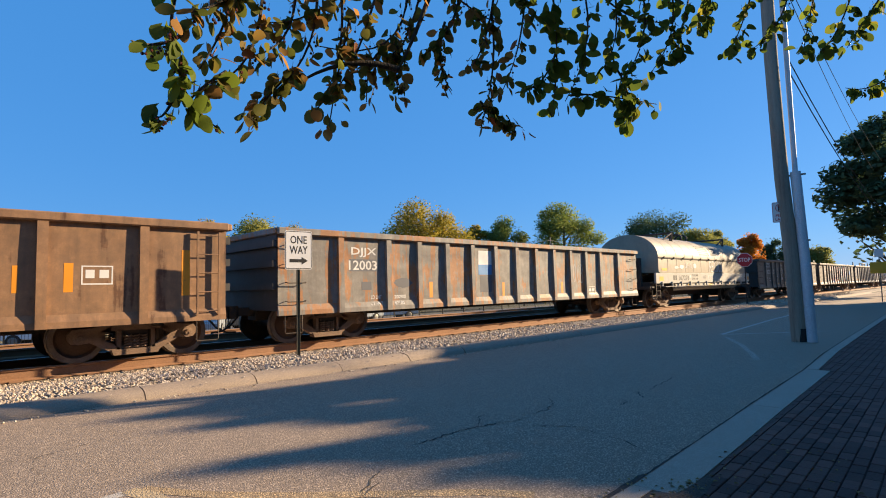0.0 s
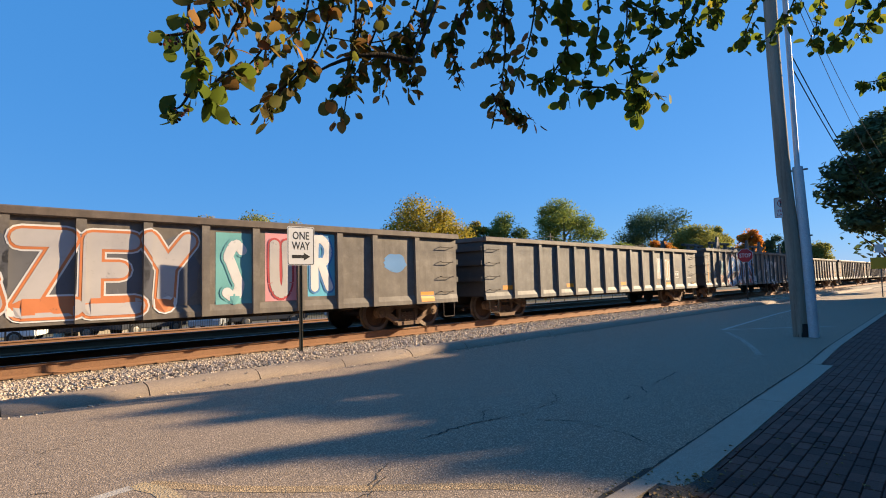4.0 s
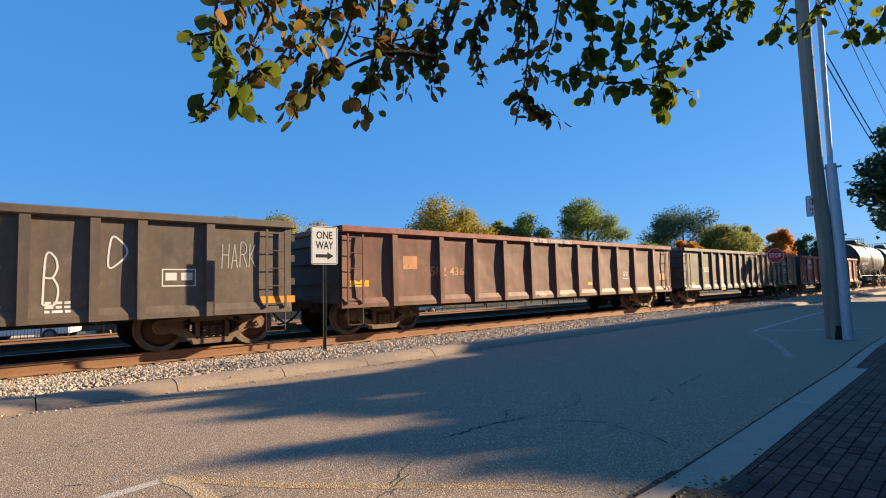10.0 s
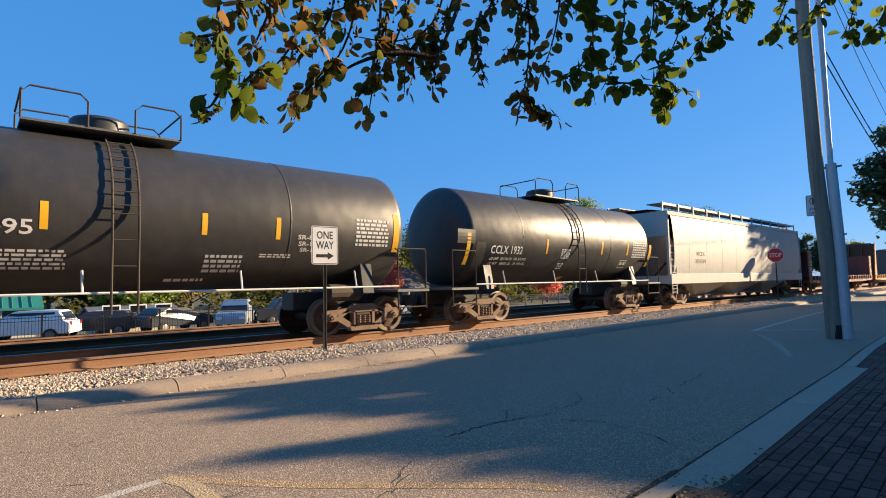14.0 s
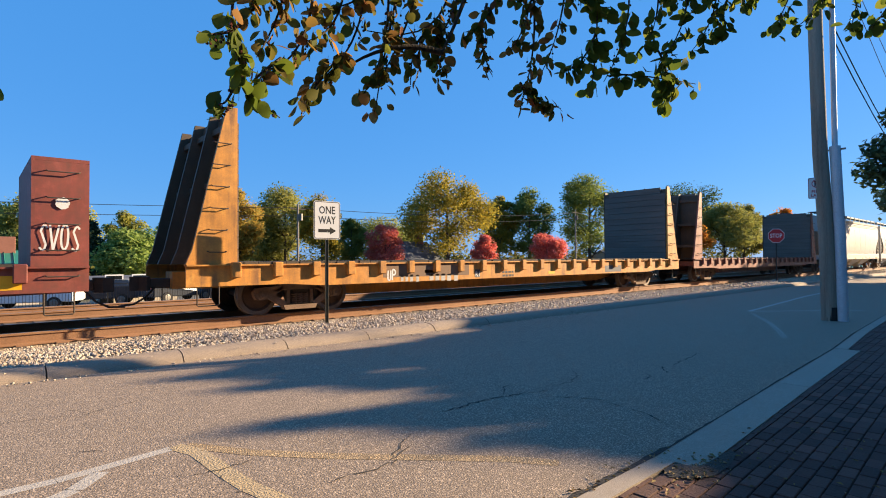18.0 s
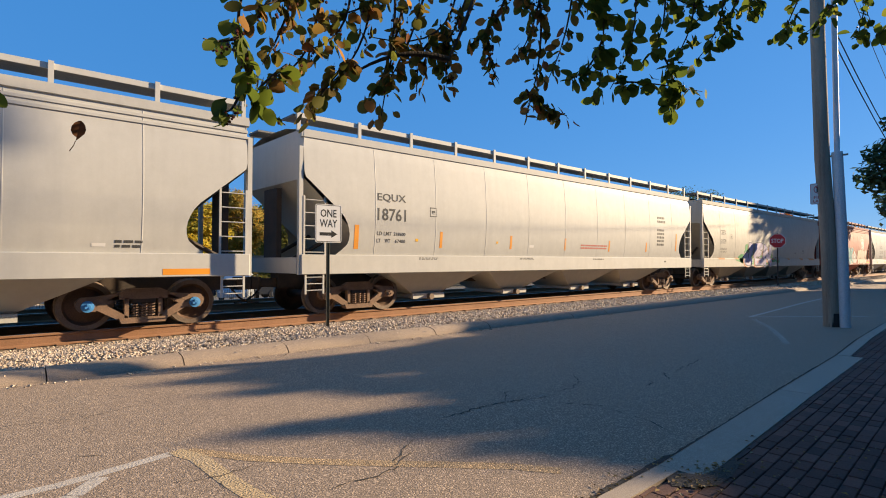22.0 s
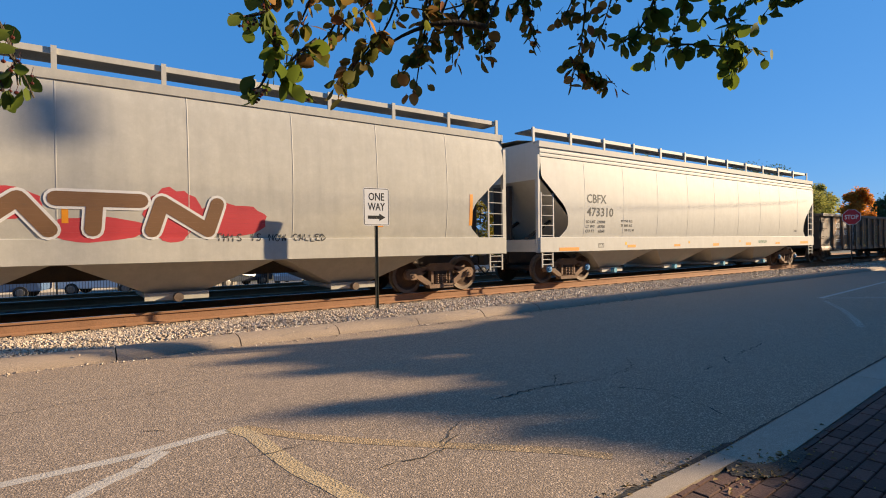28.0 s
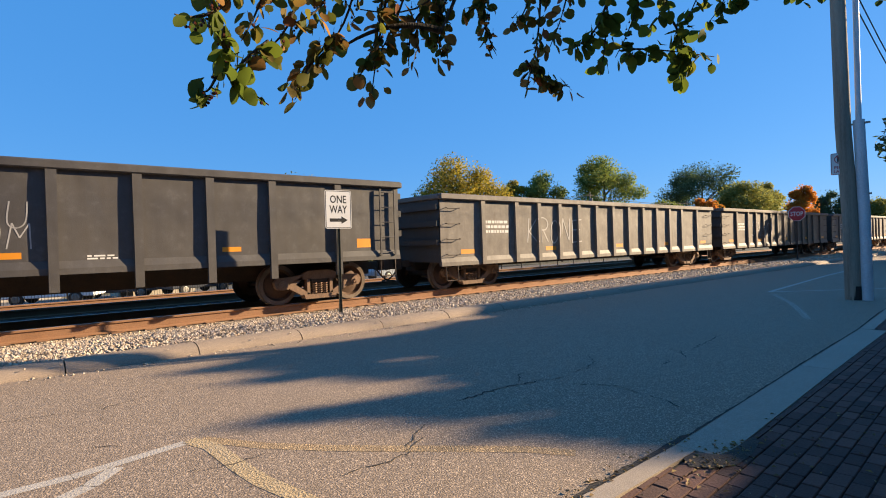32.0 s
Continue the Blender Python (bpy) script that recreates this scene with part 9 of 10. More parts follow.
def blade(g, p, d, n, size, rnd):
    """One leaf: a rounded, slightly folded and curled oval on a short stalk."""
    d, n = d.normalized(), n.normalized()
    s = d.cross(n).normalized()
    n = s.cross(d)
    w = size * rnd.uniform(0.32, 0.45)
    curl, fold = size * rnd.uniform(-0.05, 0.18), rnd.uniform(0.05, 0.35)
    o = p + d * size * 0.22
    prof = ((0.0, 0.0), (0.1, 0.6), (0.3, 0.96), (0.55, 1.0), (0.8, 0.72), (0.94, 0.34), (1.0, 0.0))
    mid = [o + d * size * k - n * curl * k * k for k, q in prof]
    L = [mid[i] + s * w * q + n * w * q * fold for i, (k, q) in enumerate(prof)][1:-1]
    R = [mid[i] - s * w * q + n * w * q * fold for i, (k, q) in enumerate(prof)][1:-1]
    m, e = len(mid), len(L)
    f = [(0, m, 1), (0, 1, m + e), (m - 2, m + e - 1, m - 1), (m - 2, m - 1, m + 2 * e - 1), (0, m, m + 2 * e)]
    for i in range(e - 1):
        f += [(i + 1, m + i, m + i + 1, i + 2), (i + 1, i + 2, m + e + i + 1, m + e + i)]
    g.add([*mid, *L, *R, p], f)


def bezier(a, b, c, n):
    return [a * (1 - t) ** 2 + b * 2 * t * (1 - t) + c * t * t for t in [i / n for i in range(n + 1)]]


def twig(a, b, c, leaves=22, berries=12):
    """A thin branch through three places with leaves and berries along it."""
    rnd = twig_rnd
    a, b, c = (Vector(q) - APPLE_AT for q in (a, b, c))
    b = b * 2 - (a + c) / 2
    pts = bezier(a, b, c, 9)
    g = Geo()
    g.tube(pts, 0.0058, 5, 0.0018)
    part("branch", g, BARK, apple)
    g = Geo()
    centre = (a + c) / 2 + APPLE_AT
    rusty = 0.55 < centre.x < 1.75
    if centre.x > 0.55:
        leaves = int(leaves * 1.6)
    i = 0
    while i < leaves:
        t = 0.1 + 0.9 * (i + rnd.random()) / leaves
        k = min(8, int(t * 9))
        q = pts[k].lerp(pts[k + 1], t * 9 - k)
        bunch = rnd.choice((1, 2, 3, 4))
        big = rnd.uniform(0.032, 0.048) if rusty else rnd.uniform(0.036, 0.054) if centre.x < 0.55 else rnd.uniform(0.04, 0.062)
        for _ in range(bunch):
            p = q + Vector((rnd.uniform(-1, 1), rnd.uniform(-1, 1), rnd.uniform(-1, 0.6))) * 0.028
            d = Vector((rnd.uniform(-1, 1), rnd.uniform(-1, 1), rnd.uniform(-1.8, 0.15)))
            n = Vector((rnd.uniform(-0.8, 0.8), rnd.uniform(-1, 0.3), rnd.uniform(-0.1, 0.9)))
            blade(g, p, d, n, big * rnd.uniform(0.8, 1.2), rnd)
        i += bunch
    part("leaves", g, RUSTY_LEAF if rusty else NEAR_LEAF, apple, smooth=80)
    g = Geo()
    for i in range(berries):
        t = rnd.uniform(0.05, 0.9)
        k = min(8, int(t * 9))
        p = pts[k].lerp(pts[k + 1], t * 9 - k) + Vector((rnd.uniform(-1, 1), rnd.uniform(-1, 1), rnd.uniform(-1.6, 0.2))) * 0.022
        r = rnd.uniform(0.0035, 0.0055)
        g.lathe([(0.0, -r), (r * 0.8, -r * 0.6), (r, 0), (r * 0.8, r * 0.6), (0, r)], 6, p, "z")
        g.tube([p + Vector((0, 0, r)), p + Vector((0.004, 0.003, 0.022))], 0.0007, 3)
    tagged(part("fruit_spray", g, BERRY, apple), kind="stuff")


twig((0.47, 1.47, 2.38), (0.44, 1.48, 2.18), (0.48, 1.49, 2.06), 9)
twig((0.47, 1.48, 2.13), (0.49, 1.50, 2.03), (0.60, 1.52, 1.95), 9)
twig((0.47, 1.48, 2.19), (0.41, 1.47, 2.14), (0.34, 1.45, 2.12), 9)
twig((0.48, 1.49, 2.09), (0.44, 1.49, 1.98), (0.41, 1.48, 1.95), 9)
twig((0.62, 1.49, 2.43), (0.59, 1.50, 2.27), (0.52, 1.50, 2.11))
twig((0.71, 1.50, 2.46), (0.67, 1.51, 2.21), (0.55, 1.50, 2.08))
twig((0.60, 1.51, 2.13), (0.52, 1.50, 2.05), (0.49, 1.50, 2.00))
twig((0.81, 1.49, 2.53), (0.79, 1.51, 2.31), (0.65, 1.51, 2.19))
twig((0.89, 1.49, 2.52), (0.86, 1.51, 2.27), (0.71, 1.52, 2.07))
twig((0.82, 1.52, 2.20), (0.74, 1.52, 2.10), (0.67, 1.52, 1.99))
twig((0.97, 1.48, 2.55), (0.98, 1.50, 2.30), (0.90, 1.52, 2.08))
twig((1.02, 1.49, 2.43), (0.98, 1.50, 2.25), (0.95, 1.52, 2.04))
twig((1.14, 1.46, 2.65), (1.06, 1.49, 2.35), (0.96, 1.51, 2.15))
twig((1.24, 1.44, 2.68), (1.18, 1.47, 2.40), (0.90, 1.51, 2.30))
twig((1.33, 1.42, 2.72), (1.25, 1.46, 2.43), (1.20, 1.47, 2.38))
twig((1.21, 1.47, 2.38), (1.20, 1.47, 2.30), (1.22, 1.48, 2.20))
twig((1.18, 1.47, 2.36), (1.11, 1.49, 2.30), (1.09, 1.50, 2.15))
twig((1.48, 1.38, 2.76), (1.44, 1.41, 2.53), (1.32, 1.45, 2.37))
twig((1.41, 1.42, 2.52), (1.39, 1.43, 2.36), (1.45, 1.43, 2.26))
twig((1.64, 1.34, 2.81), (1.60, 1.37, 2.52), (1.52, 1.40, 2.36))
twig((1.62, 1.36, 2.61), (1.63, 1.37, 2.38), (1.58, 1.40, 2.13))
twig((1.58, 1.40, 2.24), (1.66, 1.38, 2.19), (1.79, 1.35, 2.16))
twig((1.78, 1.30, 2.84), (1.76, 1.32, 2.55), (1.68, 1.36, 2.30))
twig((1.89, 1.26, 2.87), (1.95, 1.27, 2.54), (1.93, 1.30, 2.22))
twig((1.95, 1.27, 2.52), (1.88, 1.30, 2.38), (1.79, 1.33, 2.32))
twig((2.04, 1.21, 2.91), (2.11, 1.21, 2.62), (2.00, 1.27, 2.30))
twig((2.03, 1.26, 2.33), (2.18, 1.20, 2.35), (2.50, 1.08, 2.35))
twig((2.22, 1.14, 2.96), (2.26, 1.15, 2.65), (2.17, 1.20, 2.45))
twig((2.38, 1.08, 2.94), (2.42, 1.09, 2.68), (2.30, 1.15, 2.44))
twig((2.27, 1.16, 2.49), (2.33, 1.14, 2.37), (2.32, 1.16, 2.26))
twig((2.54, 1.01, 2.98), (2.58, 1.02, 2.73), (2.46, 1.09, 2.49))
twig((2.71, 0.94, 3.07), (2.65, 0.99, 2.77), (2.60, 1.02, 2.59))
twig((2.81, 0.89, 3.09), (2.78, 0.92, 2.88), (2.73, 0.95, 2.76))
twig((3.09, 0.76, 3.15), (3.03, 0.81, 2.90), (2.93, 0.88, 2.65))
twig((3.32, 0.66, 3.16), (3.25, 0.71, 2.90), (3.07, 0.81, 2.70))
twig((3.51, 0.56, 3.23), (3.44, 0.62, 2.90), (3.41, 0.65, 2.73))
twig((3.78, 0.42, 3.28), (3.67, 0.51, 2.94), (3.52, 0.60, 2.74))
twig((3.98, 0.33, 3.18), (3.83, 0.43, 2.96), (3.72, 0.50, 2.80))
twig((4.13, 0.29, 2.77), (3.93, 0.41, 2.61), (3.71, 0.52, 2.57))
twig((1.06, 1.47, 2.60), (0.89, 1.50, 2.41), (0.72, 1.51, 2.32))
twig((1.70, 1.32, 2.78), (1.84, 1.29, 2.64), (2.02, 1.24, 2.63))
twig((1.33, 1.42, 2.69), (1.51, 1.39, 2.61), (1.65, 1.35, 2.57))
twig((2.10, 1.19, 2.90), (2.29, 1.13, 2.76), (2.58, 1.02, 2.76))
twig((0.73, 1.50, 2.48), (0.56, 1.49, 2.31), (0.46, 1.48, 2.25))
twig((-0.20, 1.70, 2.16), (-0.12, 1.64, 2.05), (-0.09, 1.62, 1.91), 8)
twig((-0.18, 1.69, 2.05), (-0.11, 1.63, 1.99), (-0.06, 1.60, 1.88), 8)
twig((-0.20, 1.70, 2.00), (-0.13, 1.65, 1.93), (-0.12, 1.64, 1.88), 8)
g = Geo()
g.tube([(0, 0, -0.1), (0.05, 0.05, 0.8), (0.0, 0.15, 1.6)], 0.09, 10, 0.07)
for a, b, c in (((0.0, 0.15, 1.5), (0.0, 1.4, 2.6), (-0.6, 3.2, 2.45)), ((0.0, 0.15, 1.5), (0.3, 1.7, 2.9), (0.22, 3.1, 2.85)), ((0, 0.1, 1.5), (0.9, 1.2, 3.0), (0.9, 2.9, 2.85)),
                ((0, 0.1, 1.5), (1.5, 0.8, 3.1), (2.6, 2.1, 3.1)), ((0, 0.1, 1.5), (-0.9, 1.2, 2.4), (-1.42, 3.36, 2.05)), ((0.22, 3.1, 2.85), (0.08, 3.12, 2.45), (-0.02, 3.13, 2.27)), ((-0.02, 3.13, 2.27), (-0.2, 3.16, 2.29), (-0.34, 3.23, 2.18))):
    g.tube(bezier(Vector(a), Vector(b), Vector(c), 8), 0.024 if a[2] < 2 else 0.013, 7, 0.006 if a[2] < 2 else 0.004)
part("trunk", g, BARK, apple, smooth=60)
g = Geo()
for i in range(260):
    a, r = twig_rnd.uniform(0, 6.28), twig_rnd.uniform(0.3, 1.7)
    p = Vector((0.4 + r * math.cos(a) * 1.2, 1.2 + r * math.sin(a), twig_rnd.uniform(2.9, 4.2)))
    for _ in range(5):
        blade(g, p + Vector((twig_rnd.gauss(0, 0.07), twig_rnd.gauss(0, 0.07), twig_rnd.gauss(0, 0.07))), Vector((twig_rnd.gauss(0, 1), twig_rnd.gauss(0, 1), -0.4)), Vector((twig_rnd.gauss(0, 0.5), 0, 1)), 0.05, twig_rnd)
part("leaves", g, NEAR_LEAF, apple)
# Upper crown out of view, added to cut the sky light on the pavement.
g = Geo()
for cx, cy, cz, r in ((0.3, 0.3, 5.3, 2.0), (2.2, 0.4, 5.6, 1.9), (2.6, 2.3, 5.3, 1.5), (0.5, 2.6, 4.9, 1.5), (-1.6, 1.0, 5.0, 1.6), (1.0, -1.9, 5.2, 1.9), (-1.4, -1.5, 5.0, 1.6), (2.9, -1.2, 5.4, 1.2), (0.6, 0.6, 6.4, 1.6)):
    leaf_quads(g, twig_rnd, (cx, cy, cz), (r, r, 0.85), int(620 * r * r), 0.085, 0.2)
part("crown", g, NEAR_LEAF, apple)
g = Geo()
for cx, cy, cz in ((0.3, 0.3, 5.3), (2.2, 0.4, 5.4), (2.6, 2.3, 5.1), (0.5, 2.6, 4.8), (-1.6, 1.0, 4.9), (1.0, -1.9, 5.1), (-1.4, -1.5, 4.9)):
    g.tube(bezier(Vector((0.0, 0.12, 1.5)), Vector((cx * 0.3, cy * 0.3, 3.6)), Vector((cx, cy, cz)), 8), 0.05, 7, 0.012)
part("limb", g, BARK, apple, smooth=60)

# ---- a leaf on the wind ----
loose_leaf = new("loose_leaf")
g = Geo()
blade(g, Vector((0, 0, -0.018)), Vector((0.12, 0, 1)), Vector((0.3, -1, 0.1)), 0.046, random.Random(3))
g.tube([(0, 0, -0.018), (-0.004, 0, -0.032), (-0.012, 0.002, -0.046)], 0.0011, 5)
part("blade", g, leaf_mat("brown_leaf", [(0.15, 0.06, 0.025), (0.17, 0.07, 0.03)], 0.3), loose_leaf)
LEAF_ROWS = [(0, pose(-1.9, 1.45, 2.12)), (21.5, pose(-1.9, 1.45, 2.12)), (21.9, pose(-0.34, 1.56, 1.86, 0, 20, 0)), (22.0, pose(0.097, 1.683, 1.872, 0, 5, -25)), (22.1, pose(1.121, 2.03, 1.97, 40, 50, -10)),
             (22.2, pose(2.75, 1.85, 1.77, 75, 70, 10)), (22.6, pose(4.6, 0.5, 0.7, 80, 60, 60)), (23.0, pose(5.4, -0.6, 0.05, 88, 40, 80)), (32, pose(5.4, -0.6, 0.05, 88, 40, 80))]
tagged(loose_leaf, "brown autumn leaf with a thin stalk, blown about", "leaf")

# ---- the unseen building that shades the street, sized from its shadow ----
FACADE = surface("brick_facade", (0.24, 0.11, 0.075), (0.18, 0.08, 0.055), 0.9, 0, 1.5, 20)
shop = tagged(new("shading_building"), "unseen brick building, inferred from its shadow on the street", "building", kind="structure")
g = Geo()
g.box(30.0, 52.5, -14.0, 0.74, -0.1, 7.95)
part("wall", g, FACADE, shop)
# Two boxes added to fill out the shade on the road and bricks.
g = Geo()
g.box(24.5, 30.0, -14.0, -5.2, -0.1, 7.5)
part("wing", g, FACADE, shop)
g = Geo()
g.box(27.7, 30.0, -5.2, 0.2, -0.1, 7.5)
part("wing", g, FACADE, shop)
g = Geo()
g.box(29.95, 52.6, 0.69, 0.78, 7.7, 8.0)
part("cornice", g, CONCRETE, shop)

# Unseen block, added to cut sky light and keep the bricks in shade.
row = tagged(new("sky_blocker"), "unseen long brick block that cuts sky light and shades the bricks", "building", kind="structure")
g = Geo()
g.box(-45.0, 24.5, -15.0, -5.8, -0.1, 6.9)
part("wall", g, FACADE, row)
g = Geo()
g.box(-45.1, 24.45, -5.82, -5.65, 6.7, 7.0)
part("cornice", g, CONCRETE, row)

# Unseen board, added only for the block of shade on the hoppers' sides.
sign = thing("unseen_shade_board", "unseen board on thin posts that casts a block shadow on the train", "sign", at=(35.8, -2.6, 7.95))
for x in (-0.25, 0.25):
    g = Geo()
    g.tube([(x, 0.08, -0.05), (x, 0.08, 8.8)], 0.025, 6)
    part("post", g, GALV, sign)
g = Geo()
g.box(-0.44, 0.44, -0.05, 0.05, 8.0, 8.9, 0.02)
part("sign_board", g, GALV, sign)

# ---- beyond the railway ----
woods = Geo()
wr = random.Random(21)
for i in range(150):
    x = -40 + i * 2.2 + wr.uniform(-2, 2)
    y = 100 + wr.uniform(-8, 25)
    hh = wr.uniform(4.5, 9.5)
    leaf_quads(woods, wr, (x, y, -2 + hh * 0.5), (wr.uniform(2.5, 4.5), 3.0, hh * 0.55), 110, 0.62, 0.2)
for i in range(90):
    x = -8 + i * 1.25 + wr.uniform(-1, 1)
    y = 56 + wr.uniform(-4, 14)
    hh = wr.uniform(1.8, 4.2)
    leaf_quads(woods, wr, (x, y, -1.6 + hh * 0.45), (wr.uniform(1.2, 2.4), 1.5, hh * 0.5), 90, 0.3, 0.2)
tagged(part("woods", woods, leaf_mat("woodland_leaves", [(0.12, 0.13, 0.035), (0.20, 0.17, 0.035), (0.08, 0.10, 0.03), (0.16, 0.10, 0.03)])), "mixed autumn woodland and shrubs beyond the lot", "woodland", kind="stuff")

g = Geo()
g.sheet([[(x, y, -0.84 - (y - 30.6) * 0.045) for x in (-25, 0, 40, 110)] for y in (30.6, 40, 50)])
tagged(part("parking_lot", g, surface("dark_lot_asphalt", (0.10, 0.092, 0.082), (0.14, 0.13, 0.115), 0.9, 0, 0.4, 12)), "worn asphalt parking lot behind the iron fence", "parking lot", kind="structure")

IRON = surface("black_iron", (0.012, 0.012, 0.013), (0.02, 0.02, 0.02), 0.5, 0.5)
fence = thing("iron_fence", "black iron picket fence along the parking lot", "fence", at=(0, 30.0, -0.84))
g = Geo()
g.box(-0.035, 0.035, -0.035, 0.035, -0.1, 1.32)
g.box(-0.05, 0.05, -0.05, 0.05, 1.32, 1.36)
post_mesh = g.mesh("post", IRON)
for z in (0.15, 1.05, 1.2):
    g = Geo()
    g.box(-19.2, 76.8, -0.015, 0.015, z - 0.015, z + 0.015)
    part("rail", g, IRON, fence)
pickets = Geo()
for k in range(-8, 32):
    part("post", post_mesh, IRON, fence, loc=(k * 2.4, 0, 0))
    for i in range(1, 20):
        x = k * 2.4 + i * 0.12
        pickets.box(x - 0.008, x + 0.008, -0.024, -0.016, 0.05, 1.26)
tagged(part("picket_row", pickets, IRON, fence), kind="stuff")

GLASS = surface("dark_car_glass", (0.01, 0.012, 0.014), (0.015, 0.017, 0.02), 0.08)
TYRE = surface("tyre_rubber", (0.015, 0.015, 0.015), (0.025, 0.024, 0.023), 0.9)
LAMP_RED = flat_paint("tail_lamp", (0.35, 0.02, 0.02), 0.3, 0.0)


def parked_car(x, y, z, turn, paint, label, length=4.5, height=1.65, pickup=False):
    car = thing("parked_car", label, "car", "cars in the parking lot", at=(x, y, z), turn=turn)
    L, W = length / 2, 0.9
    if pickup:
        prof = [(-L, 0.35), (-L, 1.05), (-0.3, 1.05), (-0.2, height), (1.0, height), (1.5, 1.12), (L - 0.1, 1.02), (L, 0.75), (L, 0.35)]
    else:
        prof = [(-L, 0.4), (-L, 0.95), (-L + 0.25, 1.1), (-L + 0.55, height - 0.04), (-0.9, height), (0.35, height - 0.05), (1.15, 1.08), (L - 0.15, 0.92), (L, 0.7), (L, 0.35)]
    g = Geo()
    g.prism(prof, "y", -W, W)
    bm = bmesh.new()
    me = g.mesh("body", paint)
    bm.from_mesh(me)
    for v in bm.verts:
        if v.co.z > 1.15:
            v.co.y *= 0.84
    bmesh.ops.bevel(bm, geom=bm.edges[:], offset=0.05, segments=2, affect="EDGES")
    bm.to_mesh(me)
    bm.free()
    part("body", me, paint, car)
    top = 0.80 * W
    for s in (-1, 1):
        g = Geo()
        a, b = (-0.12, 0.95) if pickup else (-L + 0.75, 0.45)
        g.add([(a, s * (W * 0.865 + 0.012), height - 0.12), (b, s * (W * 0.865 + 0.012), height - 0.14), (b + 0.5, s * (W * 0.97), 1.14), (a - 0.12, s * (W * 0.97), 1.14)], [(0, 1, 2, 3)])
        part("side_window", g, GLASS, car)
        for wx in (-L * 0.6, L * 0.62):
            g = Geo()
            g.lathe([(0.0, -0.1), (0.2, -0.11), (0.33, -0.1), (0.35, 0.0), (0.33, 0.1), (0.0, 0.1)], 18, (0, 0, 0))
            w = part("tyre", g, TYRE, car, loc=(wx, s * (W - 0.06), 0.34))
            g = Geo()
            g.lathe([(0.0, s * 0.125), (0.16, s * 0.12), (0.21, s * 0.105)], 14)
            part("rim", g, GALV, w)
        g = Geo()
        g.box(-L - 0.012, -L + 0.04, s * 0.72 - 0.1, s * 0.72 + 0.1, 0.82, 1.02)
        part("tail_lamp", g, LAMP_RED, car)
        g = Geo()
        g.box(L - 0.1, L + 0.012, s * 0.66 - 0.16, s * 0.66 + 0.16, 0.66, 0.8)
        part("headlamp", g, SIGN_WHITE, car)
    g = Geo()
    if pickup:
        g.add([(1.04, -0.72, height - 0.08), (1.04, 0.72, height - 0.08), (1.5, 0.8, 1.15), (1.5, -0.8, 1.15)], [(0, 1, 2, 3)])
    else:
        g.add([(0.42, -0.7, height - 0.06), (0.42, 0.7, height - 0.06), (1.14, 0.78, 1.12), (1.14, -0.78, 1.12)], [(0, 1, 2, 3)])
        g.add([(-L + 0.50, -0.68, height - 0.12), (-L + 0.50, 0.68, height - 0.12), (-L + 0.24, 0.74, 1.14), (-L + 0.24, -0.74, 1.14)], [(0, 1, 2, 3)])
    part("windscreen", g, GLASS, car)
    return car


CAR_WHITE = surface("white_car_paint", (0.72, 0.73, 0.74), (0.65, 0.66, 0.67), 0.25, 0, 2, 60, bump=0.02)
CAR_DARK = surface("dark_car_paint", (0.03, 0.035, 0.045), (0.04, 0.045, 0.055), 0.25, 0, 2, 60, bump=0.02)
CAR_BLUE = surface("blue_grey_car_paint", (0.10, 0.16, 0.26), (0.08, 0.13, 0.22), 0.25, 0, 2, 60, bump=0.02)
CAR_SILVER = surface("silver_car_paint", (0.42, 0.46, 0.50), (0.36, 0.4, 0.44), 0.25, 0.3, 2, 60, bump=0.02)
parked_car(2.3, 36.2, -1.1, 155, CAR_WHITE, "white sport utility car parked behind the fence")
parked_car(5.6, 37.8, -1.18, 160, CAR_DARK, "dark blue car parked behind the fence", height=1.5)
parked_car(9.4, 35.6, -1.07, 20, CAR_DARK, "dark hatchback parked beside a hedge", height=1.5, length=4.2)
parked_car(13.2, 35.4, -1.06, -120, CAR_SILVER, "silver pickup truck parked facing the fence", length=5.4, height=1.8, pickup=True)
parked_car(17.2, 36.0, -1.09, 175, CAR_DARK, "black pickup truck parked behind the fence", length=5.4, height=1.8, pickup=True)
parked_car(22.8, 33.2, -0.96, 190, CAR_SILVER, "pale blue-grey sport utility car close to the fence", height=1.7)
parked_car(27.2, 34.6, -1.02, 170, CAR_BLUE, "blue car parked behind the fence", height=1.5)
parked_car(-2.6, 36.4, -1.1, 165, CAR_BLUE, "blue-grey sport utility car parked at the lot's end")

ROOF_GREEN = surface("green_metal_roof", (0.03, 0.22, 0.16), (0.025, 0.18, 0.13), 0.45, 0.2, 2, 40)
CREAM = surface("cream_wall_paint", (0.55, 0.48, 0.38), (0.48, 0.42, 0.33), 0.85, 0, 1.5, 40)
CHIMNEY_BRICK = surface("red_chimney_brick", (0.30, 0.12, 0.08), (0.22, 0.09, 0.06), 0.9, 0, 4, 40)
GREY_ROOF = surface("grey_shingles", (0.10, 0.11, 0.13), (0.07, 0.075, 0.085), 0.9, 0, 3, 40)


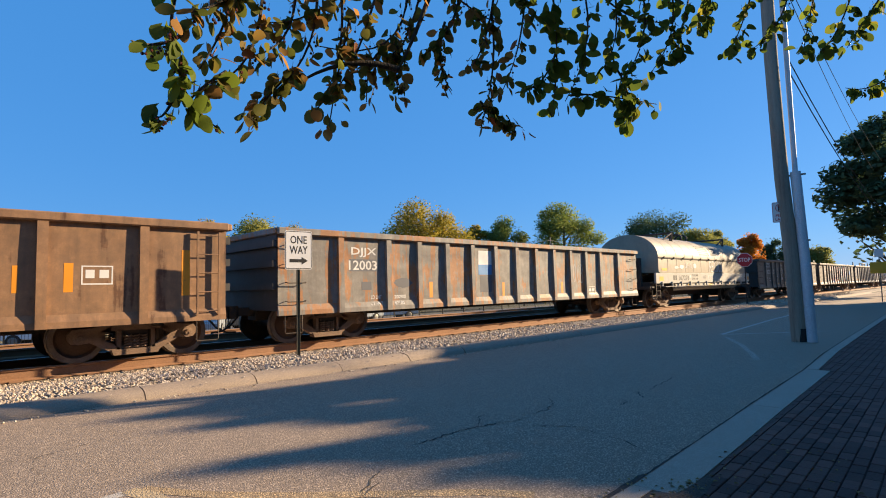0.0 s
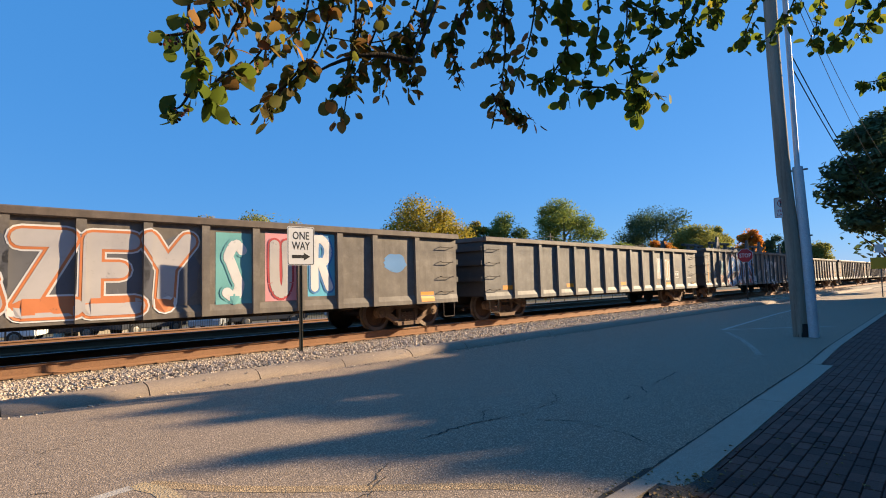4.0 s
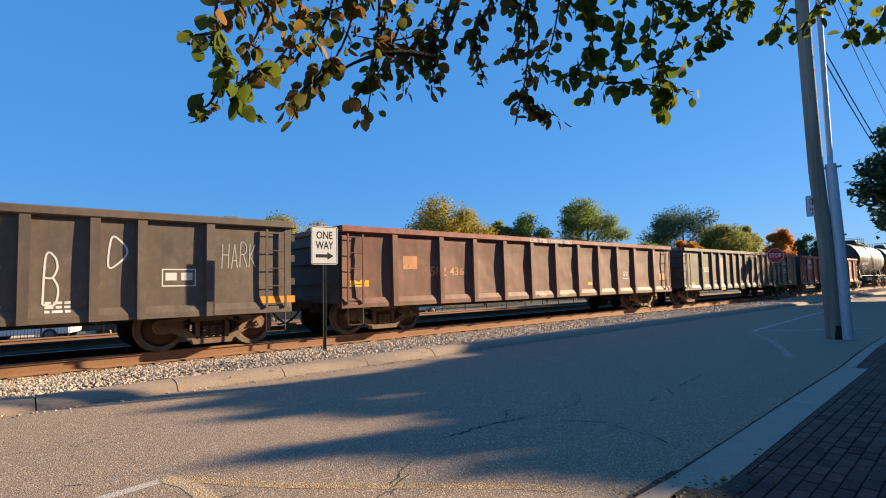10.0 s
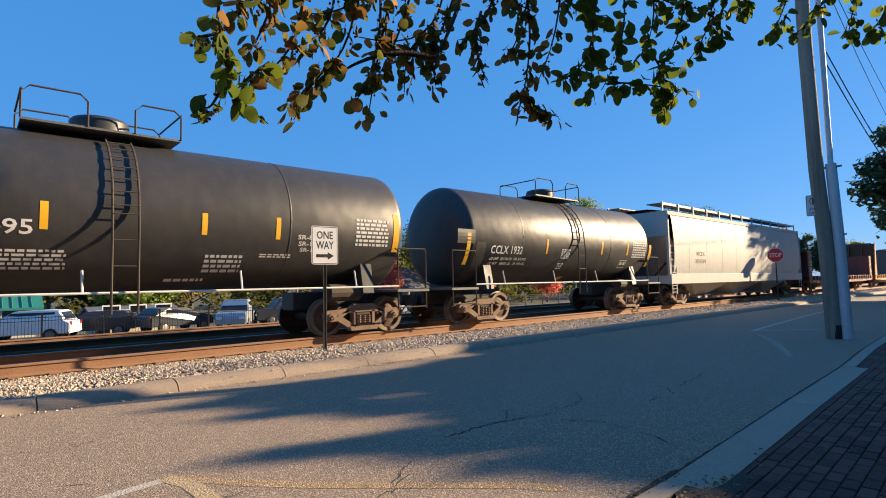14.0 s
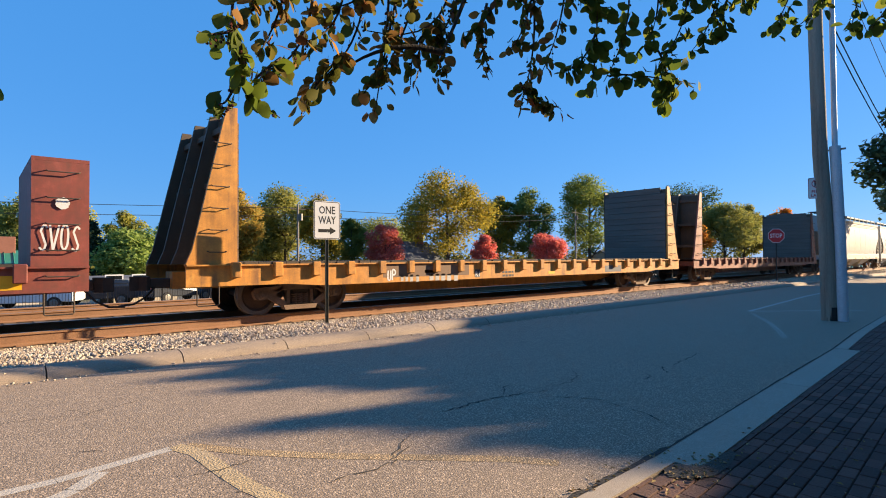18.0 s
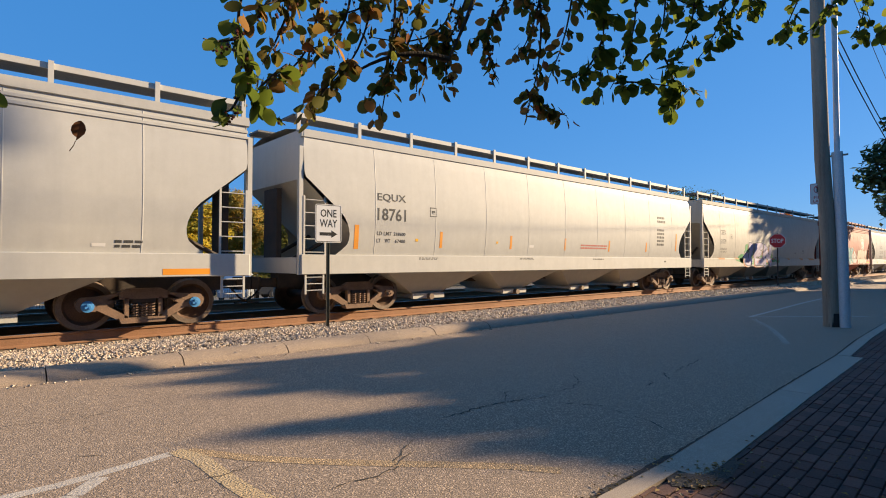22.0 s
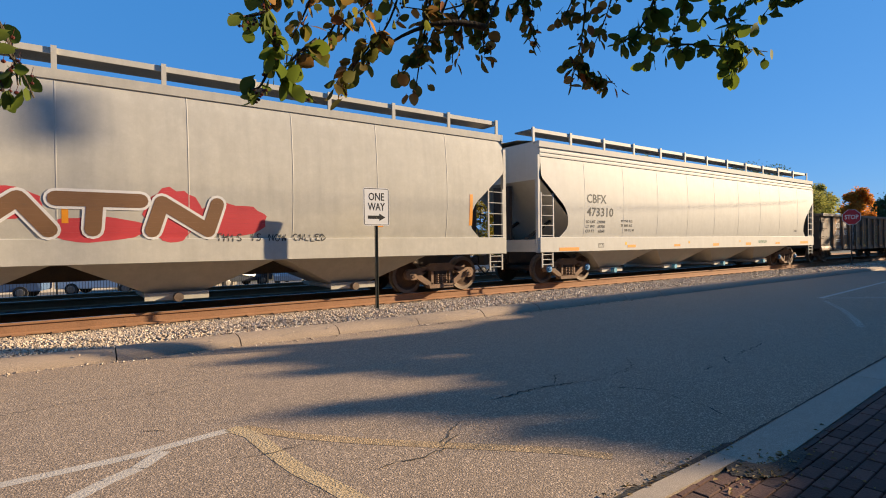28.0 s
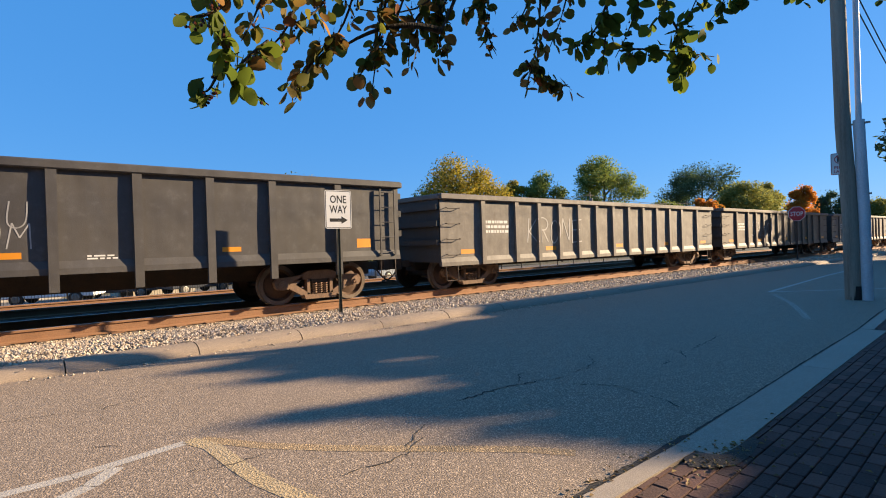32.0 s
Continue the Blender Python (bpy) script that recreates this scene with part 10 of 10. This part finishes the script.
def house(x, y, z, w, d, eave, ridge, wall, roof, label, chimney=True, turn=0.0, ribs=0):
    h = thing("house", label, "house", at=(x, y, z), turn=turn)
    g = Geo()
    g.box(-w / 2, w / 2, -d / 2, d / 2, 0, eave)
    g.prism([(-d / 2, eave), (d / 2, eave), (0, ridge - 0.1)], "x", -w / 2 + 0.02, w / 2 - 0.02)
    part("wall", g, wall, h)
    g = Geo()
    o = 0.4
    for s in (-1, 1):
        g.add([(-w / 2 - o, s * (d / 2 + o), eave - 0.15), (w / 2 + o, s * (d / 2 + o), eave - 0.15), (w / 2 + o, 0, ridge), (-w / 2 - o, 0, ridge),
               (-w / 2 - o, s * (d / 2 + o), eave - 0.3), (w / 2 + o, s * (d / 2 + o), eave - 0.3), (w / 2 + o, 0, ridge - 0.15), (-w / 2 - o, 0, ridge - 0.15)],
              [(0, 1, 2, 3), (4, 5, 6, 7), (0, 1, 5, 4), (1, 2, 6, 5), (3, 0, 4, 7)])
    r = part("roof", g, roof, h)
    for k in range(ribs):
        g = Geo()
        xx = -w / 2 + w * (k + 0.5) / ribs
        g.add([(xx - 0.03, -(d / 2 + o), eave - 0.12), (xx + 0.03, -(d / 2 + o), eave - 0.12), (xx + 0.03, 0, ridge + 0.03), (xx - 0.03, 0, ridge + 0.03),
               (xx, -(d / 2 + o), eave - 0.06), (xx, 0, ridge + 0.09)], [(0, 4, 5, 3), (4, 1, 2, 5)])
        part("seam", g, roof, r)
    if chimney:
        g = Geo()
        g.box(w * 0.3 - 0.5, w * 0.3 + 0.5, -0.45, 0.45, eave, ridge + 1.0, 0.03)
        part("chimney", g, CHIMNEY_BRICK, r, "red brick chimney")
    for k in range(3):
        g = Geo()
        xx = -w / 2 + w * (k + 0.5) / 3
        g.box(xx - 0.5, xx + 0.5, -d / 2 - 0.03, -d / 2 + 0.02, 0.9, 2.1)
        win = part("window", g, SIGN_WHITE, h)
        g = Geo()
        g.box(xx - 0.42, xx + 0.42, -d / 2 - 0.04, -d / 2 - 0.032, 0.98, 2.02)
        part("pane", g, GLASS, win)
    return h


house(-0.8, 50.5, -1.7, 8.5, 7.0, 2.3, 3.95, CREAM, ROOF_GREEN, "low depot with green standing-seam metal roof", ribs=16)
house(48.0, 62.0, -2.0, 7.5, 7.0, 3.0, 6.0, CREAM, GREY_ROOF, "small house with dark grey shingle roof", turn=10)
house(104.0, 60.0, -2.0, 16.0, 8.0, 2.6, 5.0, CREAM, GREY_ROOF, "long low house with grey roof", chimney=False)
house(8.0, 40.5, -1.5, 4.4, 4.0, 1.7, 2.0, CREAM, GREY_ROOF, "small cream shed behind the parked cars", chimney=False)


def far_pole(x, y, top, label="grey wooden utility pole beyond the tracks"):
    p = thing("utility_pole", label, "utility pole", "far utility poles", at=(x, y, -1.8))
    g = Geo()
    g.tube([(0, 0, 0), (0, 0, top + 1.8)], 0.16, 7, 0.11)
    part("shaft", g, surface("pale_pole_wood", (0.24, 0.21, 0.17), (0.17, 0.14, 0.11), 0.9) if "pale_pole_wood" not in bpy.data.materials else bpy.data.materials["pale_pole_wood"], p)
    g = Geo()
    g.box(-0.9, 0.9, -0.06, 0.06, top + 1.2, top + 1.32)
    part("crossarm", g, BARK, p)
    g = Geo()
    g.tube([(0.3, -0.1, top + 0.0), (0.3, -0.1, top + 0.75)], 0.2, 8)
    part("transformer", g, GALV, p)
    return p


far_pole(27.0, 55, 7.6)
far_pole(79.9, 55, 10.0)
far_pole(116.0, 55, 9.6)
far_pole(3.6, 55, 4.0)
WIRE = surface("cable_black", (0.012, 0.012, 0.012), (0.02, 0.02, 0.02), 0.6)


def cable(a, b, sag, r, label="thin dark overhead cable"):
    a, b = Vector(a), Vector(b)
    g = Geo()
    g.tube([a.lerp(b, i / 12) - Vector((0, 0, sag * 4 * (i / 12) * (1 - i / 12))) for i in range(13)], r, 4)
    return tagged(part("cable", g, WIRE), label, "cable", "overhead cables")


for dz in (0.0, -0.9):
    cable((-60, 55, 6.0 + dz), (27, 55, 7.2 + dz), 0.8, 0.025)
    cable((27, 55, 7.2 + dz), (79.9, 55, 9.4 + dz), 0.7, 0.03)
    cable((79.9, 55, 9.4 + dz), (116, 55, 9.0 + dz), 0.5, 0.035)
    cable((116, 55, 9.0 + dz), (230, 48, 9.5 + dz), 1.2, 0.05)
cable((15.05, 3.2, 6.95), (45.0, 3.9, 4.9), 0.95, 0.014)
cable((15.05, 3.2, 6.62), (45.0, 3.9, 4.6), 0.95, 0.014)
cable((15.05, 3.3, 9.6), (44.0, 4.6, 9.0), 0.4, 0.01)
cable((15.05, 3.3, 9.3), (44.0, 5.1, 8.6), 0.4, 0.01)

# ---- what moves ----
def motions():
    walk(loose_leaf, LEAF_ROWS)
    for car in TRAIN:
        s = car["start"]
        walk(car, [(t, pose(s - SPEED * t, TRACK_Y, RAIL_TOP)) for t in (0, 8, 16, 24, 32)])
    turn = math.degrees(SPEED / WHEEL_R)
    for w, car, x in WHEELSETS:
        s = car["start"] + x
        first, last = max(0.0, (s - 42) / SPEED), min(32.0, (s + 3) / SPEED)
        if last <= first:
            continue
        a, b = math.ceil(first * FPS), math.floor(last * FPS)
        times = sorted({0.0, 32.0} | {k / FPS for k in range(a, b + 1)})
        walk(w, [(t, pose(x, 0, WHEEL_R, 0, -turn * (min(max(t, a / FPS), b / FPS) - a / FPS), 0)) for t in times])


motions()
